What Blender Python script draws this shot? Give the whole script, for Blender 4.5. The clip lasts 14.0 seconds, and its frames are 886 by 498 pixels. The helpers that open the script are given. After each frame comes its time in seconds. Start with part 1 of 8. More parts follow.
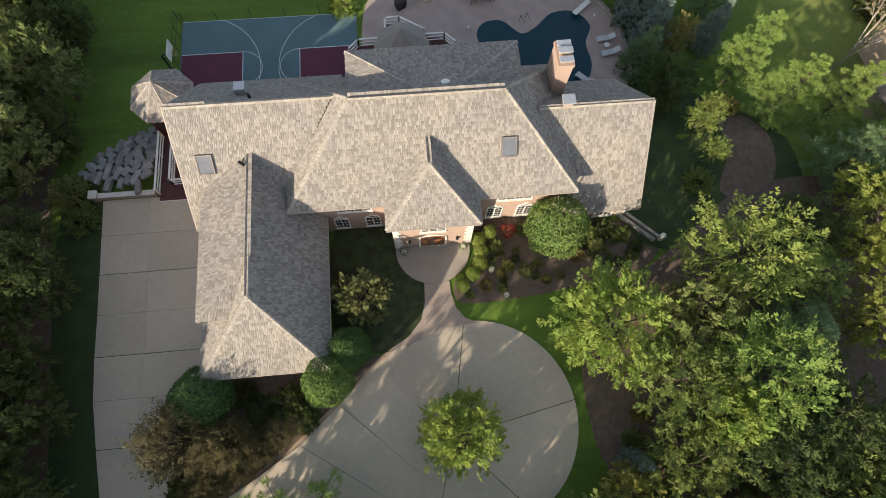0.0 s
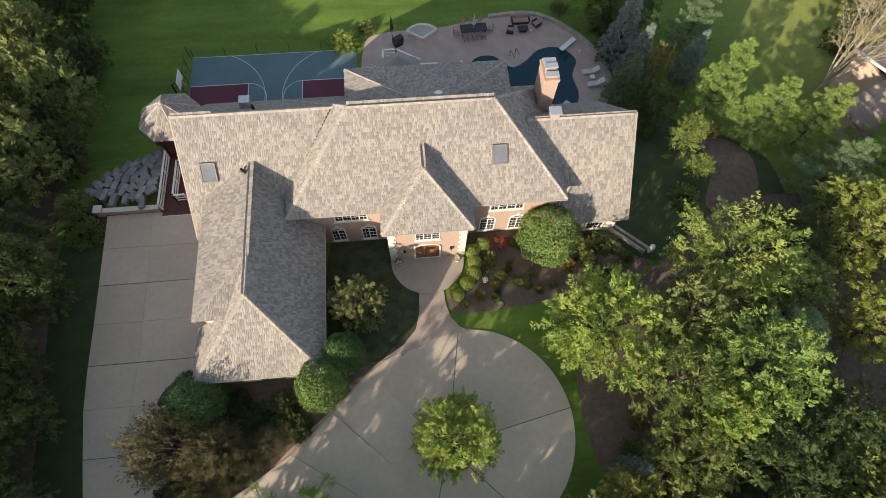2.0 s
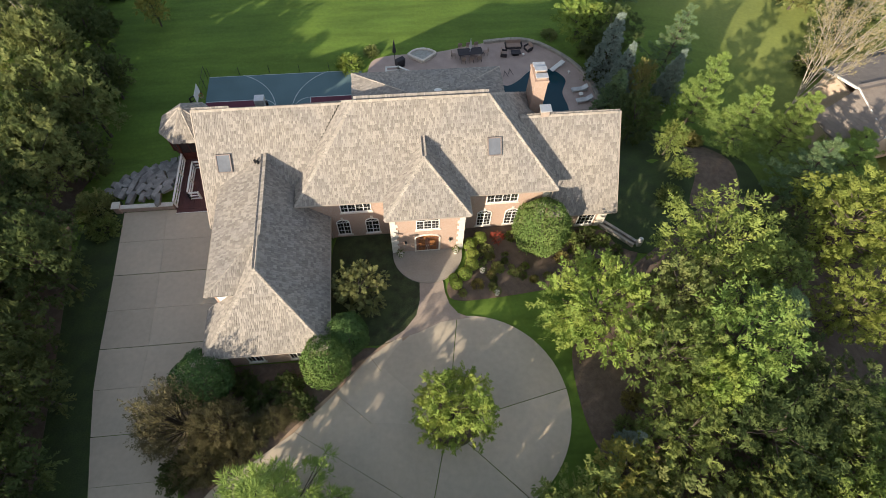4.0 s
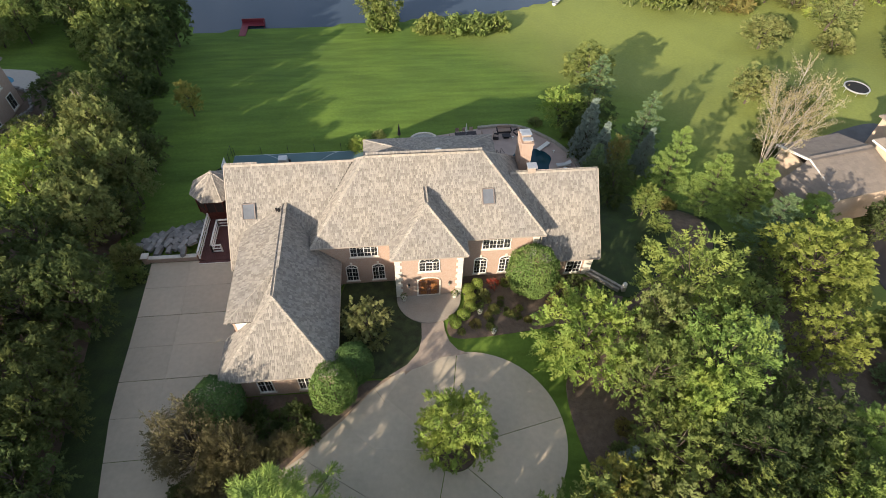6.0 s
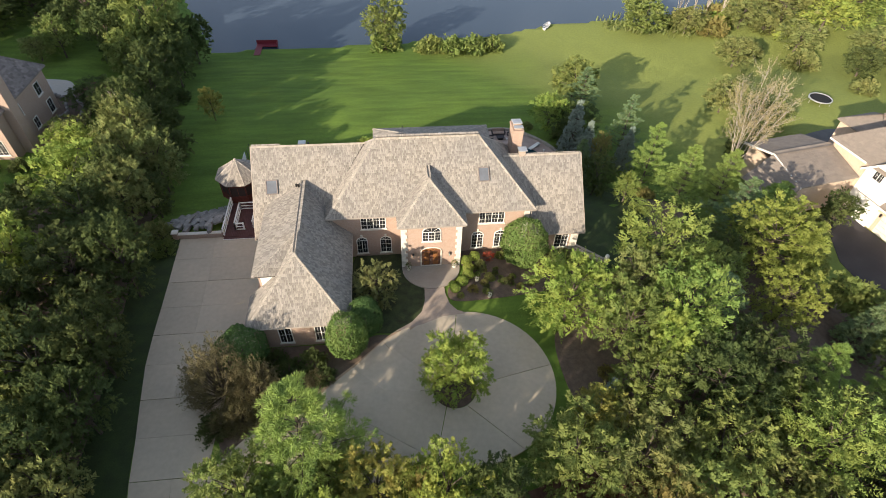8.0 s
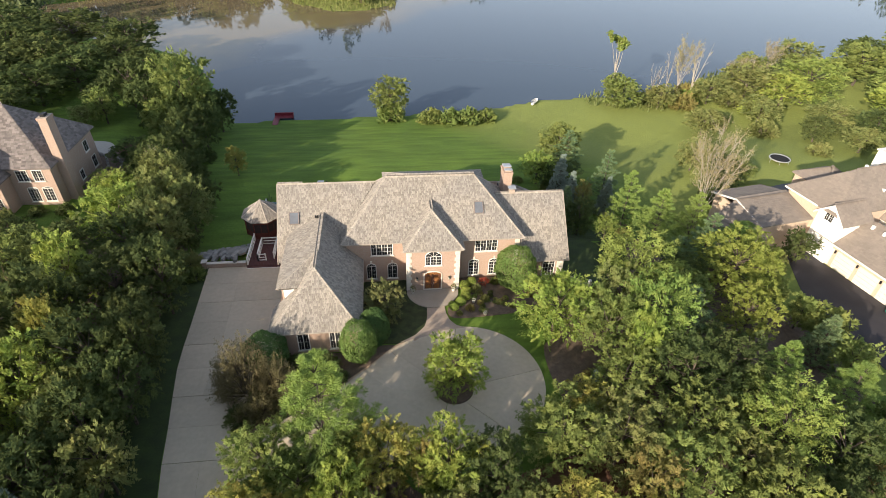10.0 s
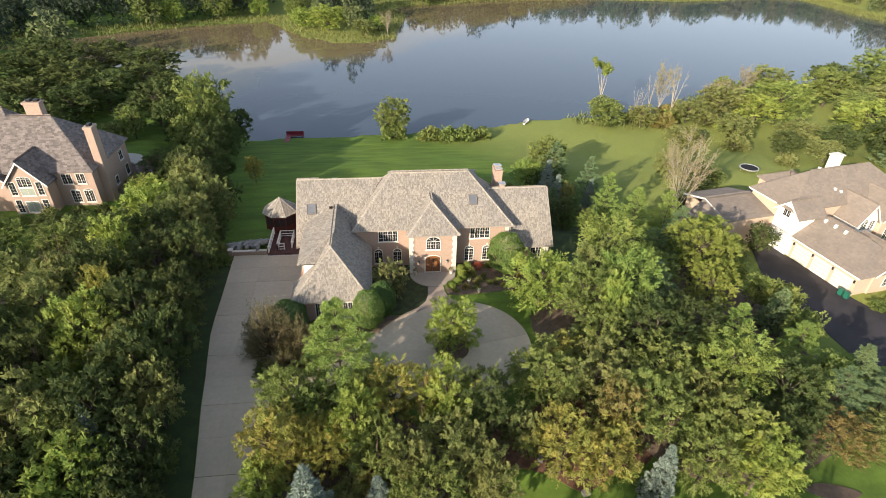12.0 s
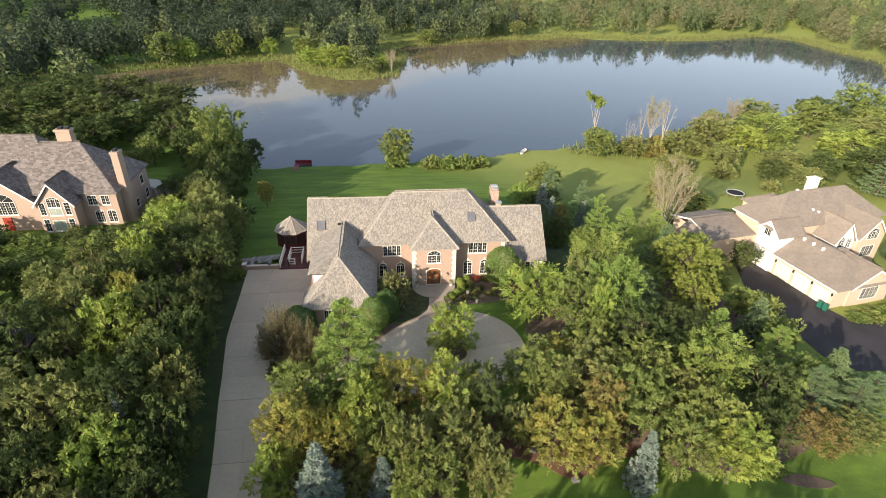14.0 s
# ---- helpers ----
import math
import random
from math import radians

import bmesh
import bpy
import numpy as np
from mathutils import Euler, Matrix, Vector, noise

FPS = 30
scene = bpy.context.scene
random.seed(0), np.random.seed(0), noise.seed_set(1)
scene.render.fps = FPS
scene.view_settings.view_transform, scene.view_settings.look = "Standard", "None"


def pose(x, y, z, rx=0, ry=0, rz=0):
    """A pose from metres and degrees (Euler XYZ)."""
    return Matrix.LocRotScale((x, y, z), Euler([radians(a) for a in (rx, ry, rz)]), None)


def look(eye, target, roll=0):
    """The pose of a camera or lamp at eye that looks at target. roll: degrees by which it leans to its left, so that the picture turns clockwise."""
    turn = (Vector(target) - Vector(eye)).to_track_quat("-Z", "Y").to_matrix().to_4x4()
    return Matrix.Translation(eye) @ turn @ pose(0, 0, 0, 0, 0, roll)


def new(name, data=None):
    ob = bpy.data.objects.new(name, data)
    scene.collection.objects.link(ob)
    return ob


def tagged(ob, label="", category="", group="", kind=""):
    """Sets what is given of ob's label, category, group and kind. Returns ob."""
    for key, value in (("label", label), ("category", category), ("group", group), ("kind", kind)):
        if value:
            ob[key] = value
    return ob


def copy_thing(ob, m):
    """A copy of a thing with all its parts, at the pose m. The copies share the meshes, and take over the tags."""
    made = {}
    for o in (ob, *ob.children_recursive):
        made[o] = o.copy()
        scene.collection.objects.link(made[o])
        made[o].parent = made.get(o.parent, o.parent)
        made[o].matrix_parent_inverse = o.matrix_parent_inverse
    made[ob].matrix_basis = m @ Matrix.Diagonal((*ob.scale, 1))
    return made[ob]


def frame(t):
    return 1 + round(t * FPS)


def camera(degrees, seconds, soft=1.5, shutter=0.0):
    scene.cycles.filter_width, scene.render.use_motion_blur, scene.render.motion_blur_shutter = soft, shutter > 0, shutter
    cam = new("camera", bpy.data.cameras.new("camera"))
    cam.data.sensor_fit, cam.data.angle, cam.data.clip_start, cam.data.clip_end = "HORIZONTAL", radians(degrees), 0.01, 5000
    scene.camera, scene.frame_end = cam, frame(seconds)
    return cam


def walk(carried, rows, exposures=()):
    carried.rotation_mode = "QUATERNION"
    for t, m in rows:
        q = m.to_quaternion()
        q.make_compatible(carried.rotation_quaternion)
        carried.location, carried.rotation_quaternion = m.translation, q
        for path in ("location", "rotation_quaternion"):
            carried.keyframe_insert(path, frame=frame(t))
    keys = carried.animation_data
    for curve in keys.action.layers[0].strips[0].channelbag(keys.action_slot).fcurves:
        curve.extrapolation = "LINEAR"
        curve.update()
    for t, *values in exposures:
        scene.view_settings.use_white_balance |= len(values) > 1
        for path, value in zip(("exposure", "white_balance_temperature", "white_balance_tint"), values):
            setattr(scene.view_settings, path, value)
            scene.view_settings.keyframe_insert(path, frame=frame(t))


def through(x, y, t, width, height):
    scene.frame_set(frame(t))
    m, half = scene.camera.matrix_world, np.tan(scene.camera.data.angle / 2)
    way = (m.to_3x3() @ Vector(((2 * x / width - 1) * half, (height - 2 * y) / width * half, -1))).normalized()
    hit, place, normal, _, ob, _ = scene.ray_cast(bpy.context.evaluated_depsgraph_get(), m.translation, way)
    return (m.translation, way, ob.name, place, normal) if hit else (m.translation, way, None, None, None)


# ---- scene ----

cam = camera(78.9, 14.0, soft=0.75)
PATH = [
    (0, (2.157, 6.806, 44.046), (2.251, 7.385, 42.134), 4.3),
    (0.5, (2.158, 5.737, 43.901), (2.257, 6.365, 42.005), 4.0),
    (1, (2.199, 4.634, 43.766), (2.301, 5.312, 41.888), 3.5),
    (1.5, (2.241, 3.497, 43.595), (2.347, 4.234, 41.739), 3.2),
    (2, (2.146, 2.283, 43.435), (2.262, 3.081, 41.605), 3.2),
    (4.3, (1.445, -4.613, 43.22), (1.586, -3.577, 41.515), 2.6),
    (4.5, (1.362, -5.305, 43.221), (1.508, -4.219, 41.548), 2.5),
    (5, (1.156, -7.252, 43.28), (1.313, -6.055, 41.685), 2.3),
    (5.5, (0.972, -9.19, 43.323), (1.132, -7.937, 41.772), 2.1),
    (6, (0.682, -11.29, 43.343), (0.849, -9.98, 41.841), 2.0),
    (6.5, (0.352, -13.413, 43.34), (0.525, -12.064, 41.873), 2.0),
    (7, (0.021, -15.605, 43.363), (0.198, -14.243, 41.91), 2.1),
    (7.2, (-0.09, -16.501, 43.37), (0.087, -15.136, 41.919), 2.0),
    (9.3, (-1.469, -26.24, 43.376), (-1.268, -24.707, 42.108), 2.1),
    (9.5, (-1.599, -27.255, 43.385), (-1.397, -25.7, 42.143), 2.0),
    (10, (-1.911, -29.901, 43.394), (-1.704, -28.3, 42.213), 1.9),
    (10.5, (-2.22, -32.605, 43.409), (-2.009, -30.959, 42.292), 1.8),
    (11, (-2.531, -35.333, 43.432), (-2.318, -33.667, 42.346), 1.7),
    (11.5, (-2.788, -38.01, 43.506), (-2.575, -36.343, 42.423), 1.7),
    (12, (-3.0, -40.537, 43.547), (-2.786, -38.87, 42.464), 1.6),
    (12.5, (-3.181, -42.971, 43.582), (-2.968, -41.304, 42.498), 1.6),
    (13, (-3.339, -44.856, 43.644), (-3.126, -43.184, 42.568), 1.5),
    (13.5, (-3.444, -45.989, 43.676), (-3.232, -44.285, 42.651), 1.4),
    (14, (-3.408, -46.545, 43.694), (-3.197, -44.81, 42.722), 1.4),
]
walk(cam, [(t, look(eye, target, roll)) for t, eye, target, roll in PATH], exposures=[(0.0, 0.74), (7.0, 0.89), (9.5, 0.86), (11.5, 0.86), (14.0, 0.91)])

# ---- world, sun ----
SUN_AZ, SUN_EL = 43.6, 18.6
world = bpy.data.worlds.new("sky_world")
scene.world = world
world.use_nodes = True
wn = world.node_tree.nodes
sky = wn.new("ShaderNodeTexSky")
sky.sky_type = "NISHITA"
sky.sun_disc = False
sky.sun_elevation = radians(SUN_EL)
sky.sun_rotation = radians(180 + SUN_AZ)
sky.air_density, sky.dust_density = 1.0, 2.0
wn["Background"].inputs[1].default_value = 0.088
cloud, ramp_c, mix_c = wn.new("ShaderNodeTexNoise"), wn.new("ShaderNodeMapRange"), wn.new("ShaderNodeMix")
cloud.inputs["Scale"].default_value, cloud.inputs["Detail"].default_value = 2.6, 6
ramp_c.inputs[1].default_value, ramp_c.inputs[2].default_value, ramp_c.inputs[4].default_value = 0.42, 0.72, 0.6
mix_c.data_type = "RGBA"
mix_c.inputs[7].default_value = (8.6, 9.6, 11.2, 1)
world.node_tree.links.new(cloud.outputs[0], ramp_c.inputs[0])
# haze thickens towards the horizon all round
tc_w, sep_w, haze_w, max_w = wn.new("ShaderNodeTexCoord"), wn.new("ShaderNodeSeparateXYZ"), wn.new("ShaderNodeMapRange"), wn.new("ShaderNodeMath")
haze_w.inputs[1].default_value, haze_w.inputs[2].default_value, haze_w.inputs[3].default_value, haze_w.inputs[4].default_value = 0.0, 0.5, 0.85, 0.0
max_w.operation = "MAXIMUM"
world.node_tree.links.new(tc_w.outputs["Generated"], sep_w.inputs[0])
world.node_tree.links.new(sep_w.outputs[2], haze_w.inputs[0])
world.node_tree.links.new(haze_w.outputs[0], max_w.inputs[0])
world.node_tree.links.new(ramp_c.outputs[0], max_w.inputs[1])
world.node_tree.links.new(max_w.outputs[0], mix_c.inputs[0])
world.node_tree.links.new(sky.outputs[0], mix_c.inputs[6])
world.node_tree.links.new(mix_c.outputs[2], wn["Background"].inputs[0])
sun_way = Vector((math.sin(radians(SUN_AZ)) * math.cos(radians(SUN_EL)), math.cos(radians(SUN_AZ)) * math.cos(radians(SUN_EL)), -math.sin(radians(SUN_EL))))
sun_data = bpy.data.lights.new("sun", "SUN")
sun_data.energy, sun_data.angle, sun_data.color = 4.7, radians(0.6), (1.0, 0.86, 0.68)
sun = new("sun", sun_data)
sun.matrix_world = look((-60, -90, 60), Vector((-60, -90, 60)) + sun_way)

# ---- materials ----
MATS = {}


def mat(name, base, rough=0.85, vary=0.25, scale=3.0, fine=40.0, bump=0.3, metal=0.0, island=0.0, obj=0.0, second=None, big=0.15, spec=0.3):
    """Procedural surface: base colour with two scales of variation, optional variation per loose piece and per object."""
    if name in MATS:
        return MATS[name]
    m = bpy.data.materials.new(name)
    m.use_nodes = True
    nt = m.node_tree
    n, l = nt.nodes, nt.links
    bsdf = n["Principled BSDF"]
    bsdf.inputs["Roughness"].default_value = rough
    bsdf.inputs["Metallic"].default_value = metal
    bsdf.inputs["Specular IOR Level"].default_value = spec
    geo = n.new("ShaderNodeNewGeometry")
    n1, n2 = n.new("ShaderNodeTexNoise"), n.new("ShaderNodeTexNoise")
    n1.inputs["Scale"].default_value, n2.inputs["Scale"].default_value = scale, fine
    n1.inputs["Detail"].default_value = n2.inputs["Detail"].default_value = 4
    l.new(geo.outputs["Position"], n1.inputs["Vector"])
    l.new(geo.outputs["Position"], n2.inputs["Vector"])
    mix = n.new("ShaderNodeMix")
    mix.data_type = "RGBA"
    b2 = second or tuple(c * (1 - vary) for c in base)
    mix.inputs[6].default_value = (*base, 1)
    mix.inputs[7].default_value = (*b2, 1)
    ramp = n.new("ShaderNodeMapRange")
    ramp.inputs[1].default_value, ramp.inputs[2].default_value = 0.35, 0.65
    l.new(n1.outputs[0], ramp.inputs[0])
    l.new(ramp.outputs[0], mix.inputs[0])
    hsv = n.new("ShaderNodeHueSaturation")
    l.new(mix.outputs[2], hsv.inputs["Color"])
    val = n.new("ShaderNodeMapRange")
    val.inputs[3].default_value, val.inputs[4].default_value = 1 - big, 1 + big
    l.new(n2.outputs[0], val.inputs[0])
    last = val.outputs[0]
    for amount, node, sock in ((island, geo, "Random Per Island"), (obj, None, "Random")):
        if amount:
            if node is None:
                node = n.new("ShaderNodeObjectInfo")
            r = n.new("ShaderNodeMapRange")
            r.inputs[3].default_value, r.inputs[4].default_value = 1 - amount, 1 + amount
            l.new(node.outputs[sock], r.inputs[0])
            mul = n.new("ShaderNodeMath")
            mul.operation = "MULTIPLY"
            l.new(last, mul.inputs[0])
            l.new(r.outputs[0], mul.inputs[1])
            last = mul.outputs[0]
    l.new(last, hsv.inputs["Value"])
    l.new(hsv.outputs[0], bsdf.inputs["Base Color"])
    if bump:
        bp = n.new("ShaderNodeBump")
        bp.inputs["Strength"].default_value = bump
        bp.inputs["Distance"].default_value = 0.03
        l.new(n2.outputs[0], bp.inputs["Height"])
        l.new(bp.outputs[0], bsdf.inputs["Normal"])
    MATS[name] = m
    return m


def leaf_mat(name, base, second, through=0.4, hue=0.012):
    """Leaves: diffuse and translucent, varied leaf by leaf and tree by tree."""
    if name in MATS:
        return MATS[name]
    m = bpy.data.materials.new(name)
    m.use_nodes = True
    nt = m.node_tree
    n, l = nt.nodes, nt.links
    n.remove(n["Principled BSDF"])
    geo, info = n.new("ShaderNodeNewGeometry"), n.new("ShaderNodeObjectInfo")
    noise_t = n.new("ShaderNodeTexNoise")
    noise_t.inputs["Scale"].default_value = 0.7
    l.new(geo.outputs["Position"], noise_t.inputs["Vector"])
    mix = n.new("ShaderNodeMix")
    mix.data_type = "RGBA"
    mix.inputs[6].default_value, mix.inputs[7].default_value = (*base, 1), (*second, 1)
    rr = n.new("ShaderNodeMapRange")
    rr.inputs[1].default_value, rr.inputs[2].default_value = 0.38, 0.66
    l.new(noise_t.outputs[0], rr.inputs[0])
    l.new(rr.outputs[0], mix.inputs[0])
    hsv = n.new("ShaderNodeHueSaturation")
    l.new(mix.outputs[2], hsv.inputs["Color"])
    v = n.new("ShaderNodeMapRange")
    v.inputs[3].default_value, v.inputs[4].default_value = 0.84, 1.16
    l.new(geo.outputs["Random Per Island"], v.inputs[0])
    l.new(v.outputs[0], hsv.inputs["Value"])
    hu = n.new("ShaderNodeMapRange")
    hu.inputs[3].default_value, hu.inputs[4].default_value = 0.5 - hue, 0.5 + hue
    l.new(info.outputs["Random"], hu.inputs[0])
    l.new(hu.outputs[0], hsv.inputs["Hue"])
    d, tr, ms = n.new("ShaderNodeBsdfDiffuse"), n.new("ShaderNodeBsdfTranslucent"), n.new("ShaderNodeMixShader")
    ms.inputs[0].default_value = through
    l.new(hsv.outputs[0], d.inputs["Color"])
    l.new(hsv.outputs[0], tr.inputs["Color"])
    l.new(d.outputs[0], ms.inputs[1])
    l.new(tr.outputs[0], ms.inputs[2])
    l.new(ms.outputs[0], n["Material Output"].inputs["Surface"])
    MATS[name] = m
    return m


def brick_mat(name, c1, c2, mortar):
    m = mat(name, c1, rough=0.9, fine=60.0, bump=0.0)
    n, l = m.node_tree.nodes, m.node_tree.links
    bt = n.new("ShaderNodeTexBrick")
    bt.inputs["Color1"].default_value, bt.inputs["Color2"].default_value, bt.inputs["Mortar"].default_value = (*c1, 1), (*c2, 1), (*mortar, 1)
    bt.inputs["Scale"].default_value = 1.0
    bt.inputs["Mortar Size"].default_value = 0.006
    bt.inputs["Brick Width"].default_value, bt.inputs["Row Height"].default_value = 0.22, 0.075
    geo = n.new("ShaderNodeNewGeometry")
    sep, com, add = n.new("ShaderNodeSeparateXYZ"), n.new("ShaderNodeCombineXYZ"), n.new("ShaderNodeMath")
    l.new(geo.outputs["Position"], sep.inputs[0])
    l.new(sep.outputs[0], add.inputs[0])
    l.new(sep.outputs[1], add.inputs[1])
    l.new(add.outputs[0], com.inputs[0])
    l.new(sep.outputs[2], com.inputs[1])
    l.new(com.outputs[0], bt.inputs["Vector"])
    hsv = [x for x in n if x.bl_idname == "ShaderNodeHueSaturation"][0]
    l.new(bt.outputs["Color"], hsv.inputs["Color"])
    return m


BRICK = brick_mat("pink_tan_brick", (0.375, 0.258, 0.198), (0.42, 0.295, 0.23), (0.44, 0.37, 0.31))
BRICK_B = brick_mat("tan_brick", (0.36, 0.255, 0.20), (0.41, 0.295, 0.235), (0.43, 0.36, 0.30))
SHAKE = mat("weathered_cedar_shake", (0.298, 0.267, 0.23), rough=0.9, second=(0.258, 0.236, 0.213), scale=0.35, fine=9.0, big=0.16, island=0.25, bump=0.2)
ROOF_L = mat("grey_brown_shingles", (0.200, 0.172, 0.160), second=(0.158, 0.138, 0.130), scale=0.9, fine=4.0, big=0.28, island=0.3, bump=0.5)
ROOF_R = mat("tan_asphalt_shingles", (0.255, 0.215, 0.182), second=(0.222, 0.188, 0.162), scale=0.5, fine=6.0, big=0.14, island=0.08, bump=0.4)
RIDGE = mat("ridge_cap_shake", (0.42, 0.375, 0.32), vary=0.2, island=0.15, fine=20.0)
UNDER = mat("roof_underlay", (0.09, 0.08, 0.07))
WHITE = mat("white_paint", (0.80, 0.78, 0.73), rough=0.5, vary=0.06, big=0.05, bump=0.05)
LIME = mat("pale_limestone", (0.68, 0.63, 0.55), vary=0.12, big=0.1, bump=0.2)
DARKTRIM = mat("dark_bronze_gutter", (0.10, 0.085, 0.07), rough=0.5, vary=0.1)
CONC = mat("driveway_concrete", (0.565, 0.475, 0.36), second=(0.50, 0.43, 0.33), scale=0.25, fine=2.2, big=0.13, obj=0.06, bump=0.12)
CONC2 = mat("porch_concrete", (0.36, 0.315, 0.265), vary=0.15, scale=0.6, fine=6.0, bump=0.12)
SUNSTRIP = mat("bare_sandy_edge", (0.46, 0.33, 0.23), vary=0.2, scale=1.5, fine=15.0)
ASPHALT = mat("dark_asphalt", (0.055, 0.05, 0.055), vary=0.25, scale=0.3, fine=8.0, rough=0.75)
MULCH = mat("brown_mulch", (0.125, 0.090, 0.068), second=(0.165, 0.122, 0.092), scale=2.0, fine=14.0, big=0.45, bump=0.9)
REDMULCH = mat("red_brown_mulch", (0.17, 0.09, 0.06), vary=0.35, scale=2.0, fine=12.0, big=0.4, bump=0.8)
PATIO = mat("patio_aggregate", (0.44, 0.345, 0.30), vary=0.15, scale=0.8, fine=10.0, bump=0.15)
COURTB = mat("court_blue_grey", (0.115, 0.185, 0.20), vary=0.12, scale=0.4, fine=5.0, big=0.08, bump=0.05)
COURTR = mat("court_maroon", (0.135, 0.042, 0.062), vary=0.12, scale=0.5, fine=5.0, big=0.08, bump=0.05)
LINE = mat("white_line_paint", (0.62, 0.66, 0.66), vary=0.1, bump=0.0)
STONE = mat("grey_boulder_stone", (0.31, 0.295, 0.275), second=(0.20, 0.19, 0.18), scale=1.6, fine=9.0, obj=0.22, big=0.25, bump=0.7)
PAVE = mat("pale_flagstone", (0.36, 0.33, 0.28), vary=0.2, obj=0.12, fine=9.0)
DECK = mat("red_brown_deck", (0.125, 0.055, 0.05), vary=0.25, scale=1.0, fine=12.0, rough=0.6)
REDWALL = mat("dark_red_wood", (0.12, 0.035, 0.025), vary=0.3, rough=0.6)
OAK = mat("varnished_oak_door", (0.155, 0.068, 0.040), vary=0.3, scale=4.0, fine=30.0, rough=0.4)
METAL = mat("galvanised_metal", (0.62, 0.62, 0.62), rough=0.4, metal=0.6, vary=0.1)
DARKMETAL = mat("black_metal", (0.03, 0.03, 0.032), rough=0.45, metal=0.3)
FABRIC = mat("dark_outdoor_fabric", (0.055, 0.05, 0.055), vary=0.2)
CUSHION = mat("tan_cushion", (0.36, 0.27, 0.22), vary=0.12)
CANVAS = mat("pale_canvas", (0.55, 0.55, 0.54), vary=0.1)
REDPAINT = mat("red_painted_wood", (0.20, 0.028, 0.042), vary=0.2, rough=0.5)
BARK = mat("tree_bark", (0.12, 0.095, 0.075), vary=0.4, scale=4.0, fine=22.0, bump=0.7)
PALEBARK = mat("pale_dead_bark", (0.42, 0.37, 0.31), vary=0.3, scale=4.0, fine=22.0)
GREENBIN = mat("green_plastic", (0.02, 0.13, 0.09), rough=0.4, vary=0.1)
TRAMP = mat("black_mesh_bed", (0.02, 0.02, 0.022), vary=0.1)


def glass_mat(name, base, rough=0.06, spec=0.8):
    m = mat(name, base, rough=rough, vary=0.2, scale=0.7, fine=3.0, bump=0.0, spec=spec)
    return m


PANE = glass_mat("dark_window_glass", (0.035, 0.037, 0.04))
SKYPANE = glass_mat("skylight_glass", (0.15, 0.16, 0.18), rough=0.08)
BLIND = glass_mat("pane_over_pale_blind", (0.38, 0.42, 0.36), rough=0.15)


def water_mat(name, deep, rough, wave, dist):
    m = bpy.data.materials.new(name)
    m.use_nodes = True
    n, l = m.node_tree.nodes, m.node_tree.links
    b = n["Principled BSDF"]
    b.inputs["Base Color"].default_value = (*deep, 1)
    b.inputs["Roughness"].default_value = rough
    b.inputs["IOR"].default_value = 1.33
    b.inputs["Specular IOR Level"].default_value = 0.5
    geo, t1, bp = n.new("ShaderNodeNewGeometry"), n.new("ShaderNodeTexNoise"), n.new("ShaderNodeBump")
    t1.inputs["Scale"].default_value = wave
    t1.inputs["Detail"].default_value = 5
    bp.inputs["Strength"].default_value = 0.25
    bp.inputs["Distance"].default_value = dist
    l.new(geo.outputs["Position"], t1.inputs["Vector"])
    l.new(t1.outputs[0], bp.inputs["Height"])
    l.new(bp.outputs[0], b.inputs["Normal"])
    return m


def lake_mat():
    m = water_mat("lake_water", (0.050, 0.070, 0.100), 0.03, 0.9, 0.02)
    n, l = m.node_tree.nodes, m.node_tree.links
    geo, sep, big = n.new("ShaderNodeNewGeometry"), n.new("ShaderNodeSeparateXYZ"), n.new("ShaderNodeTexNoise")
    big.inputs["Scale"].default_value, big.inputs["Detail"].default_value = 0.02, 5
    l.new(geo.outputs["Position"], sep.inputs[0])
    l.new(geo.outputs["Position"], big.inputs["Vector"])
    ma, mb, mr, mx = n.new("ShaderNodeMath"), n.new("ShaderNodeMath"), n.new("ShaderNodeMapRange"), n.new("ShaderNodeMix")
    # silty shallows lie towards the north-west bank
    ma.operation, mb.operation = "SUBTRACT", "MULTIPLY_ADD"
    l.new(sep.outputs[1], ma.inputs[0])
    l.new(sep.outputs[0], ma.inputs[1])
    l.new(big.outputs[0], mb.inputs[0])
    mb.inputs[1].default_value = 90.0
    l.new(ma.outputs[0], mb.inputs[2])
    mr.inputs[1].default_value, mr.inputs[2].default_value = 220.0, 248.0
    l.new(mb.outputs[0], mr.inputs[0])
    mx.data_type = "RGBA"
    mx.inputs[6].default_value, mx.inputs[7].default_value = (0.050, 0.070, 0.100, 1), (0.165, 0.130, 0.078, 1)
    l.new(mr.outputs[0], mx.inputs[0])
    l.new(mx.outputs[2], n["Principled BSDF"].inputs["Base Color"])
    return m


WATER = lake_mat()
POOLW = water_mat("pool_water", (0.012, 0.048, 0.066), 0.05, 1.6, 0.01)
POOLB = water_mat("blue_pool_water", (0.05, 0.24, 0.36), 0.05, 1.6, 0.01)


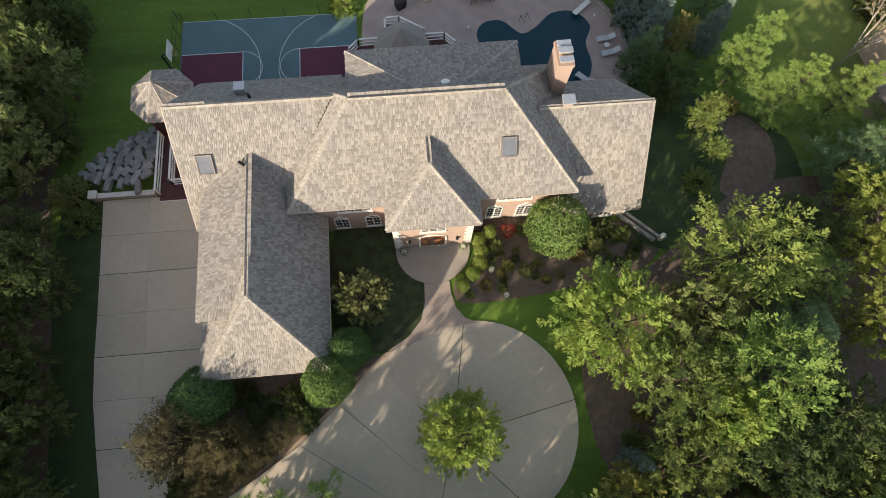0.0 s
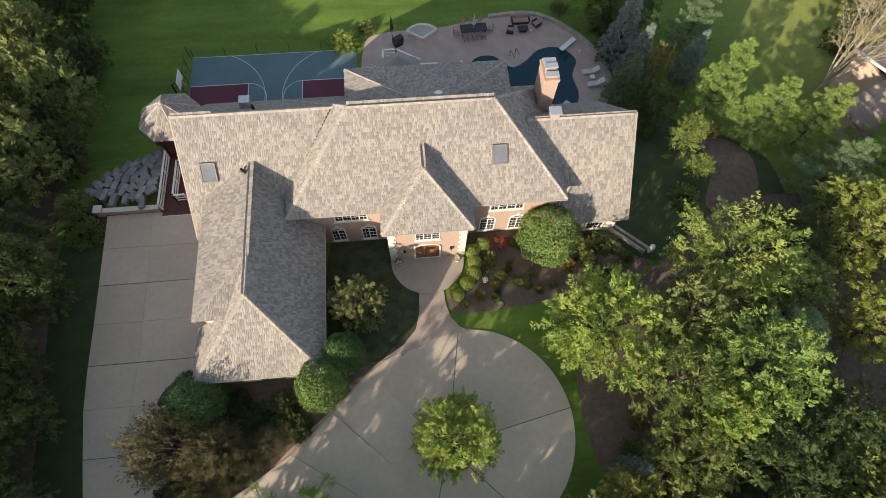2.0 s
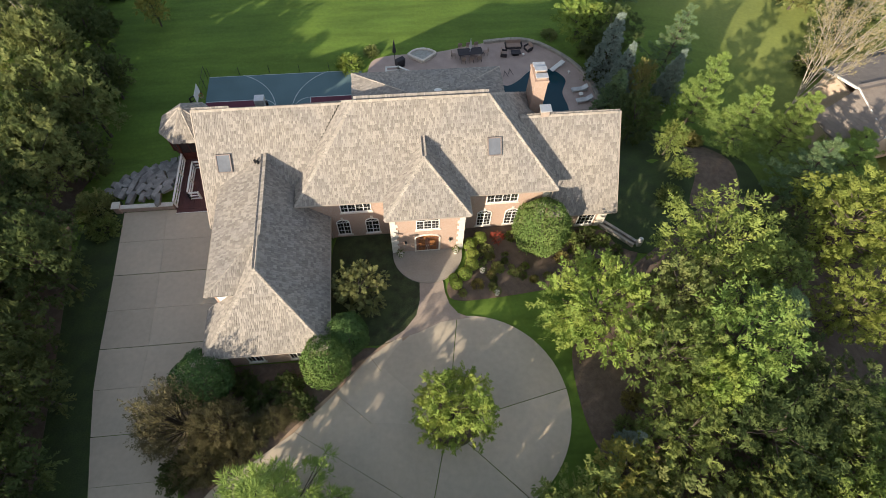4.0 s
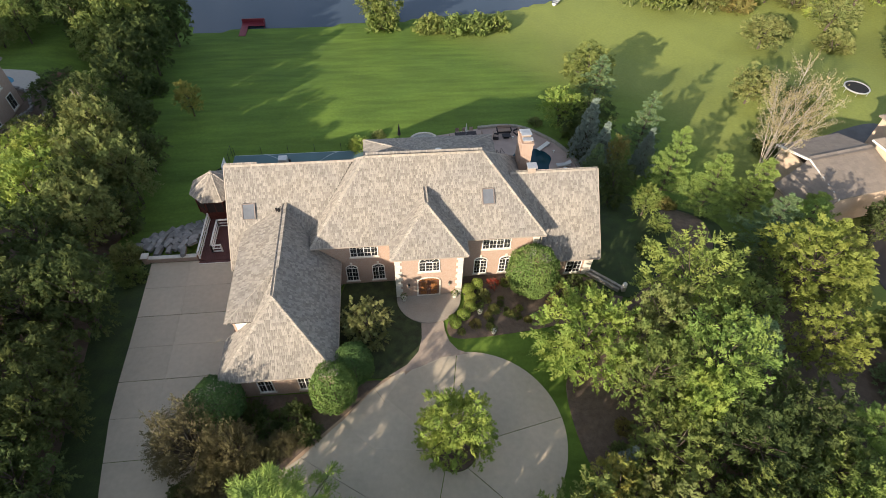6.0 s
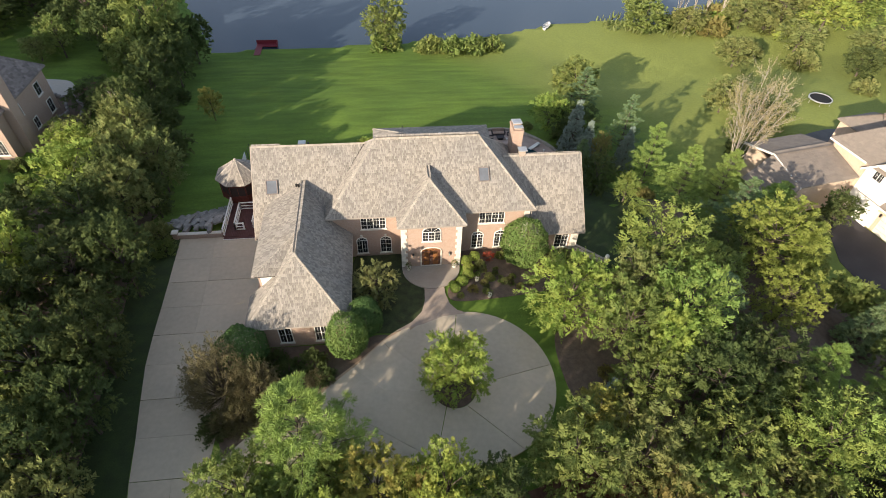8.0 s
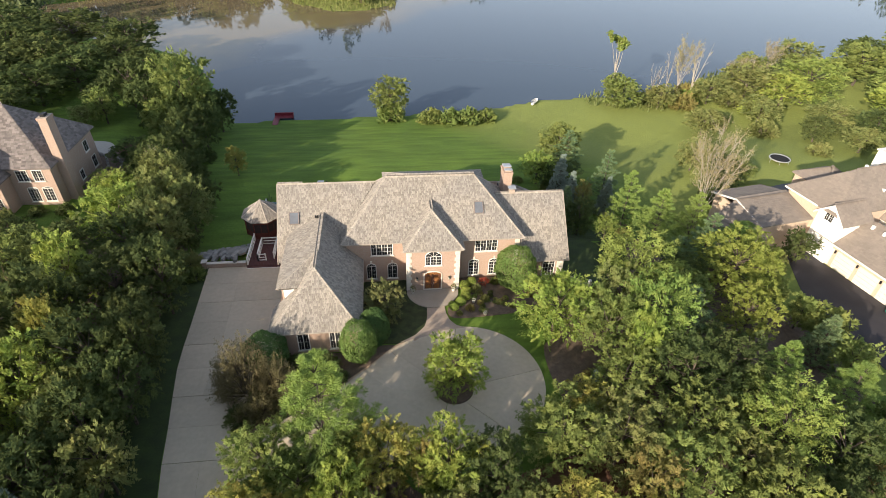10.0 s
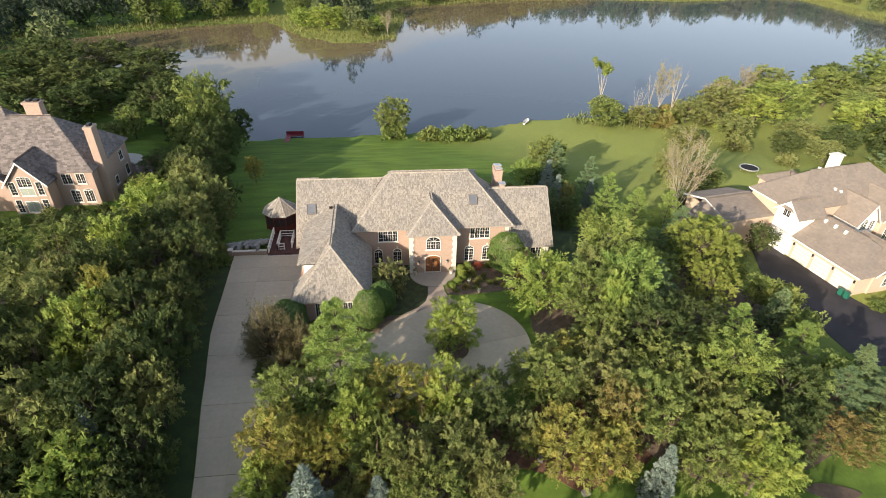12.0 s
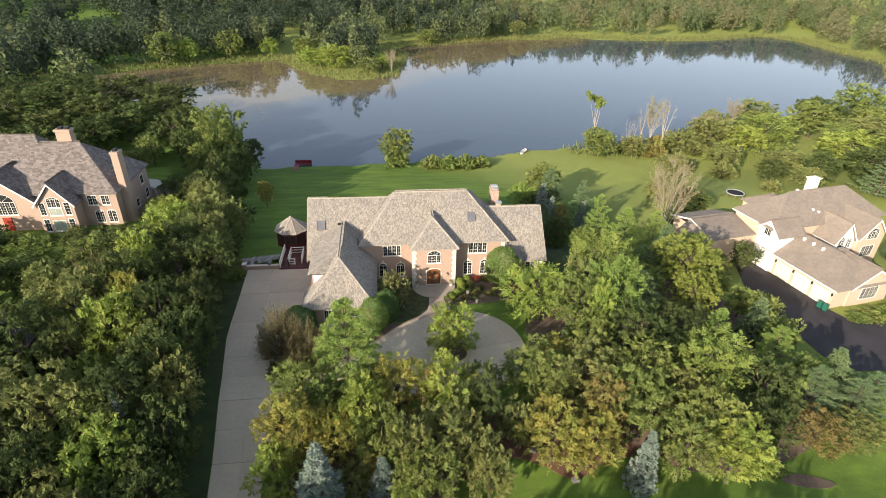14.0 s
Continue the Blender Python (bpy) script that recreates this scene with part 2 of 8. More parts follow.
def grass_mat():
    m = mat("lawn_grass", (0.130, 0.205, 0.031), rough=0.95, second=(0.104, 0.174, 0.028), scale=0.12, fine=2.5, big=0.22, bump=0.6)
    n, l = m.node_tree.nodes, m.node_tree.links
    hsv = [x for x in n if x.bl_idname == "ShaderNodeHueSaturation"][0]
    src = hsv.inputs["Color"].links[0].from_socket
    geo = n.new("ShaderNodeNewGeometry")
    # faint slanting streaks painted on the lawn for small shadows of its bumps
    wave = n.new("ShaderNodeTexNoise")
    mp = n.new("ShaderNodeMapping")
    mp.vector_type = "POINT"
    mp.inputs["Rotation"].default_value = (0, 0, radians(-40))
    mp.inputs["Scale"].default_value = (0.16, 0.75, 1.0)
    l.new(geo.outputs["Position"], mp.inputs["Vector"])
    l.new(mp.outputs[0], wave.inputs["Vector"])
    wave.inputs["Scale"].default_value, wave.inputs["Detail"].default_value = 0.9, 4
    st = n.new("ShaderNodeMix")
    st.data_type, st.blend_type = "RGBA", "MULTIPLY"
    gain = n.new("ShaderNodeMapRange")
    gain.inputs[1].default_value, gain.inputs[2].default_value, gain.inputs[3].default_value, gain.inputs[4].default_value = 0.3, 0.7, 0.78, 1.22
    l.new(wave.outputs[0], gain.inputs[0])
    st.inputs[0].default_value = 1.0
    l.new(src, st.inputs[6])
    l.new(gain.outputs[0], st.inputs[7])
    # rough meadow and woodland floor away from the mown lawn
    far = n.new("ShaderNodeTexNoise")
    far.inputs["Scale"].default_value = 0.03
    l.new(geo.outputs["Position"], far.inputs["Vector"])
    rg = n.new("ShaderNodeMapRange")
    # the drier sward, east and lakeside, also painted paler for the sun on it
    sp, m1, m2 = n.new("ShaderNodeSeparateXYZ"), n.new("ShaderNodeMath"), n.new("ShaderNodeMath")
    m1.operation = m2.operation = "MULTIPLY_ADD"
    l.new(geo.outputs["Position"], sp.inputs[0])
    l.new(sp.outputs[1], m1.inputs[0])
    m1.inputs[1].default_value = 0.5
    l.new(sp.outputs[0], m1.inputs[2])
    l.new(far.outputs[0], m2.inputs[0])
    m2.inputs[1].default_value = 40.0
    l.new(m1.outputs[0], m2.inputs[2])
    rg.inputs[1].default_value, rg.inputs[2].default_value = 70.0, 92.0
    l.new(m2.outputs[0], rg.inputs[0])
    mx = n.new("ShaderNodeMix")
    mx.data_type = "RGBA"
    l.new(rg.outputs[0], mx.inputs[0])
    l.new(st.outputs[2], mx.inputs[6])
    mx.inputs[7].default_value = (0.245, 0.282, 0.070, 1)
    l.new(mx.outputs[2], hsv.inputs["Color"])
    return m


GRASS = grass_mat()
# upright blades catch low light
gn, gl = GRASS.node_tree.nodes, GRASS.node_tree.links
blade = gn.new("ShaderNodeTexNoise")
blade.inputs["Scale"].default_value, blade.inputs["Detail"].default_value = 26.0, 3
gl.new([q for q in gn if q.bl_idname == "ShaderNodeNewGeometry"][0].outputs["Position"], blade.inputs["Vector"])
gb = [q for q in gn if q.bl_idname == "ShaderNodeBump"][0]
gb.inputs["Strength"].default_value, gb.inputs["Distance"].default_value = 0.9, 0.07
gl.new(blade.outputs[0], gb.inputs["Height"])
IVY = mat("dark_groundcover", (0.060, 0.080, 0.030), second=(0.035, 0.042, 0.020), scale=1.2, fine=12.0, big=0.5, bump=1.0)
REED = leaf_mat("reeds", (0.20, 0.24, 0.085), (0.23, 0.23, 0.10))

# ---- mesh helpers ----


def unit(v):
    return v / (np.linalg.norm(v, axis=1, keepdims=True) + 1e-9)


def mesh_ob(name, verts, faces, material, parent=None, label=""):
    me = bpy.data.meshes.new(name)
    me.from_pydata([tuple(v) for v in verts], [], [tuple(f) for f in faces])
    me.materials.append(material)
    me.update()
    ob = new(name, me)
    if parent is not None:
        ob.parent = parent
    if label:
        tagged(ob, label)
    return ob


def part(name, bm, material, parent=None, label=""):
    """Links a bmesh as one mesh object under a thing or part."""
    bmesh.ops.recalc_face_normals(bm, faces=bm.faces)
    me = bpy.data.meshes.new(name)
    bm.to_mesh(me)
    bm.free()
    me.materials.append(material)
    ob = new(name, me)
    if parent is not None:
        ob.parent = parent
    if label:
        tagged(ob, label)
    return ob


def thing(name, label, category, at=(0, 0, 0), rz=0.0, group="", kind=""):
    ob = new(name)
    ob.empty_display_size = 0.2
    ob.matrix_basis = pose(*at, 0, 0, rz)
    return tagged(ob, label, category, group, kind)


def box(bm, x0, y0, z0, x1, y1, z1, m=None):
    g = bmesh.ops.create_cube(bm, size=1.0)
    t = Matrix.Translation(((x0 + x1) / 2, (y0 + y1) / 2, (z0 + z1) / 2)) @ Matrix.Diagonal((abs(x1 - x0), abs(y1 - y0), abs(z1 - z0), 1))
    bmesh.ops.transform(bm, matrix=(m @ t) if m else t, verts=g["verts"])
    return g["verts"]


def bevel(bm, w, seg=1):
    bmesh.ops.bevel(bm, geom=list(bm.edges), offset=w, segments=seg, affect="EDGES", clamp_overlap=True)


def bbox(x0, y0, z0, x1, y1, z1, w=0.0):
    bm = bmesh.new()
    box(bm, x0, y0, z0, x1, y1, z1)
    if w:
        bevel(bm, w)
    return bm


def tube(bm, a, b, r0, r1=None, n=8):
    a, b = Vector(a), Vector(b)
    r1 = r0 if r1 is None else r1
    d = (b - a)
    q = d.to_track_quat("Z", "Y").to_matrix().to_4x4()
    g = bmesh.ops.create_cone(bm, cap_ends=True, segments=n, radius1=r0, radius2=r1, depth=d.length)
    bmesh.ops.transform(bm, matrix=Matrix.Translation((a + b) / 2) @ q, verts=g["verts"])
    return g["verts"]


def prism(bm, pts, z0, z1):
    """An upright solid on a plan outline (counter-clockwise)."""
    lo = [bm.verts.new((x, y, z0)) for x, y in pts]
    hi = [bm.verts.new((x, y, z1)) for x, y in pts]
    k = len(pts)
    bm.faces.new(hi)
    bm.faces.new(lo[::-1])
    for i in range(k):
        bm.faces.new((lo[i], lo[(i + 1) % k], hi[(i + 1) % k], hi[i]))


def solid(bm, pts, thick):
    """A slab of the given thickness under a flat polygon in space."""
    hi = [bm.verts.new(p) for p in pts]
    lo = [bm.verts.new((p[0], p[1], p[2] - thick)) for p in pts]
    k = len(pts)
    bm.faces.new(hi)
    bm.faces.new(lo[::-1])
    for i in range(k):
        bm.faces.new((lo[i], lo[(i + 1) % k], hi[(i + 1) % k], hi[i]))

# ---- ground and lake ----
WATER_Z, BACK_Z = -7.6, -2.85
LAKE = [(-41, 104), (-35.5, 91.5), (-21, 92), (-9, 93), (0, 93.5), (26, 97), (38, 102), (56, 104.5), (67, 100), (89, 115), (102, 122), (122, 134), (148, 137), (171, 137),
        (200, 149), (236, 190), (279, 239), (279, 276), (288, 331), (265, 341), (197, 319), (123, 334), (61, 314), (3, 290), (12, 270), (4, 207), (-16, 199.5), (-32, 209),
        (-55, 247), (-78, 239), (-112, 222), (-155, 193), (-134, 178), (-108, 168), (-90, 152), (-66, 143), (-52, 128)]


def lake_dist(px, py):
    """Distance to the shoreline, negative on the water."""
    best = np.full(px.shape, 1e9)
    inside = np.zeros(px.shape, bool)
    for (ax, ay), (bx, by) in zip(LAKE, LAKE[1:] + LAKE[:1]):
        dx, dy = bx - ax, by - ay
        t = np.clip(((px - ax) * dx + (py - ay) * dy) / (dx * dx + dy * dy), 0, 1)
        best = np.minimum(best, np.hypot(px - ax - t * dx, py - ay - t * dy))
        if ay != by:
            hitx = (ay > py) != (by > py)
            inside ^= hitx & (px < ax + (py - ay) / (by - ay) * dx)
    return np.where(inside, -best, best)


def sm(v, a, b):
    t = np.clip((v - a) / (b - a), 0, 1)
    return t * t * (3 - 2 * t)


def height(px, py):
    px, py = np.asarray(px, float), np.asarray(py, float)
    d = lake_dist(px, py)
    z = BACK_Z * sm(py, 28.5, 36) * sm(px, -52, -36) * (1 - 0.6 * sm(px, 45, 72))                        # the back yard lies a storey lower
    z = z - 2.5 * sm(-py, -1, 14)                                         # the front falls to the road
    z = z - 4.2 * sm(px, 27, 58) * (1 - 0.45 * sm(py, 34, 50))             # the eastern neighbour lies lower
    lawn = -3.9 * sm(py, 52, 90) * sm(px, -52, -36)
    z = z + lawn
    far = sm(py, 150, 200)
    z = z * (1 - far) + far * (-6.8 + 24 * sm(d, 10, 260))
    z = np.where(d > 0, np.maximum(z, -6.9), z)
    z = np.where(d > 0, -7.5 + (z + 7.5) * sm(d, -6, 16), -7.75 - 1.8 * sm(-d, 0, 14))
    bumps = 0.10 * np.sin(px * 0.21 + 1.3) * np.sin(py * 0.17) + 0.05 * np.sin(px * 0.63) * np.cos(py * 0.57 + 0.4)
    keep = 1 - sm(np.maximum(np.abs(px - 0) - 28, np.abs(py - 22) - 32), 0, 10)
    return z + bumps * (1 - keep) * sm(d, 0, 6)


def ground_z(x, y):
    return float(height(np.array([x]), np.array([y]))[0])


def axis(lo, hi, step, end):
    v = list(np.arange(lo, hi + 0.01, step))
    a, s = v[-1], step
    while a < end:
        s *= 1.12
        a += s
        v.append(a)
    a, s = v[0], step
    while a > -end:
        s *= 1.12
        a -= s
        v.insert(0, a)
    return np.array(v)


gx, gy = axis(-60, 75, 1.3, 3200), axis(-24, 112, 1.3, 3200)
GX, GY = np.meshgrid(gx, gy)
GZ = height(GX.ravel(), GY.ravel())
nx, ny = len(gx), len(gy)
idx = np.arange(nx * ny).reshape(ny, nx)
quads = np.stack([idx[:-1, :-1], idx[:-1, 1:], idx[1:, 1:], idx[1:, :-1]], -1).reshape(-1, 4)
ground = mesh_ob("ground", np.stack([GX.ravel(), GY.ravel(), GZ], -1), quads.tolist(), GRASS)
for p in ground.data.polygons:
    p.use_smooth = True
tagged(ground, "mown green lawn sloping down to the lake", "ground", kind="structure")

bm = bmesh.new()
bmesh.ops.create_grid(bm, x_segments=1, y_segments=1, size=0.5, matrix=Matrix.Translation((60, 215, WATER_Z)) @ Matrix.Diagonal((500, 300, 1, 1)))
tagged(part("water", bm, WATER), "still grey-blue lake reflecting the sky and trees", "lake", kind="structure")


def smooth_loop(pts, n=6):
    """Rounds a closed plan outline by a Catmull-Rom curve."""
    out, k = [], len(pts)
    for i in range(k):
        p0, p1, p2, p3 = (Vector(pts[(i + j - 1) % k]) for j in range(4))
        for s in range(n):
            t = s / n
            out.append(tuple(0.5 * ((2 * p1) + (p2 - p0) * t + (2 * p0 - 5 * p1 + 4 * p2 - p3) * t * t + (3 * p1 - p0 - 3 * p2 + p3) * t ** 3)))
    return out


def sheet(name, pts, material, label, category="", top=0.04, drop=0.3, kind="structure", level=None, mesh=1.5):
    """A thin slab on the ground with a plan outline; it follows the slope unless a level is given."""
    bm = bmesh.new()
    prism(bm, pts, -drop, top)
    if level is None:
        bmesh.ops.triangulate(bm, faces=bm.faces[:])
        for _ in range(7):
            long = [e for e in bm.edges if e.calc_length() > mesh]
            if not long:
                break
            bmesh.ops.subdivide_edges(bm, edges=long, cuts=1)
            bmesh.ops.triangulate(bm, faces=[f for f in bm.faces if len(f.verts) > 3])
    vs = list(bm.verts)
    zs = height([v.co.x for v in vs], [v.co.y for v in vs]) if level is None else [level] * len(vs)
    for v, z in zip(vs, zs):
        v.co.z += float(z)
    return tagged(part(name, bm, material), label, category, kind=kind)


# planted beds, a step above the grass
sheet("planting_bed", smooth_loop([(6.9, 22.4), (14, 22.4), (22.5, 20.5), (21.5, 17.2), (15, 15.9), (9, 15.3), (5.4, 15.4), (5.0, 17.0), (6.4, 18.2), (7.0, 20)]), MULCH, "dark brown mulched bed planted along the front wall", "planting bed", 0.05)
sheet("planting_bed", smooth_loop([(-14.6, 10.8), (-5.2, 10.9), (-3, 11.6), (-1.3, 11.2), (-4.6, 8.0), (-8, 5.1), (-12, 2.5), (-15.2, 0.4), (-15.9, 4), (-15.4, 8)]), MULCH, "mulched shrub bed between the garage and the drive", "planting bed", 0.05)
sheet("planting_bed", smooth_loop([(14.9, 10.2), (17.2, 11), (20.5, 9), (21.5, 5), (20, 1), (17, -0.5), (15.2, 2), (14.5, 6)]), MULCH, "bare brown mulched bed beside the turning circle", "planting bed", 0.05)
sheet("planting_bed", smooth_loop([(3, -11.5), (8, -9.6), (11.5, -10.5), (14.6, -12.4), (18, -11), (22, -10), (24, -6), (16, -3), (8, -4.5), (2, -6)]), REDMULCH, "red-brown mulched bed under the front trees", "planting bed", 0.05)
sheet("planting_bed", smooth_loop([(-15, -13.5), (-8, -14.5), (0, -14.5), (3, -11), (0, -5), (-8, -2), (-14, -3)]), MULCH, "dark mulched bed under the front trees", "planting bed", 0.04)
sheet("planting_bed", smooth_loop([(36.5, -13.6), (38.5, -12.9), (41, -13.2), (42.8, -13.9), (41, -14.5), (38, -14.4)]), MULCH, "small oval mulched bed in the front lawn", "planting bed", 0.06)
sheet("woodland_floor", smooth_loop([(-27, -20), (-26.5, 0), (-27.5, 14), (-29, 26), (-31, 38), (-40, 46), (-46, 36), (-46, 0), (-52, -20)]), MULCH, "dark leaf litter under the trees beside the drive", "woodland floor", 0.07, mesh=2.2)
# tree shade along the drive is put into this darker grass colour
sheet("groundcover", smooth_loop([(-23.9, 26), (-23.6, 18), (-23.4, 11), (-23.2, 7.4), (-22.75, 3), (-21.6, -6), (-21.0, -13), (-20.5, -18.2), (-28, -18.2), (-28, 26)], 3), mat("rough_verge_grass", (0.052, 0.078, 0.024), second=(0.040, 0.056, 0.022), scale=0.8, fine=10.0, big=0.35, bump=0.9), "grass verge along the concrete drive, coloured dark for shade", "grass strip", 0.05)
sheet("woodland_floor", smooth_loop([(17, 12), (26, 20), (33, 24), (44, 24), (50, 14), (50, 0), (44, -9), (30, -13), (22, -9), (20, 0)]), MULCH, "dark leaf litter under the eastern trees", "woodland floor", 0.07, mesh=2.2)
# low groundcover; its colour is deepened to include the garage's shade
sheet("groundcover", smooth_loop([(-4.8, 22.5), (0.5, 22.5), (1.0, 20.0), (1.5, 18.4), (2.9, 17.2), (3.0, 15.4), (1.8, 13.2), (-0.6, 11.9), (-2.6, 11.9), (-4.9, 12.2)]), IVY, "low ivy groundcover in the front court, darkened for shade", "groundcover", 0.062)
# same dark grass colour stands for the shade east of the house
sheet("groundcover", smooth_loop([(20.9, 20.0), (20.8, 27), (21.2, 33.5), (25, 36.8), (31, 35.6), (37.5, 30.0), (38, 22), (33, 18.5), (26, 18.2)]), MATS["rough_verge_grass"], "grass between house and eastern trees, coloured dark for shade", "grass strip", 0.055, mesh=2.2)
sheet("planting_bed", smooth_loop([(29.6, 23.6), (32.4, 22.6), (35.4, 24.8), (36.2, 29.0), (34.2, 32.4), (31.6, 31.0), (31.4, 27.4)]), MULCH, "bare brown earth under the pines", "planting bed", 0.075, mesh=2.2)
# sunlight on the drive's edge, painted as a warm pale strip
sheet("sandy_edge", smooth_loop([(1.1, 13.0), (-1.5, 11.5), (-4.2, 9.0), (-8.4, 5.5), (-8.9, 4.6), (-4, 7.2), (-1.5, 9.6), (1.0, 11.6)]), SUNSTRIP, "warm sunlit strip painted along the edge of the drive", "drive edge", 0.055)
sheet("neighbour_drive", [(56, 2), (66, 1), (80, -4), (86, 0), (77, 11.5), (66.5, 11.8), (65.2, 14.8), (62.2, 30.4), (58.5, 30), (55, 21)], ASPHALT, "dark asphalt forecourt of the neighbouring house", "driveway", 0.05)
sheet("road", [(-120, -24), (-60, -24), (0, -24), (60, -24), (150, -24), (150, -17.6), (100, -17.4), (60, -17.2), (40, -17.8), (20, -18.6), (-20, -18.6), (-60, -18.6), (-120, -18.6)], CONC2, "pale concrete road beyond the front lawn", "road", 0.12, mesh=7.0)

# ---- drive, circle and walk ----
paving = thing("driveway", "pale concrete driveway with a round turning circle", "driveway", kind="structure")


def slab(pts, z=0.075, gap=0.045, name="concrete_slab", parent=None, material=CONC, drop=0.35):
    """One cast slab, drawn in by the width of the joint."""
    c = sum((Vector(p) for p in pts), Vector((0, 0))) / len(pts)
    bm = bmesh.new()
    q = []
    for p in pts:
        d = Vector(p) - c
        q.append(tuple(c + d * max(0.0, 1 - gap / max(d.length, 0.3))))
    prism(bm, q, -drop, z)
    for v in bm.verts:
        v.co.z += min(0.0, -2.5 * float(sm(-v.co.y, -1, 14)))
    return part(name, bm, material, parent or paving)


def lerp_line(line, y):
    for (x0, y0), (x1, y1) in zip(line, line[1:]):
        if y0 >= y >= y1:
            return x0 + (x1 - x0) * (y - y0) / (y1 - y0)
    return line[-1][0]


WEST_EDGE = [(-24.6, 26.9), (-24.2, 18), (-24.0, 11), (-23.5, 7.6), (-22.7, 3), (-21.5, -6), (-20.9, -13), (-20.4, -18.4)]
EAST_EDGE = [(-14.3, 26.9), (-13.8, 20), (-13.8, 11), (-15.9, 8), (-16.2, 2), (-16.4, -3), (-16.0, -13), (-15.6, -18.4)]
rows_y = [26.9, 23.6, 20.2, 16.8, 13.4, 10.0, 6.4, 2.8, -0.8, -4.4, -8.0, -11.6, -15.0, -18.4]
for ya, yb in zip(rows_y, rows_y[1:]):
    for fa, fb in ((0.0, 0.38), (0.38, 1.0)) if ya > 8 else ((0.0, 0.55), (0.55, 1.0)) if ya < -0.5 else ((0.0, 1.0),):
        xs = [lerp_line(WEST_EDGE, y) + f * (lerp_line(EAST_EDGE, y) - lerp_line(WEST_EDGE, y)) for y, f in ((yb, fa), (yb, fb), (ya, fb), (ya, fa))]
        e = 0.03 if rows_y.index(ya) % 2 == 0 else 0.012
        d = 0.03 if rows_y.index(yb) % 2 == 0 else 0.012
        slab([(xs[0] + 0.008, yb + d), (xs[1] - 0.008, yb + d), (xs[2] - 0.008, ya - e), (xs[3] + 0.008, ya - e)], gap=0.0)

CX, CY, RAD, ISL = 5.75, 5.9, 7.9, 1.95
IX, IY = 4.25, 5.1


def ring_pt(a, r_out=True):
    a = radians(a)
    return (CX + RAD * math.cos(a), CY + RAD * math.sin(a)) if r_out else (IX + ISL * math.cos(a), IY + ISL * math.sin(a))


for a0, a1 in ((7, 92), (-62, 7), (-118, -62), (-178, -118), (92, 150), (150, 182)):
    k = max(2, int((a1 - a0) / 6))
    angs = [a0 + (a1 - a0) * i / k for i in range(k + 1)]
    bm = bmesh.new()
    outer, inner = [], []
    for i, a in enumerate(angs):
        b = a + (0.22 if i == 0 else -0.22 if i == k else 0)
        b2 = a + (0.9 if i == 0 else -0.9 if i == k else 0)
        outer.append(ring_pt(b))
        inner.append(ring_pt(b2, False))
    for zz in (0,):
        prism(bm, outer + inner[::-1], -0.35, 0.078)
    part("concrete_slab", bm, CONC, paving)
# arm from the circle to the drive
ARM_N = [(0.6, 12.55), (-2.1, 10.9), (-4.9, 8.1), (-8.0, 5.4), (-11.0, 3.5), (-13.7, 2.0), (-16.2, -0.6)]
ARM_S = [(1.2, 9.0), (1.2, 6.0), (1.2, 2.4), (1.4, -0.9), (-4.5, -3.2), (-10.0, -4.8), (-16.25, -6.5)]
for i in range(6):
    slab([ARM_N[i], ARM_N[i + 1], ARM_S[i + 1], ARM_S[i]][::-1], z=0.20 if i > 1 else 0.07)
# porch and walk
porch_pts = [(0.3, 21.0), (0.3, 20.2)] + [(3.45 + 3.15 * math.cos(a), 20.2 + 3.05 * math.sin(a)) for a in np.linspace(math.pi, 2 * math.pi, 22)] + [(6.6, 21.0)]
bm = bmesh.new()
prism(bm, porch_pts, -0.3, 0.17)
tagged(part("porch", bm, CONC2), "rounded grey concrete porch before the front door", "porch", kind="structure")
bm = bmesh.new()
prism(bm, [(-0.9, 11.9), (2.0, 12.6), (4.0, 13.4), (6.6, 13.6), (5.6, 14.1), (4.95, 15.0), (4.65, 16.2), (4.6, 17.3), (2.5, 17.35), (2.4, 15.6), (2.0, 14.2), (0.9, 12.95)], -0.3, 0.085)
tagged(part("walk", bm, mat("walk_concrete", (0.41, 0.33, 0.27), vary=0.15, scale=0.7, fine=6.0)), "warm pale concrete walk from the drive to the porch", "path", kind="structure")
bm = bmesh.new()
prism(bm, [(IX + (ISL - 0.06) * math.cos(a), IY + (ISL - 0.06) * math.sin(a)) for a in np.linspace(0, 2 * math.pi, 40)[:-1]], -0.3, 0.12)
tagged(part("island_bed", bm, MULCH), "round mulched island in the turning circle", "planting bed", kind="structure")

# ---- roofs ----


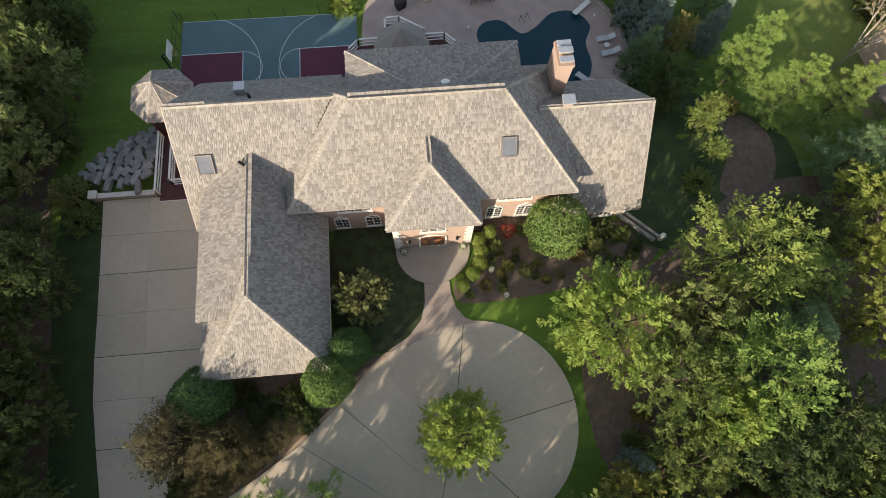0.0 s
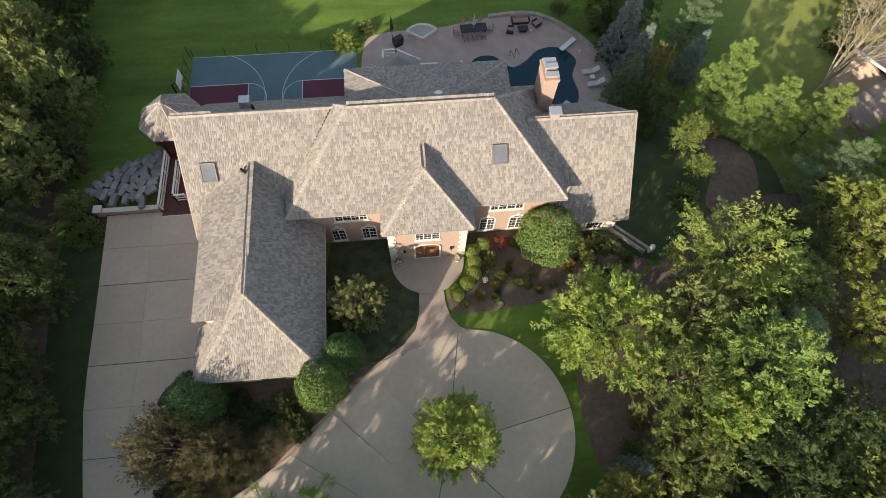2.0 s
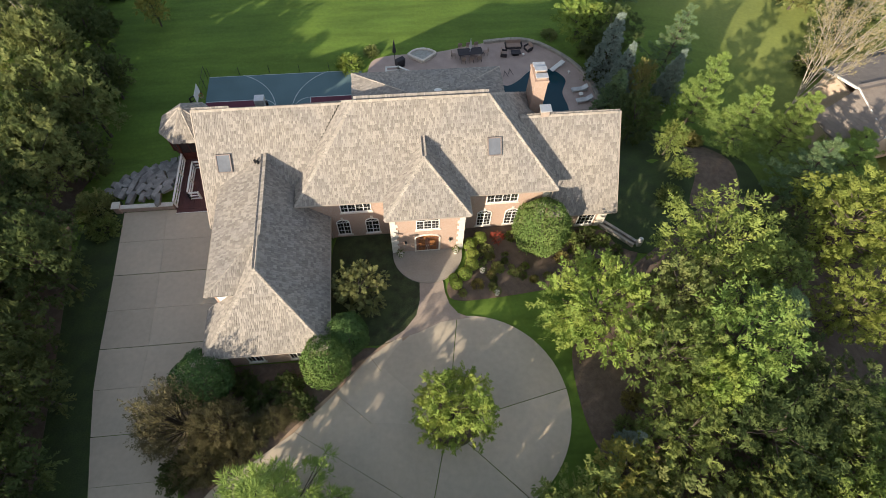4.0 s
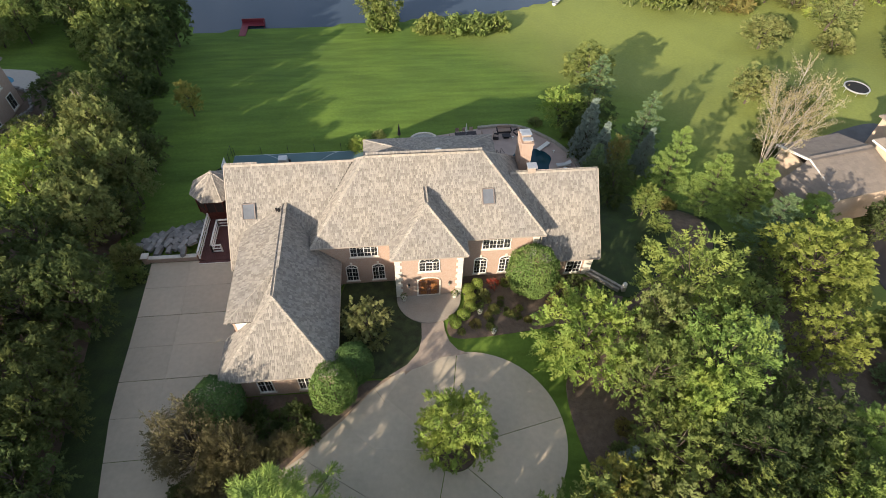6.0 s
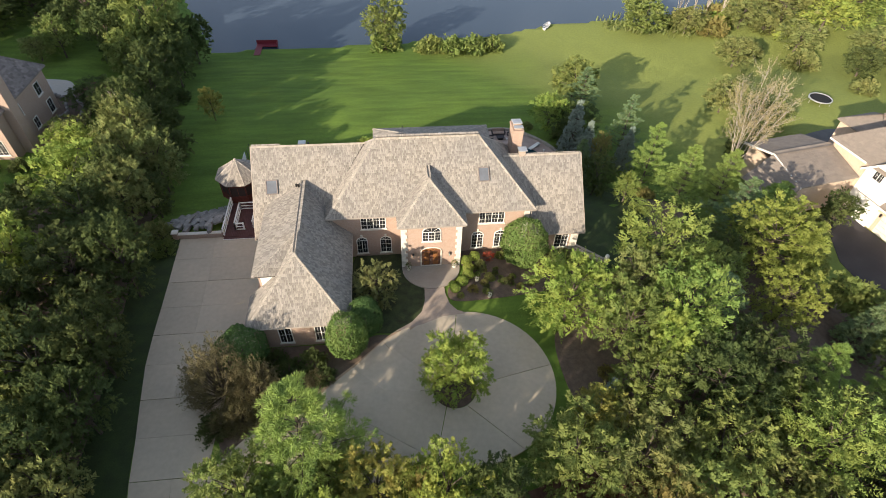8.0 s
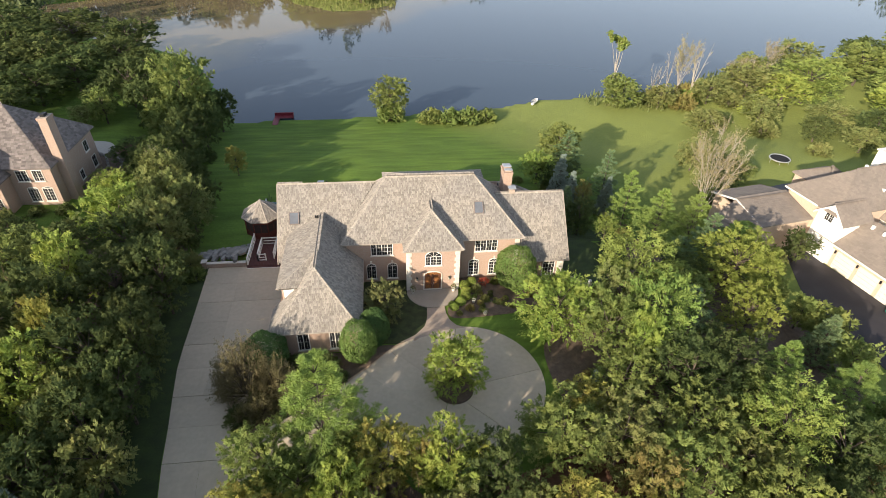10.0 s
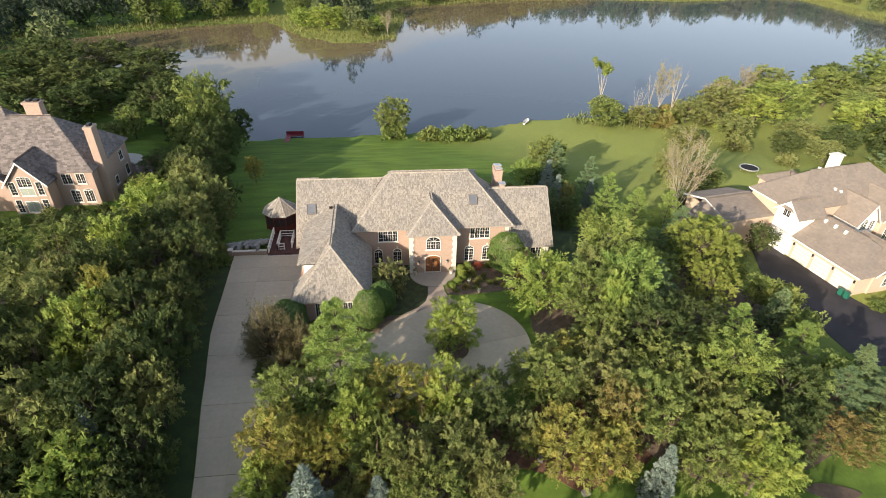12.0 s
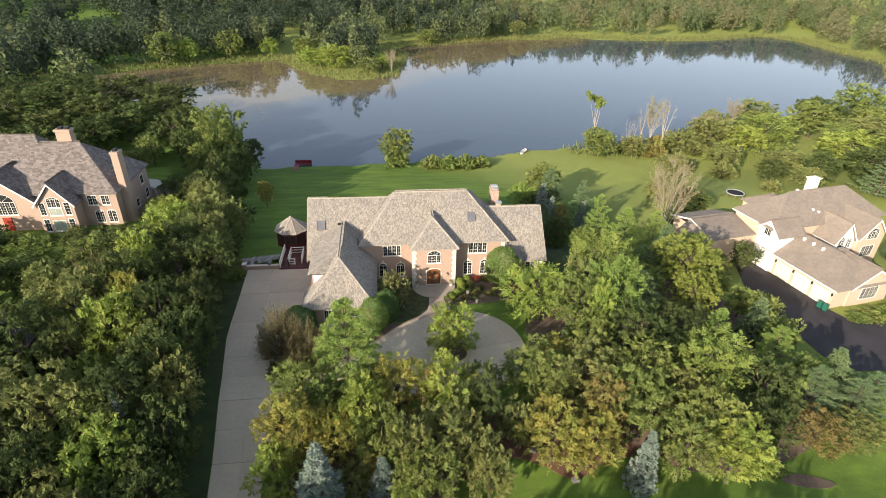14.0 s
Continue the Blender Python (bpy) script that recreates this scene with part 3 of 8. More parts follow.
def shakes(name, poly, material, parent, course=0.27, wide=(0.10, 0.24), proud=0.035):
    """Split shakes in courses on a flat roof face: one joined mesh of loose tapered pieces."""
    rng = random.Random(len(name) + int(abs(poly[0][0]) * 100) + int(abs(poly[0][1]) * 10))
    pts = [Vector(p) for p in poly]
    nrm = Vector((0, 0, 0))
    for i in range(len(pts)):
        nrm += pts[i].cross(pts[(i + 1) % len(pts)])
    nrm.normalize()
    if nrm.z < 0:
        nrm.negate()
    u = Vector((0, 0, 1)).cross(nrm).normalized()
    v = nrm.cross(u).normalized()
    o = pts[0]
    P = [((p - o).dot(u), (p - o).dot(v)) for p in pts]
    vmin, vmax = min(b for a, b in P), max(b for a, b in P)
    verts, faces = [], []
    y = vmin
    while y < vmax:
        yc = min(y + course * 0.5, vmax - 1e-3)
        cross = []
        for (a0, b0), (a1, b1) in zip(P, P[1:] + P[:1]):
            if (b0 > yc) != (b1 > yc):
                cross.append(a0 + (yc - b0) / (b1 - b0) * (a1 - a0))
        cross.sort()
        for s in range(0, len(cross) - 1, 2):
            x, xe = cross[s], cross[s + 1]
            while x < xe - 0.03:
                w = min(rng.uniform(*wide), xe - x)
                lo, hi = y - rng.uniform(0.0, 0.05), y + course + 0.06
                th, g = proud * rng.uniform(0.6, 1.3), 0.008
                base = len(verts)
                for uu, vv, nn in ((x + g, lo, th), (x + w - g, lo, th), (x + w - g, hi, 0.004), (x + g, hi, 0.004), (x + g, lo, 0.0), (x + w - g, lo, 0.0)):
                    q = o + u * uu + v * vv + nrm * nn
                    verts.append(q)
                faces += [(base, base + 1, base + 2, base + 3), (base + 4, base + 5, base + 1, base), (base, base + 3, base + 4), (base + 1, base + 5, base + 2)]
                x += w
        y += course
    ob = mesh_ob(name, verts, faces, material, parent)
    return tagged(ob, kind="stuff")


def roof_face(poly, parent, material=None, thick=0.16, shingled=True, **kw):
    bm = bmesh.new()
    solid(bm, [(p[0], p[1], p[2] - 0.01) for p in poly], thick)
    slab_ob = part("roof", bm, material or UNDER, parent)
    if shingled:
        shakes("shake_covering", poly, SHAKE, slab_ob, **kw)
    return slab_ob


def ridge_caps(a, b, parent, w=0.17, step=0.3):
    """Overlapping cap shakes along a ridge or hip."""
    a, b = Vector(a), Vector(b)
    d = (b - a).normalized()
    side = d.cross(Vector((0, 0, 1))).normalized()
    k = int((b - a).length / step)
    verts, faces = [], []
    for i in range(k):
        p, q = a + d * (i * step), a + d * (i * step + step + 0.06)
        base = len(verts)
        for c, lift in ((p, 0.045), (q, 0.02)):
            for s, dz in ((-1, -w * 0.86), (0, 0), (1, -w * 0.86)):
                verts.append(c + side * (s * w) + Vector((0, 0, dz + lift + 0.02)))
        faces += [(base, base + 1, base + 4, base + 3), (base + 1, base + 2, base + 5, base + 4), (base, base + 1, base + 2)]
    return tagged(mesh_ob("ridge_cap", verts, faces, RIDGE, parent), kind="stuff")


def gutter(a, b, parent, h=0.13, w=0.12):
    a, b = Vector(a), Vector(b)
    d = (b - a)
    L = d.length
    bm = bmesh.new()
    box(bm, 0, -w / 2, -h, L, w / 2, 0)
    bevel(bm, 0.02)
    m = Matrix.Translation(a) @ d.to_track_quat("X", "Z").to_matrix().to_4x4()
    bmesh.ops.transform(bm, matrix=m, verts=bm.verts)
    return part("gutter", bm, GUTTER, parent)


GUTTER = mat("tan_gutter", (0.36, 0.31, 0.26), rough=0.5, vary=0.1, bump=0.0)
house = thing("house", "two-storey pink-tan brick house with steep weathered shake roofs", "house")

# main block
E0, R0, YR = 6.3, 12.1, 27.68
SW, SE, NE, NW = (-7.3, 22.0, E0), (14.75, 22.0, E0), (14.75, 33.36, E0), (-7.3, 33.36, E0)
RC, RB = (-1.75, YR, R0), (9.0, YR, R0)
for poly in ([SW, SE, RB, RC], [NE, NW, RC, RB], [SE, NE, RB], [NW, SW, RC]):
    roof_face(poly, house)
for a, b in ((SW, RC), (NW, RC), (SE, RB), (NE, RB), (RC, RB)):
    ridge_caps(a, b, house)
# west wing
WR, WY = 11.0, 28.6
roof_face([(-14.65, 21.9, 4.17), (-7.25, 21.9, 4.17), (-7.25, 23.9, 6.2), (-3.0, WY, WR), (-14.65, WY, WR)], house)
roof_face([(-14.65, WY, WR), (-3.0, WY, WR), (-3.0, 34.6, 4.9), (-14.65, 34.6, 4.9)], house)
ridge_caps((-14.65, WY, WR), (-2.6, WY, WR), house)
# east wing
ER, EY = 9.4, 27.55
roof_face([(14.4, 21.4, 3.1), (20.55, 21.4, 3.1), (20.55, EY, ER), (11.7, EY, ER), (14.4, 24.6, 6.38)], house)
roof_face([(20.55, EY, ER), (20.55, 33.7, 3.1), (12.0, 33.7, 3.1), (11.7, EY, ER)], house)
ridge_caps((11.9, EY, ER), (20.55, EY, ER), house)
# entrance bay
BZ, BT = 6.4, 9.85
roof_face([(-0.05, 19.95, BZ), (7.05, 19.95, BZ), (3.48, 23.45, BT)], house)
roof_face([(7.05, 19.95, BZ), (7.05, 22.2, BZ), (3.48, 25.8, BT), (3.48, 23.45, BT)], house)
roof_face([(3.48, 23.45, BT), (3.48, 25.8, BT), (-0.05, 22.2, BZ), (-0.05, 19.95, BZ)], house)
for a, b in (((-0.05, 19.95, BZ), (3.48, 23.45, BT)), ((7.05, 19.95, BZ), (3.48, 23.45, BT)), ((3.48, 23.45, BT), (3.48, 25.6, BT))):
    ridge_caps(a, b, house)
# garage
GZ0, GR, GXR = 3.6, 8.28, -9.55
roof_face([(-14.25, 10.6, GZ0), (-4.85, 10.6, GZ0), (GXR, 15.4, GR)], house)
roof_face([(-4.85, 10.6, GZ0), (-4.85, 22.58, GZ0), (-6.95, 22.58, 5.69), (-6.95, 23.4, 5.69), (GXR, 26.0, GR), (GXR, 15.4, GR)], house)
roof_face([(-14.25, 10.6, GZ0), (GXR, 15.4, GR), (GXR, 19.0, GR), (-12.9, 19.0, 4.94), (-12.9, 14.7, 4.94), (-14.25, 14.7, GZ0)], house)
roof_face([(GXR, 18.2, GR + 0.03), (GXR, 26.0, GR + 0.03), (-13.5, 24.4, 6.55), (-13.5, 14.3, 6.55)], house)
roof_face([(GXR, 18.2, GR + 0.03), (-13.5, 14.3, 6.55), (-11.25, 14.3, 6.55)], house)
for a, b in (((-14.25, 10.6, GZ0), (GXR, 15.4, GR)), ((-4.85, 10.6, GZ0), (GXR, 15.4, GR)), ((GXR, 15.4, GR), (GXR, 26.0, GR)), ((-13.5, 14.3, 6.55), (GXR, 18.2, GR))):
    ridge_caps(a, b, house)
# rear upper block, a low hip behind the main ridge
RZ, RT = 9.7, 11.98
n0, n1, ra, rb = (-2.1, 33.25, RZ), (10.9, 33.25, RZ), (3.2, 28.0, RT), (5.7, 28.0, RT)
roof_face([n1, n0, ra, rb], house)
roof_face([n0, (-2.1, 28.0, RZ), ra], house)
roof_face([n1, rb, (10.9, 28.0, RZ)], house)
for a, b in ((n0, ra), (n1, rb)):
    ridge_caps(a, b, house)
# small turret roof over the rear bay
bm = bmesh.new()
ring = [(2.2 + 2.6 * math.cos(a), 39.6 + 2.6 * math.sin(a), 1.9) for a in np.linspace(0, 2 * math.pi, 9)[:-1]]
top = bm.verts.new((2.2, 39.6, 4.1))
rv = [bm.verts.new(p) for p in ring]
for i in range(8):
    bm.faces.new((rv[i], rv[(i + 1) % 8], top))
bm.faces.new(rv[::-1])
part("turret_roof", bm, SHAKE, house, "grey shingled turret roof over the rear bay")
bm = bmesh.new()
prism(bm, [(2.2 + 1.9 * math.cos(a), 39.6 + 1.9 * math.sin(a)) for a in np.linspace(0, 2 * math.pi, 9)[:-1]], -3, 1.9)
part("wall", bm, BRICK, house)


# walls
def gable_wall(x0, x1, y0, y1, z0, ze, yr, zr):
    bm = bmesh.new()
    prof = [(y0, z0), (y1, z0), (y1, ze), (yr, zr), (y0, ze)]
    a = [bm.verts.new((x0, y, z)) for y, z in prof]
    b = [bm.verts.new((x1, y, z)) for y, z in prof]
    bm.faces.new(a[::-1])
    bm.faces.new(b)
    for i in range(5):
        bm.faces.new((a[i], a[(i + 1) % 5], b[(i + 1) % 5], b[i]))
    return part("wall", bm, BRICK, house)


def wall(x0, y0, z0, x1, y1, z1, material=None):
    return part("wall", bbox(x0, y0, z0, x1, y1, z1), material or BRICK, house)


# front wall pieces are boxes 0.3 m thick with the windows set into their face
wall(-6.9, 22.6, -3.2, 14.3, 22.9, E0 - 0.12)
wall(-6.9, 32.5, -3.2, 14.3, 32.8, E0 - 0.12)
wall(-6.9, 22.9, -3.2, -6.6, 32.5, E0 - 0.12)
wall(14.0, 22.9, -3.2, 14.3, 32.5, E0 - 0.12)
wall(0.35, 20.5, -0.3, 6.65, 20.8, BZ - 0.12)
wall(0.35, 20.8, -0.3, 0.65, 22.6, BZ - 0.12)
wall(6.35, 20.8, -0.3, 6.65, 22.6, BZ - 0.12)
gable_wall(-14.3, -14.0, 22.5, 34.1, -3.2, 4.5, WY, WR - 0.2)
wall(-14.0, 33.8, -3.2, -6.9, 34.1, 4.9)
gable_wall(19.85, 20.15, 21.95, 33.2, -3.2, 3.4, EY, ER - 0.2)
wall(14.3, 21.95, -3.2, 19.85, 22.25, 3.2)
wall(14.3, 32.9, -3.2, 19.85, 33.2, 3.2)
wall(-13.75, 11.1, -0.4, -5.35, 11.4, GZ0 - 0.1)
wall(-13.75, 11.4, -0.4, -13.45, 22.5, GZ0 - 0.1)
wall(-5.65, 11.4, -0.4, -5.35, 22.6, GZ0 - 0.1)
wall(-13.1, 14.6, 3.4, -12.9, 24.4, 6.5)
wall(-12.9, 14.6, 3.4, -11.3, 14.75, 6.42, WHITE)
wall(-1.8, 29.5, 5.0, 10.6, 32.95, RZ - 0.15)
wall(1.0, 32.8, -3.2, 8.6, 35.0, 5.2)
# eaves
for a, b in (((-7.3, 21.95, E0), (-0.1, 21.95, E0)), ((7.1, 21.95, E0), (14.75, 21.95, E0)), ((-0.05, 19.9, BZ), (7.05, 19.9, BZ)), ((7.1, 19.95, BZ), (7.1, 22.0, BZ)),
             ((14.4, 21.35, 3.1), (20.55, 21.35, 3.1)), ((-14.25, 10.55, GZ0), (-4.85, 10.55, GZ0)), ((-4.8, 10.6, GZ0), (-4.8, 22.5, GZ0)), ((-14.3, 10.6, GZ0), (-14.3, 14.6, GZ0)), ((-13.55, 14.3, 6.53), (-13.55, 24.3, 6.53))):
    gutter(a, b, house)
# gable verge boards
for x in (-14.72, 20.62):
    for (ya, za), (yb, zb) in ((((21.9, 4.17), (WY, WR)), ((34.6, 4.9), (WY, WR))) if x < 0 else (((21.4, 3.1), (EY, ER)), ((33.7, 3.1), (EY, ER)))):
        bm = bmesh.new()
        solid(bm, [(x - 0.05, ya, za), (x + 0.05, ya, za), (x + 0.05, yb, zb), (x - 0.05, yb, zb)], 0.22)
        part("verge_board", bm, GUTTER, house)
# plain soffits close the eaves
for x0, y0, x1, y1, z in ((-7.25, 22.05, 14.7, 22.62, E0 - 0.16), (0.0, 20.0, 7.0, 20.52, BZ - 0.16), (14.45, 21.45, 20.5, 21.97, 3.1 - 0.14), (-14.2, 10.65, -4.9, 11.12, GZ0 - 0.15)):
    part("soffit", bbox(x0, y0, z - 0.04, x1, y1, z), WHITE, house)


# ---- windows and doors of the house ----
def window(x0, z0, x1, z1, y, parent, cols=2, rows=3, arch=0.0, sill=True, glass=None, m=None, frame_w=0.08, trim=None):
    """A cased window facing -y: frame, panes and bars; arch is the rise of a curved head."""
    M = m or Matrix.Identity(4)
    w = thing("window", "", "")
    for key in list(w.keys()):
        del w[key]
    w.parent = parent
    zt = z1 - arch
    cx, hw = (x0 + x1) / 2, (x1 - x0) / 2

    def head(inset, n=12):
        a, b = hw - inset, max(arch - inset, 0.01)
        return [(cx + a * math.cos(t), zt + b * math.sin(t)) for t in np.linspace(0, math.pi, n)]

    outer = [(x0, z0), (x1, z0)] + (head(0) if arch else [(x1, z1), (x0, z1)])
    inner = [(x0 + frame_w, z0 + frame_w), (x1 - frame_w, z0 + frame_w)] + (head(frame_w) if arch else [(x1 - frame_w, z1 - frame_w), (x0 + frame_w, z1 - frame_w)])
    bm = bmesh.new()
    k = len(outer)
    ring = []
    for pts in (outer, inner):
        ring.append([[bm.verts.new(M @ Vector((px, yy, pz))) for px, pz in pts] for yy in (y - 0.07, y + 0.05)])
    for i in range(k):
        j = (i + 1) % k
        bm.faces.new((ring[0][0][i], ring[0][0][j], ring[1][0][j], ring[1][0][i]))
        bm.faces.new((ring[0][0][j], ring[0][0][i], ring[0][1][i], ring[0][1][j]))
        bm.faces.new((ring[1][0][i], ring[1][0][j], ring[1][1][j], ring[1][1][i]))
    part("window_frame", bm, trim or WHITE, w)
    bm = bmesh.new()
    f = bm.faces.new([bm.verts.new(M @ Vector((px, y - 0.012, pz))) for px, pz in inner])
    part("pane", bm, glass or PANE, w)
    bm = bmesh.new()
    for i in range(1, cols):
        px = x0 + (x1 - x0) * i / cols
        box(bm, px - 0.035, y - 0.06, z0 + 0.05, px + 0.035, y - 0.02, zt, M)
    for i in range(cols):
        px = x0 + (x1 - x0) * (i + 0.5) / cols
        box(bm, px - 0.007, y - 0.04, z0 + 0.05, px + 0.007, y - 0.02, zt, M)
    for j in range(1, rows + (1 if arch else 0)):
        pz = z0 + (zt - z0) * j / rows
        hgt = 0.03 if (arch and j == rows) else 0.007
        box(bm, x0 + 0.05, y - 0.045, pz - hgt, x1 - 0.05, y - 0.02, pz + hgt, M)
    if arch:
        for t in (0.25, 0.5, 0.75):
            a = math.pi * t
            tip = Vector((cx + (hw - 0.05) * math.cos(a), y - 0.035, zt + (arch - 0.05) * math.sin(a)))
            tube(bm, M @ Vector((cx, y - 0.035, zt)), M @ tip, 0.016, n=5)
    part("glazing_grid", bm, trim or WHITE, w)
    if sill:
        bm = bmesh.new()
        box(bm, x0 - 0.1, y - 0.13, z0 - 0.12, x1 + 0.1, y + 0.02, z0, M)
        part("window_sill", bm, LIME, w)
    return w


def keystone(x, z, y, parent):
    bm = bmesh.new()
    prism(bm, [(x - 0.09, y - 0.09), (x + 0.09, y - 0.09), (x + 0.12, y + 0.02), (x - 0.12, y + 0.02)], z, z + 0.36)
    part("keystone", bm, LIME, parent, "pale stone keystone")


YW = 22.6
window(-3.85, 4.1, -1.2, 5.85, YW, house, cols=4, rows=3)
window(-4.5, 0.55, -3.3, 2.95, YW, house, cols=2, rows=3, arch=0.5)
window(-1.95, 0.55, -0.7, 2.95, YW, house, cols=2, rows=3, arch=0.5)
window(8.8, 4.1, 11.6, 5.9, YW, house, cols=4, rows=3)
window(8.15, 0.45, 9.5, 2.95, YW, house, cols=2, rows=4, arch=0.5)
window(10.7, 0.45, 12.05, 2.95, YW, house, cols=2, rows=4, arch=0.5)
window(17.5, 0.45, 19.1, 2.75, 21.95, house, cols=2, rows=4)
window(2.5, 3.85, 4.5, 5.95, 20.5, house, cols=3, rows=3, arch=0.8)
window(-11.6, 0.65, -10.35, 3.05, 11.1, house, cols=2, rows=2)
window(-8.3, 0.65, -7.1, 3.05, 11.1, house, cols=2, rows=2)
for x in (-3.9, -1.32, 8.82, 11.37):
    keystone(x, 2.93, YW, house)
# front door with its carved arch
door = thing("front_door", "", "")
for key in list(door.keys()):
    del door[key]
door.parent = house
bm = bmesh.new()
box(bm, 2.32, 20.42, 0.17, 4.62, 20.56, 0.32)
box(bm, 2.32, 20.40, 0.17, 2.46, 20.56, 2.45)
box(bm, 4.48, 20.40, 0.17, 4.62, 20.56, 2.45)
for i in range(10):
    a0, a1 = math.pi * i / 10, math.pi * (i + 1) / 10
    tube(bm, (3.47 + 1.08 * math.cos(a0), 20.47, 2.45 + 0.48 * math.sin(a0)), (3.47 + 1.08 * math.cos(a1), 20.47, 2.45 + 0.48 * math.sin(a1)), 0.08, n=6)
part("door_frame", bm, LIME, door)
for s, xa, xb in ((-1, 2.47, 3.45), (1, 3.48, 4.46)):
    leaf = part("door_leaf", bbox(xa, 20.44, 0.2, xb, 20.54, 2.45, 0.015), OAK, door, "varnished oak door leaf with glazed panels")
    for zz0, zz1 in ((0.35, 0.95), (1.1, 2.3)):
        part("panel", bbox(xa + 0.2, 20.425, zz0, xb - 0.2, 20.445, zz1, 0.006), mat("leaded_amber_glass", (0.30, 0.13, 0.05), rough=0.2, vary=0.5, scale=9.0), leaf)
    hb = bmesh.new()
    tube(hb, (3.465 + s * 0.09, 20.40, 1.0), (3.465 + s * 0.09, 20.40, 1.3), 0.018)
    part("handle", hb, METAL, leaf, "metal pull handle")
bm = bmesh.new()
prism_pts = [(3.47 + 1.0 * math.cos(a), 2.46 + 0.42 * math.sin(a)) for a in np.linspace(0, math.pi, 12)]
vs = [bm.verts.new((x, 20.46, z)) for x, z in prism_pts]
bm.faces.new(vs)
part("fanlight", bm, MATS["leaded_amber_glass"], door)
# corner stones of the entrance bay
for x0, x1, flip in ((0.3, 0.95, 0), (6.05, 6.70, 1)):
    for i in range(14):
        z0 = 0.0 + i * 0.445
        long = 0.16 if i % 2 else 0.0
        a, b = (x0, x1 - long) if not flip else (x0 + long, x1)
        part("quoin", bbox(a, 20.44, z0, b, 20.52, z0 + 0.43, 0.012), LIME, house)
        sx = (x0, x0 + 0.06) if not flip else (x1 - 0.06, x1)
        part("quoin", bbox(sx[0] - (0.0 if flip else 0.012), 20.52, z0, sx[1] + (0.012 if flip else 0), 20.95, z0 + 0.43, 0.012), LIME, house)
for x0, x1, y, zt in ((19.35, 20.2, 21.95, 3.0), (13.75, 14.35, YW, 6.1)):
    part("pilaster", bbox(x0, y - 0.05, -0.2, x1, y + 0.02, zt, 0.015), LIME, house, "pale stone pilaster")
part("string_course", bbox(0.95, 20.455, 6.0, 6.05, 20.52, 6.25, 0.01), LIME, house)
# wall lanterns beside the door
for x in (1.55, 5.45):
    lan = thing("wall_lantern", "black metal wall lantern beside the front door", "lantern", (x, 20.40, 1.95), group="lanterns at the door")
    part("back_plate", bbox(-0.06, 0.05, -0.2, 0.06, 0.09, 0.2, 0.01), DARKMETAL, lan)
    bm = bmesh.new()
    tube(bm, (0, -0.08, -0.22), (0, -0.08, 0.14), 0.08, 0.12, 6)
    part("lamp_glass", bm, BLIND, lan)
    bm = bmesh.new()
    tube(bm, (0, -0.08, 0.14), (0, -0.08, 0.32), 0.14, 0.02, 6)
    part("cap", bm, DARKMETAL, lan)


# skylights, lying in the roof slope
def skylight(x0, x1, y0, z0, y1, z1):
    sk = thing("skylight", "", "")
    for key in list(sk.keys()):
        del sk[key]
    sk.parent = house
    slope = math.atan2(z1 - z0, y1 - y0)
    L = math.hypot(z1 - z0, y1 - y0)
    M = Matrix.Translation((x0, y0, z0)) @ Matrix.Rotation(slope, 4, "X")
    bm = bmesh.new()
    w = x1 - x0
    for a in ((0, 0, w, 0.09), (0, L - 0.09, w, L), (0, 0.09, 0.09, L - 0.09), (w - 0.09, 0.09, w, L - 0.09)):
        box(bm, a[0], a[1], -0.05, a[2], a[3], 0.16, M)
    part("skylight_frame", bm, mat("brown_skylight_frame", (0.22, 0.18, 0.16), rough=0.5), sk)
    bm = bmesh.new()
    box(bm, 0.08, 0.08, 0.0, w - 0.08, L - 0.08, 0.12, M)
    part("pane", bm, SKYPANE, sk)


skylight(-13.35, -12.15, 25.05, 7.4, 26.1, 8.47)
skylight(8.75, 9.9, 24.2, 8.56, 25.25, 9.63)


# chimneys
CAPBRICK = mat("tan_chimney_pot", (0.42, 0.34, 0.28), vary=0.2)
def chimney(x0, y0, x1, y1, z0, z1, caps):
    ch = thing("chimney", "", "")
    for key in list(ch.keys()):
        del ch[key]
    ch.parent = house
    bm = bmesh.new()
    zs = z0 + (z1 - z0) * 0.45
    box(bm, x0, y0 - 0.4, z0, x1, y1, zs)
    part("stack_base", bm, BRICK, ch)
    bm = bmesh.new()
    prism(bm, [(x0, y0), (x1, y0), (x1, y1), (x0, y1)], zs, z1 - 0.25)
    part("flue_shaft", bm, BRICK, ch)
    bm = bmesh.new()
    solid(bm, [(x0, y0 - 0.4, zs), (x1, y0 - 0.4, zs), (x1, y0, zs + 0.5), (x0, y0, zs + 0.5)], 0.3)
    part("shoulder", bm, BRICK, ch)
    part("corbel", bbox(x0 - 0.07, y0 - 0.07, z1 - 0.25, x1 + 0.07, y1 + 0.07, z1, 0.02), BRICK, ch)
    for i in range(caps):
        ya = y0 + (y1 - y0) * (i + 0.08) / caps
        yb = y0 + (y1 - y0) * (i + 0.92) / caps
        cap = part("chimney_cap", bbox(x0 + 0.14, ya + 0.1, z1, x1 - 0.14, yb - 0.1, z1 + 0.22 + 0.16 * (i % 2), 0.02), CAPBRICK, ch)
        part("cap_lid", bbox(x0 + 0.02, ya + 0.02, z1 + 0.22 + 0.16 * (i % 2), x1 - 0.02, yb - 0.02, z1 + 0.31 + 0.16 * (i % 2), 0.02), METAL, cap, "pale metal lid")


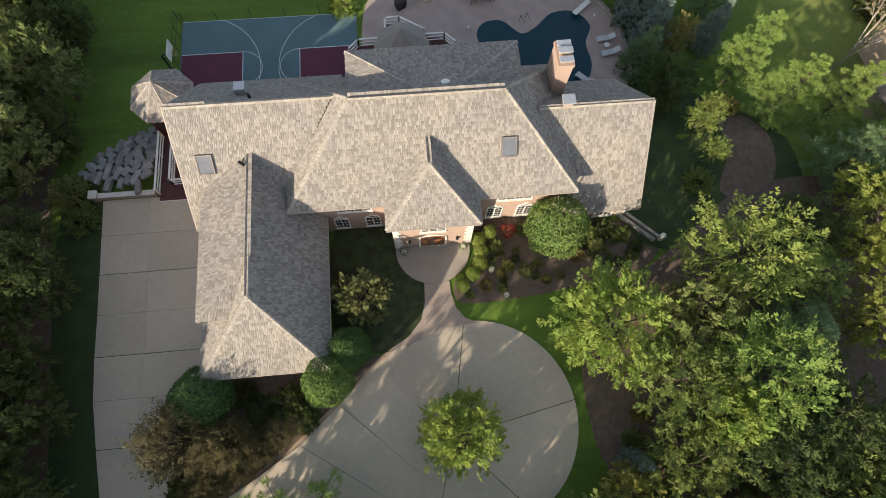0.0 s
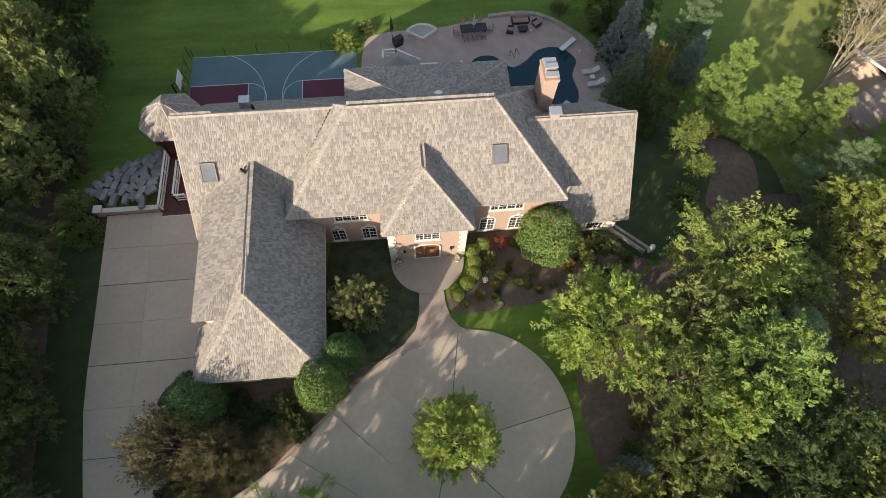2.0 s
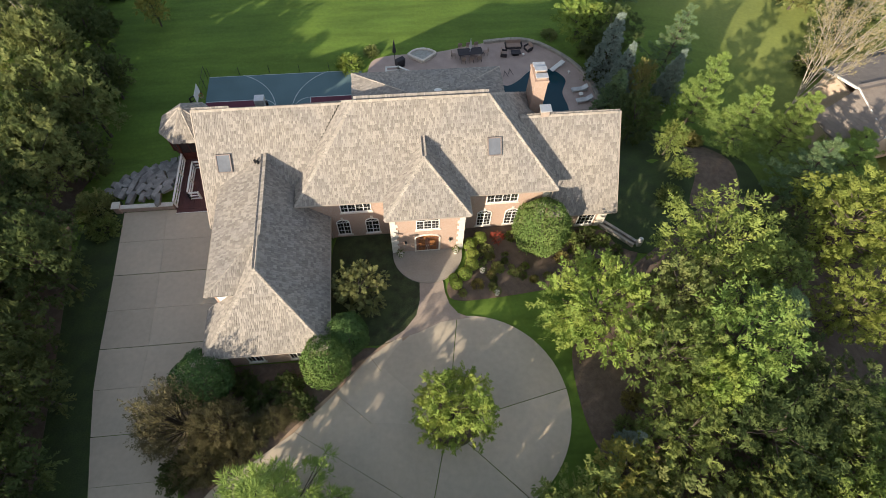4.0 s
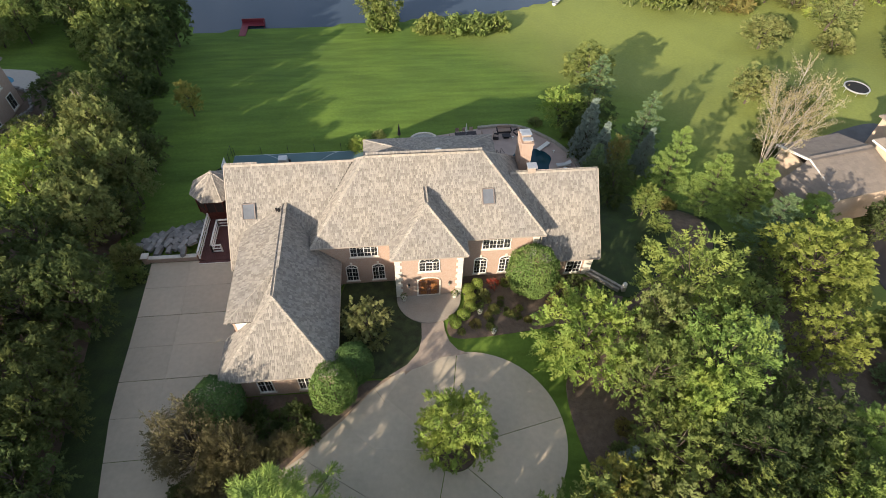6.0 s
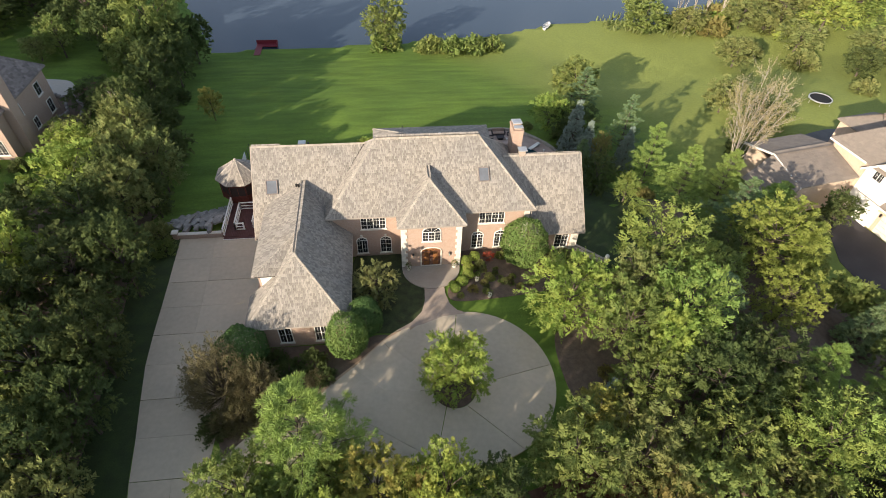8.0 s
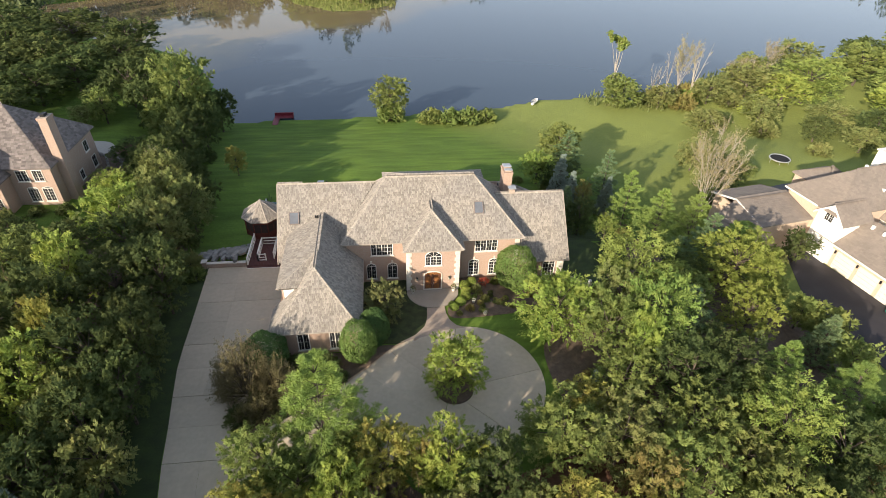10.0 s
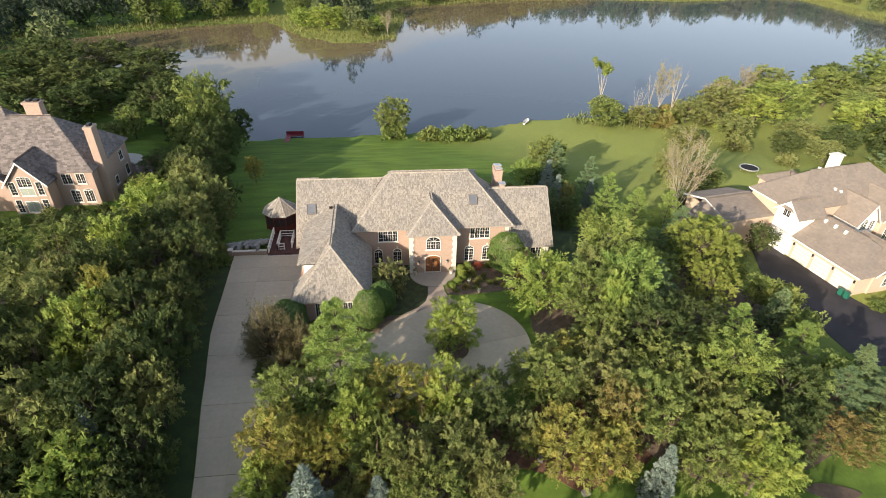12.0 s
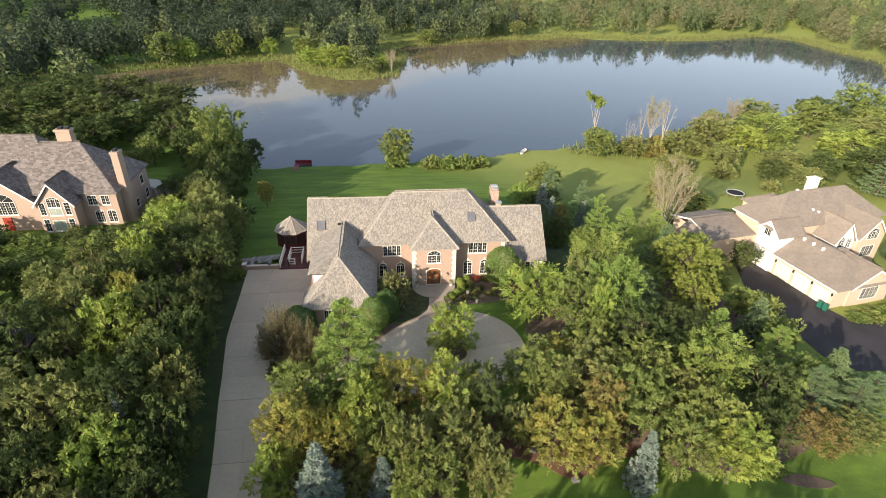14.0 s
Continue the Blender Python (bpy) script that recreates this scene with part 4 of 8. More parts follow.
chimney(13.4, 29.95, 14.5, 32.0, 2.5, 10.9, 3)
fl = thing("flue_box", "", "")
for key in list(fl.keys()):
    del fl[key]
fl.parent = house
part("flue_box_body", bbox(13.65, 27.4, 8.6, 14.35, 28.0, 9.85, 0.02), CAPBRICK, fl)
part("flue_cap", bbox(13.52, 27.28, 9.95, 14.48, 28.12, 10.08, 0.02), METAL, fl)
part("flue_neck", bbox(13.75, 27.5, 9.85, 14.25, 27.9, 9.95), DARKMETAL, fl)
part("flue_box_body", bbox(-10.2, 30.3, 9.0, -9.4, 31.0, 10.0, 0.02), METAL, house, "square metal roof vent box")
for x, y, z in ((-10.2, 25.4, 8.1), (5.1, 29.5, 10.5), (-8.9, 29.4, 10.5), (-9.95, 25.2, 8.2), (0.4, 29.6, 10.4), (-1.0, 31.5, 8.4)):
    bm = bmesh.new()
    tube(bm, (x, y, z - 0.3), (x, y, z + 0.25), 0.11, n=10)
    part("vent_pipe", bm, DARKMETAL if x < -8 else METAL, house)
bm = bmesh.new()
bmesh.ops.create_uvsphere(bm, u_segments=12, v_segments=8, radius=0.4, matrix=Matrix.Translation((5.0, 28.6, 11.6)) @ Matrix.Diagonal((1, 1, 0.5, 1)))
part("roof_vent_dome", bm, WHITE, house, "white domed roof vent")
# downpipes
for x, y, z in ((-6.7, 22.5, 6.1), (-5.1, 22.5, 3.5), (7.0, 22.5, 6.1), (14.45, 22.3, 6.1), (14.6, 22.0, 5.0)):
    bm = bmesh.new()
    tube(bm, (x, y, -0.1 if x < 14 else 3.6), (x, y, z), 0.05, n=6)
    part("downpipe", bm, GUTTER, house)

# ---- neighbouring houses ----


def hip_roof(parent, x0, y0, x1, y1, ze, zr, material, over=0.5, m=None, along="x", gable=(), cut=None):
    """Hip roof on a rectangle, ridge along x or y; ends named in gable (0 low end, 1 high end) are left upright."""
    M = m or Matrix.Identity(4)
    x0, y0, x1, y1 = x0 - over, y0 - over, x1 + over, y1 + over
    if along == "x":
        half, yc = (y1 - y0) / 2, (y0 + y1) / 2
        a = (x0 if 0 in gable else x0 + (cut or half), yc, zr)
        b = (x1 if 1 in gable else x1 - (cut or half), yc, zr)
        polys = [[(x0, y0, ze), (x1, y0, ze), b, a], [(x1, y1, ze), (x0, y1, ze), a, b]]
        if 0 not in gable:
            polys.append([(x0, y1, ze), (x0, y0, ze), a])
        if 1 not in gable:
            polys.append([(x1, y0, ze), (x1, y1, ze), b])
    else:
        half, xc = (x1 - x0) / 2, (x0 + x1) / 2
        a = (xc, y0 if 0 in gable else y0 + (cut or half), zr)
        b = (xc, y1 if 1 in gable else y1 - (cut or half), zr)
        polys = [[(x1, y0, ze), (x1, y1, ze), b, a], [(x0, y1, ze), (x0, y0, ze), a, b]]
        if 0 not in gable:
            polys.append([(x0, y0, ze), (x1, y0, ze), a])
        if 1 not in gable:
            polys.append([(x1, y1, ze), (x0, y1, ze), b])
    for poly in polys:
        pts = [M @ Vector(p) for p in poly]
        bm = bmesh.new()
        solid(bm, pts, 0.22)
        face = part("roof", bm, material, parent)
        shakes("shingles", [tuple(p) for p in pts], material, face, course=0.3, wide=(0.3, 0.7), proud=0.025)


def block_walls(parent, x0, y0, x1, y1, z0, z1, material, m=None, t=0.3):
    M = m or Matrix.Identity(4)
    for a in ((x0, y0, x1, y0 + t), (x0, y1 - t, x1, y1), (x0, y0 + t, x0 + t, y1 - t), (x1 - t, y0 + t, x1, y1 - t)):
        bm = bmesh.new()
        box(bm, a[0], a[1], z0, a[2], a[3], z1, M)
        part("wall", bm, material, parent)


def gable_front(parent, x0, x1, y, depth, z0, ze, zp, material, roofmat, m=None, trim=True):
    """A gabled bay whose face looks to -y: wall up to the peak, two roof slopes running back, white verge boards."""
    M = m or Matrix.Identity(4)
    xc = (x0 + x1) / 2
    bm = bmesh.new()
    prof = [(x0, z0), (x1, z0), (x1, ze), (xc, zp), (x0, ze)]
    a = [bm.verts.new(M @ Vector((x, y, z))) for x, z in prof]
    b = [bm.verts.new(M @ Vector((x, y + depth, z))) for x, z in prof]
    bm.faces.new(a)
    bm.faces.new(b[::-1])
    for i in range(5):
        bm.faces.new((a[i], b[i], b[(i + 1) % 5], a[(i + 1) % 5]))
    part("wall", bm, material, parent)
    sl = (zp - ze) / (xc - x0)
    for s, xe in ((-1, x0 - 0.4), (1, x1 + 0.4)):
        zl = ze - 0.4 * sl + 0.12
        poly = [(xc, y - 0.4, zp + 0.12), (xe, y - 0.4, zl), (xe, y + depth + 2, zl), (xc, y + depth + 2, zp + 0.12)]
        pts = [M @ Vector(p) for p in poly]
        bm = bmesh.new()
        solid(bm, pts, 0.16)
        face = part("roof", bm, roofmat, parent)
        shakes("shingles", [tuple(p) for p in pts], roofmat, face, course=0.3, wide=(0.3, 0.7), proud=0.025)
        if trim:
            bm = bmesh.new()
            solid(bm, [M @ Vector(p) for p in ((xc, y - 0.46, zp + 0.1), (xe, y - 0.46, zl - 0.02), (xe, y - 0.38, zl - 0.02), (xc, y - 0.38, zp + 0.1))], 0.34)
            part("verge_board", bm, WHITE, parent)


nl = thing("house", "large tan brick house with grey-brown hip roofs and white trim", "house")
hip_roof(nl, -69.5, 44.3, -49.2, 58.0, 6.2, 12.9, ROOF_L)
hip_roof(nl, -92.0, 46.6, -59.4, 60.5, 6.4, 13.6, ROOF_L, cut=5.5)
block_walls(nl, -66.5, 44.3, -49.2, 58.0, -0.8, 6.1, BRICK_B)
block_walls(nl, -92.0, 46.6, -62.5, 60.5, -0.8, 6.2, BRICK_B)
gable_front(nl, -60.8, -55.0, 41.6, 7.0, -0.6, 5.5, 9.0, BRICK_B, ROOF_L)
gable_front(nl, -72.3, -61.6, 43.0, 6.0, -0.6, 5.3, 9.9, BRICK_B, ROOF_L)
gable_front(nl, -84.0, -75.0, 44.0, 6.0, -0.6, 5.3, 9.4, BRICK_B, ROOF_L)
for x0, x1, z0, z1, y, c, r, a in ((-54.0, -52.4, 3.9, 5.7, 44.3, 2, 3, 0), (-51.8, -50.4, 3.9, 5.7, 44.3, 2, 3, 0), (-53.4, -51.9, 0.6, 3.0, 44.3, 2, 4, 0.3), (-51.4, -49.9, 0.6, 3.0, 44.3, 2, 4, 0.3), (-59.0, -56.9, 4.8, 6.6, 41.6, 3, 3, 0.4), (-59.0, -56.9, 3.3, 4.7, 41.6, 1, 1, 0), (-60.4, -59.4, 3.4, 5.7, 41.6, 1, 4, 0), (-56.5, -55.5, 3.4, 5.7, 41.6, 1, 4, 0), (-59.0, -56.9, 0.4, 2.4, 41.6, 1, 1, 0), (-60.4, -59.4, 0.4, 2.7, 41.6, 1, 3, 0), (-56.5, -55.5, 0.4, 2.7, 41.6, 1, 3, 0), (-68.8, -64.8, 3.0, 6.8, 43.0, 5, 5, 1.5)):
    window(x0, z0, x1, z1, y, nl, cols=c, rows=r, arch=a, glass=BLIND if (c, r) == (1, 1) else PANE)
part("front_door", bbox(-67.6, 42.9, -0.4, -66.2, 43.05, 2.5, 0.02), mat("red_door_paint", (0.36, 0.05, 0.035), rough=0.45), nl, "red front door")
RZ90 = Matrix.Translation((-49.2, 0, 0)) @ Matrix.Rotation(radians(90), 4, "Z")
for y0, y1, z0, z1 in ((48.6, 49.8, 3.4, 5.0), (54.4, 55.8, 3.4, 5.2), (50.8, 52.0, 0.4, 2.0), (55.4, 56.8, 0.2, 2.2)):
    window(y0, z0, y1, z1, 0.0, nl, cols=1, rows=2, m=RZ90)
nch = thing("chimney", "", "")
for key in list(nch.keys()):
    del nch[key]
nch.parent = nl
part("flue_shaft", bbox(-49.2, 46.2, -0.6, -48.0, 48.0, 12.2, 0.02), BRICK_B, nch)
part("corbel", bbox(-49.3, 46.1, 12.2, -47.9, 48.1, 12.6, 0.03), BRICK_B, nch)
part("chimney_pot", bbox(-48.9, 46.6, 12.6, -48.3, 47.6, 13.0, 0.03), DARKMETAL, nch)
nch2 = thing("chimney", "", "")
for key in list(nch2.keys()):
    del nch2[key]
nch2.parent = nl
part("flue_shaft", bbox(-59.6, 51.2, 9.0, -57.2, 52.6, 14.7, 0.02), BRICK_B, nch2)
part("corbel", bbox(-59.75, 51.05, 14.7, -57.05, 52.75, 15.1, 0.03), BRICK_B, nch2)
for x in (-59.2, -58.1):
    part("chimney_pot", bbox(x, 51.5, 15.1, x + 0.7, 52.3, 15.45, 0.03), DARKMETAL, nch2)

# neighbour's pool terrace
zt = 0.08
sheet("terrace", smooth_loop([(-61, 61.5), (-55, 60.2), (-51.0, 60.6), (-49.0, 62.6), (-50.5, 65.6), (-55.0, 66.6), (-60, 67.0), (-63, 65.5)]), mat("pale_pool_deck", (0.52, 0.48, 0.43), vary=0.1), "pale concrete pool terrace of the neighbouring house", "terrace", 0.07)
bm = bmesh.new()
prism(bm, smooth_loop([(-61.0, 62.8), (-57.5, 62.2), (-54.4, 61.8), (-52.4, 62.9), (-53.6, 64.4), (-57.0, 65.1), (-60.8, 65.5)]), -0.4, 0.12)
for v in bm.verts:
    v.co.z += ground_z(-56, 64)
tagged(part("swimming_pool", bm, POOLB), "bright blue free-form pool of the neighbour", "pool", kind="structure")
# red brick patio, made as a sheet of the red mulch
sheet("planting_bed", smooth_loop([(-48.4, 62.2), (-45.9, 61.0), (-43.2, 61.6), (-43.0, 64.4), (-45.4, 66.4), (-48.2, 66.0)]), REDMULCH, "red brick patio beside the neighbour's terrace", "planting bed", 0.06)
sheet("planting_bed", smooth_loop([(-48.6, 48.5), (-46.4, 49.5), (-44.8, 54), (-45.6, 60), (-49.5, 63.4), (-56, 63.6), (-58, 61), (-49, 59.5)]), MULCH, "dark mulched bed behind low stone walls", "planting bed", 0.06)
for loop in (((-47.4, 50.0), (-45.6, 54.0), (-46.2, 58.6), (-49.6, 62.2)), ((-48.6, 53.0), (-47.6, 56.5), (-49.4, 60.2), (-53.5, 62.0))):
    gw = thing("garden_wall", "low wall of grey field stones round a bed", "wall", (0, 0, 0), group="neighbour's garden walls")
    for (xa, ya), (xb, yb) in zip(loop, loop[1:]):
        many = int(math.hypot(xb - xa, yb - ya) / 0.62)
        for i in range(many):
            u = (i + 0.5) / many
            x, y = xa + (xb - xa) * u, ya + (yb - ya) * u
            st = part("stone", bbox(-0.29, -0.2, -0.3, 0.29, 0.2, 0.42 + 0.06 * (i % 3), 0.06), STONE, gw)
            st.matrix_basis = pose(x, y, ground_z(x, y), 0, 0, math.degrees(math.atan2(yb - ya, xb - xa)) + 7 * (i % 2) - 3)
sheet("neighbour_drive", [(-70, 6), (-47.5, 7.5), (-45.6, 14.5), (-50.5, 19.6), (-70, 20)], ASPHALT, "dark asphalt drive of the western neighbour", "driveway", 0.05)

# eastern neighbour, turned against the street
NR = Matrix.Translation((64.84, 15.02, 0)) @ Matrix.Rotation(radians(10.4), 4, "Z")
NRW = NR @ Matrix.Rotation(radians(-90), 4, "Z")
NZ = -4.3
CREAM = mat("cream_stucco", (0.56, 0.43, 0.33), vary=0.08, big=0.06, bump=0.1)
nr = thing("house", "low spreading cream stucco house with tan shingled roofs and white gables", "house")


def clad(poly, parent):
    """One shingled roof plane of the eastern house."""
    pts = [NR @ Vector(p) for p in poly]
    bm = bmesh.new()
    solid(bm, pts, 0.2)
    face = part("roof", bm, ROOF_R, parent)
    shakes("shingles", [tuple(p) for p in pts], ROOF_R, face, course=0.42, wide=(0.5, 1.1), proud=0.03)


# garage range
hip_roof(nr, 0.45, 0.45, 10.0, 15.3, -0.7, 2.6, ROOF_R, m=NR, along="y", over=0.45, cut=4.2)
block_walls(nr, 0.45, 0.45, 12.0, 15.3, NZ, -0.85, CREAM, m=NR)
gable_front(nr, 3.3, 11.7, 0.2, 5.0, NZ, -0.6, 2.0, CREAM, ROOF_R, m=NR)
window(5.6, -3.3, 9.2, -0.9, 0.2, nr, cols=4, rows=3, arch=0.3, m=NR, sill=False)
# main range
hip_roof(nr, 0.3, 13.9, 25.0, 22.4, 3.2, 7.6, ROOF_R, m=NR, along="x", over=0.5, cut=6.3)
block_walls(nr, 0.3, 13.9, 25.0, 22.4, NZ, 3.05, CREAM, m=NR)
# low west wing
clad([(-9.4, 16.7, 0.85), (0.1, 16.7, 0.85), (0.1, 22.5, 2.3), (-9.6, 22.5, 2.3)], nr)
clad([(-9.6, 22.5, 2.3), (0.1, 22.5, 2.3), (0.1, 27.4, 0.85), (-9.4, 27.4, 0.85)], nr)
block_walls(nr, -9.0, 17.1, 0.3, 27.0, NZ, 0.75, CREAM, m=NR)
clad([(-9.6, 22.5, 2.3), (-13.6, 22.0, -0.5), (-12.8, 15.9, -1.1), (-9.4, 16.7, 0.85)], nr)
block_walls(nr, -12.6, 16.6, -9.0, 22.0, NZ, -1.2, CREAM, m=NR)
for ya, za, yb, zb in ((16.6, 0.88, 22.5, 2.36), (27.5, 0.86, 22.5, 2.34)):
    bm = bmesh.new()
    solid(bm, [NR @ Vector(q) for q in ((-9.62, ya, za), (-9.44, ya, za), (-9.54, yb, zb), (-9.72, yb, zb))], 0.26)
    part("verge_board", bm, WHITE, nr)
# rear range behind the ridge
hip_roof(nr, 7.0, 21.0, 13.0, 27.6, 2.2, 4.5, ROOF_R, m=NR, along="x", over=0.4)
block_walls(nr, 7.0, 22.4, 13.0, 27.6, NZ, 2.1, CREAM, m=NR)
# white gable looking west over the garage
gable_front(nr, -16.5, -12.3, 0.05, 3.5, NZ, 2.6, 4.5, WHITE, ROOF_R, m=NRW)
window(-15.3, 1.7, -13.9, 3.2, 0.05, nr, cols=2, rows=2, m=NRW, sill=False)
# gables looking south
gable_front(nr, 10.0, 14.2, 9.8, 6.0, NZ, 1.7, 4.7, WHITE, ROOF_R, m=NR)
window(10.7, 0.2, 12.1, 2.2, 9.8, nr, cols=2, rows=3, arch=0.5, m=NR, sill=False)
window(12.5, 0.0, 13.7, 1.8, 9.8, nr, cols=2, rows=2, m=NR, sill=False)
gable_front(nr, 14.6, 20.2, 9.2, 7.0, NZ, 2.2, 5.2, CREAM, ROOF_R, m=NR)
window(16.2, 1.4, 18.6, 3.5, 9.2, nr, cols=3, rows=3, arch=0.6, m=NR, sill=False)
window(16.0, -2.0, 18.8, 0.2, 9.2, nr, cols=3, rows=2, m=NR, sill=False)
for i in range(4):
    bm = bmesh.new()
    ua = -14.9 + i * 3.62
    box(bm, ua, 0.36, NZ + 0.05, ua + 3.05, 0.44, -1.55, NRW)
    gd = part("garage_door", bm, mat("cream_garage_door", (0.74, 0.68, 0.57), rough=0.5, vary=0.05), nr)
    # shadow in the door joints, painted as thin raised tan strips
    for j in range(1, 4):
        bm = bmesh.new()
        box(bm, ua + 0.05, 0.345, NZ + 0.05 + j * 0.67 - 0.015, ua + 3.0, 0.36, NZ + 0.05 + j * 0.67 + 0.015, NRW)
        part("panel_joint", bm, mat("tan_shadow_line", (0.45, 0.38, 0.30)), gd)
for i in range(5):
    u = -15.2 + i * 3.62
    bm = bmesh.new()
    box(bm, u - 0.1, 0.26, -2.0, u + 0.1, 0.45, -1.55, NRW)
    part("wall_lamp", bm, DARKMETAL, nr, "small dark wall lamp beside a garage door")
# white eaves boards along the garage and the main range
for q in ((0.0, 0.0, 0.0, 15.75, -0.72), (-0.2, 16.8, -0.2, 22.9, 3.18)):
    bm = bmesh.new()
    solid(bm, [NR @ Vector(v) for v in ((q[0] - 0.1, q[1], q[4]), (q[0] + 0.04, q[1], q[4]), (q[2] + 0.04, q[3], q[4]), (q[2] - 0.1, q[3], q[4]))], 0.22)
    part("gutter", bm, WHITE, nr)
bm = bmesh.new()
box(bm, 12.5, 19.5, 3.0, 14.3, 20.7, 8.8, NR)
bevel(bm, 0.05)
ech = part("chimney", bm, WHITE, nr, "broad white chimney")
bm = bmesh.new()
box(bm, 12.35, 19.35, 8.8, 14.45, 20.85, 9.0, NR)
part("chimney_cap", bm, WHITE, ech)
for x, y, z in ((4.3, 7.4, 2.2), (4.3, 9.2, 2.2), (4.3, 11.0, 2.2), (9.6, 15.4, 5.0), (10.6, 15.0, 4.6), (8.2, 18.4, 7.6)):
    bm = bmesh.new()
    box(bm, x - 0.18, y - 0.18, z - 0.5, x + 0.18, y + 0.18, z + 0.3, NR)
    part("vent_pipe", bm, WHITE, nr)
for i, (x, y) in enumerate(((-0.75, 1.1), (-0.7, 0.2))):
    p = NR @ Vector((x, y, 0))
    wb = thing("wheelie_bin", "green plastic wheeled bin beside the garage", "bin", (p.x, p.y, ground_z(p.x, p.y) + 0.03), 15, group="bins at the neighbour's garage")
    bm = bmesh.new()
    prism(bm, [(-0.24, -0.3), (0.24, -0.3), (0.28, 0.32), (-0.28, 0.32)], 0.06, 1.0)
    part("body", bm, GREENBIN, wb)
    part("lid", bbox(-0.31, -0.36, 1.0, 0.31, 0.36, 1.07, 0.02), GREENBIN, wb)
    for sd in (-1, 1):
        bm = bmesh.new()
        tube(bm, (sd * 0.26, 0.3, 0.1), (sd * 0.31, 0.3, 0.1), 0.1, n=10)
        part("wheel", bm, DARKMETAL, wb)
sheet("terrace", smooth_loop([(59.0, 43.2), (61.2, 46.2), (67.0, 48.2), (73.0, 49.4), (75.5, 47.0), (72.4, 44.6), (66, 42.4), (61, 41.4)]), mat("grey_terrace_paving", (0.17, 0.165, 0.165), vary=0.2, scale=0.6, fine=7.0), "grey paved terrace behind the neighbouring house", "terrace", 0.06)

# trampoline on the eastern lawn
tr = thing("trampoline", "round black garden trampoline with a white rim", "trampoline", (75.5, 58.0, ground_z(75.5, 58.0)))
bm = bmesh.new()
bmesh.ops.create_circle(bm, cap_ends=True, segments=28, radius=1.75, matrix=Matrix.Translation((0, 0, 0.78)))
part("bed", bm, TRAMP, tr)
bm = bmesh.new()
for i in range(28):
    a0, a1 = 2 * math.pi * i / 28, 2 * math.pi * (i + 1) / 28
    tube(bm, (1.85 * math.cos(a0), 1.85 * math.sin(a0), 0.8), (1.85 * math.cos(a1), 1.85 * math.sin(a1), 0.8), 0.12, n=6)
part("rim", bm, METAL, tr)
for i in range(6):
    a = 2 * math.pi * i / 6
    bm = bmesh.new()
    tube(bm, (1.85 * math.cos(a), 1.85 * math.sin(a), 0.8), (1.85 * math.cos(a), 1.85 * math.sin(a), -0.05), 0.035)
    part("leg", bm, METAL, tr)

# ---- deck, gazebo and boulders west of the house ----
DZ = 0.16
deck = thing("deck", "red-brown timber deck beside the house with white step edges", "deck", kind="structure")
for i in range(26):
    xa = -19.85 + i * 0.2
    part("deck_board", bbox(xa, 26.95, DZ - 0.05, xa + 0.185, 37.2, DZ, 0.006), DECK, deck)
part("fascia", bbox(-19.9, 26.85, -0.35, -14.35, 26.95, DZ - 0.01), DECK, deck)
for k in (0, 1):
    part("deck_step", bbox(-19.8, 26.45 - 0.3 * k, -0.1, -14.5, 26.86 - 0.3 * k, 0.09 - 0.06 * k, 0.01), DECK, deck)
    part("step_edge", bbox(-19.8, 26.41 - 0.3 * k, 0.05 - 0.05 * k, -14.5, 26.46 - 0.3 * k, 0.12 - 0.05 * k, 0.006), WHITE, deck)
for x in (-19.7, -17.0, -14.6):
    for y in (29.5, 33.0, 36.8):
        part("deck_post", bbox(x - 0.08, y - 0.08, -3.6, x + 0.08, y + 0.08, DZ - 0.06), DECK, deck)


def railing(pts, z, h=1.0, posts=2.0, name="railing", label="white painted deck railing", group="deck railings"):
    """White rail: posts, top and middle rails along a plan line; each part is a mesh of its own."""
    r = thing(name, label, "railing", (pts[0][0], pts[0][1], z), group=group)
    o = Vector((pts[0][0], pts[0][1], z))
    for a, b in zip(pts, pts[1:]):
        a3, b3 = Vector((a[0], a[1], z)) - o, Vector((b[0], b[1], z)) - o
        d = (b3 - a3)
        k = max(1, round(d.length / posts))
        for i in range(k + 1):
            p = a3 + d * i / k
            part("post", bbox(p.x - 0.075, p.y - 0.075, 0, p.x + 0.075, p.y + 0.075, h + 0.1, 0.01), WHITE, r)
        for hz, w in ((h, 0.085), (h * 0.52, 0.05), (0.1, 0.05)):
            bm = bmesh.new()
            M = Matrix.Translation(a3 + Vector((0, 0, hz))) @ d.to_track_quat("X", "Z").to_matrix().to_4x4()
            box(bm, 0, -w, -0.035, d.length, w, 0.035, M)
            part("rail", bm, WHITE, r)
    return r


railing([(-19.75, 27.1), (-19.75, 32.6)], DZ)
railing([(-18.6, 31.6), (-18.6, 27.9), (-17.6, 27.9)], DZ)
railing([(-18.6, 31.6), (-16.6, 31.6), (-16.6, 28.2)], DZ)
railing([(-2.75, 40.0), (-1.9, 40.9), (0.7, 41.0), (0.75, 43.2), (2.1, 43.25), (4.4, 41.7)], 0.3, group="rear deck railings", label="white painted railing of the rear deck")
railing([(4.0, 41.1), (6.3, 41.1), (7.2, 40.1)], 0.3, group="rear deck railings", label="white painted railing of the rear deck")
bm = bmesh.new()
prism(bm, [(-2.9, 33.0), (7.3, 33.0), (7.3, 40.1), (6.4, 41.2), (4.5, 41.8), (2.1, 43.4), (0.6, 43.3), (0.6, 41.1), (-2.0, 41.0), (-2.9, 40.1)], 0.08, 0.28)
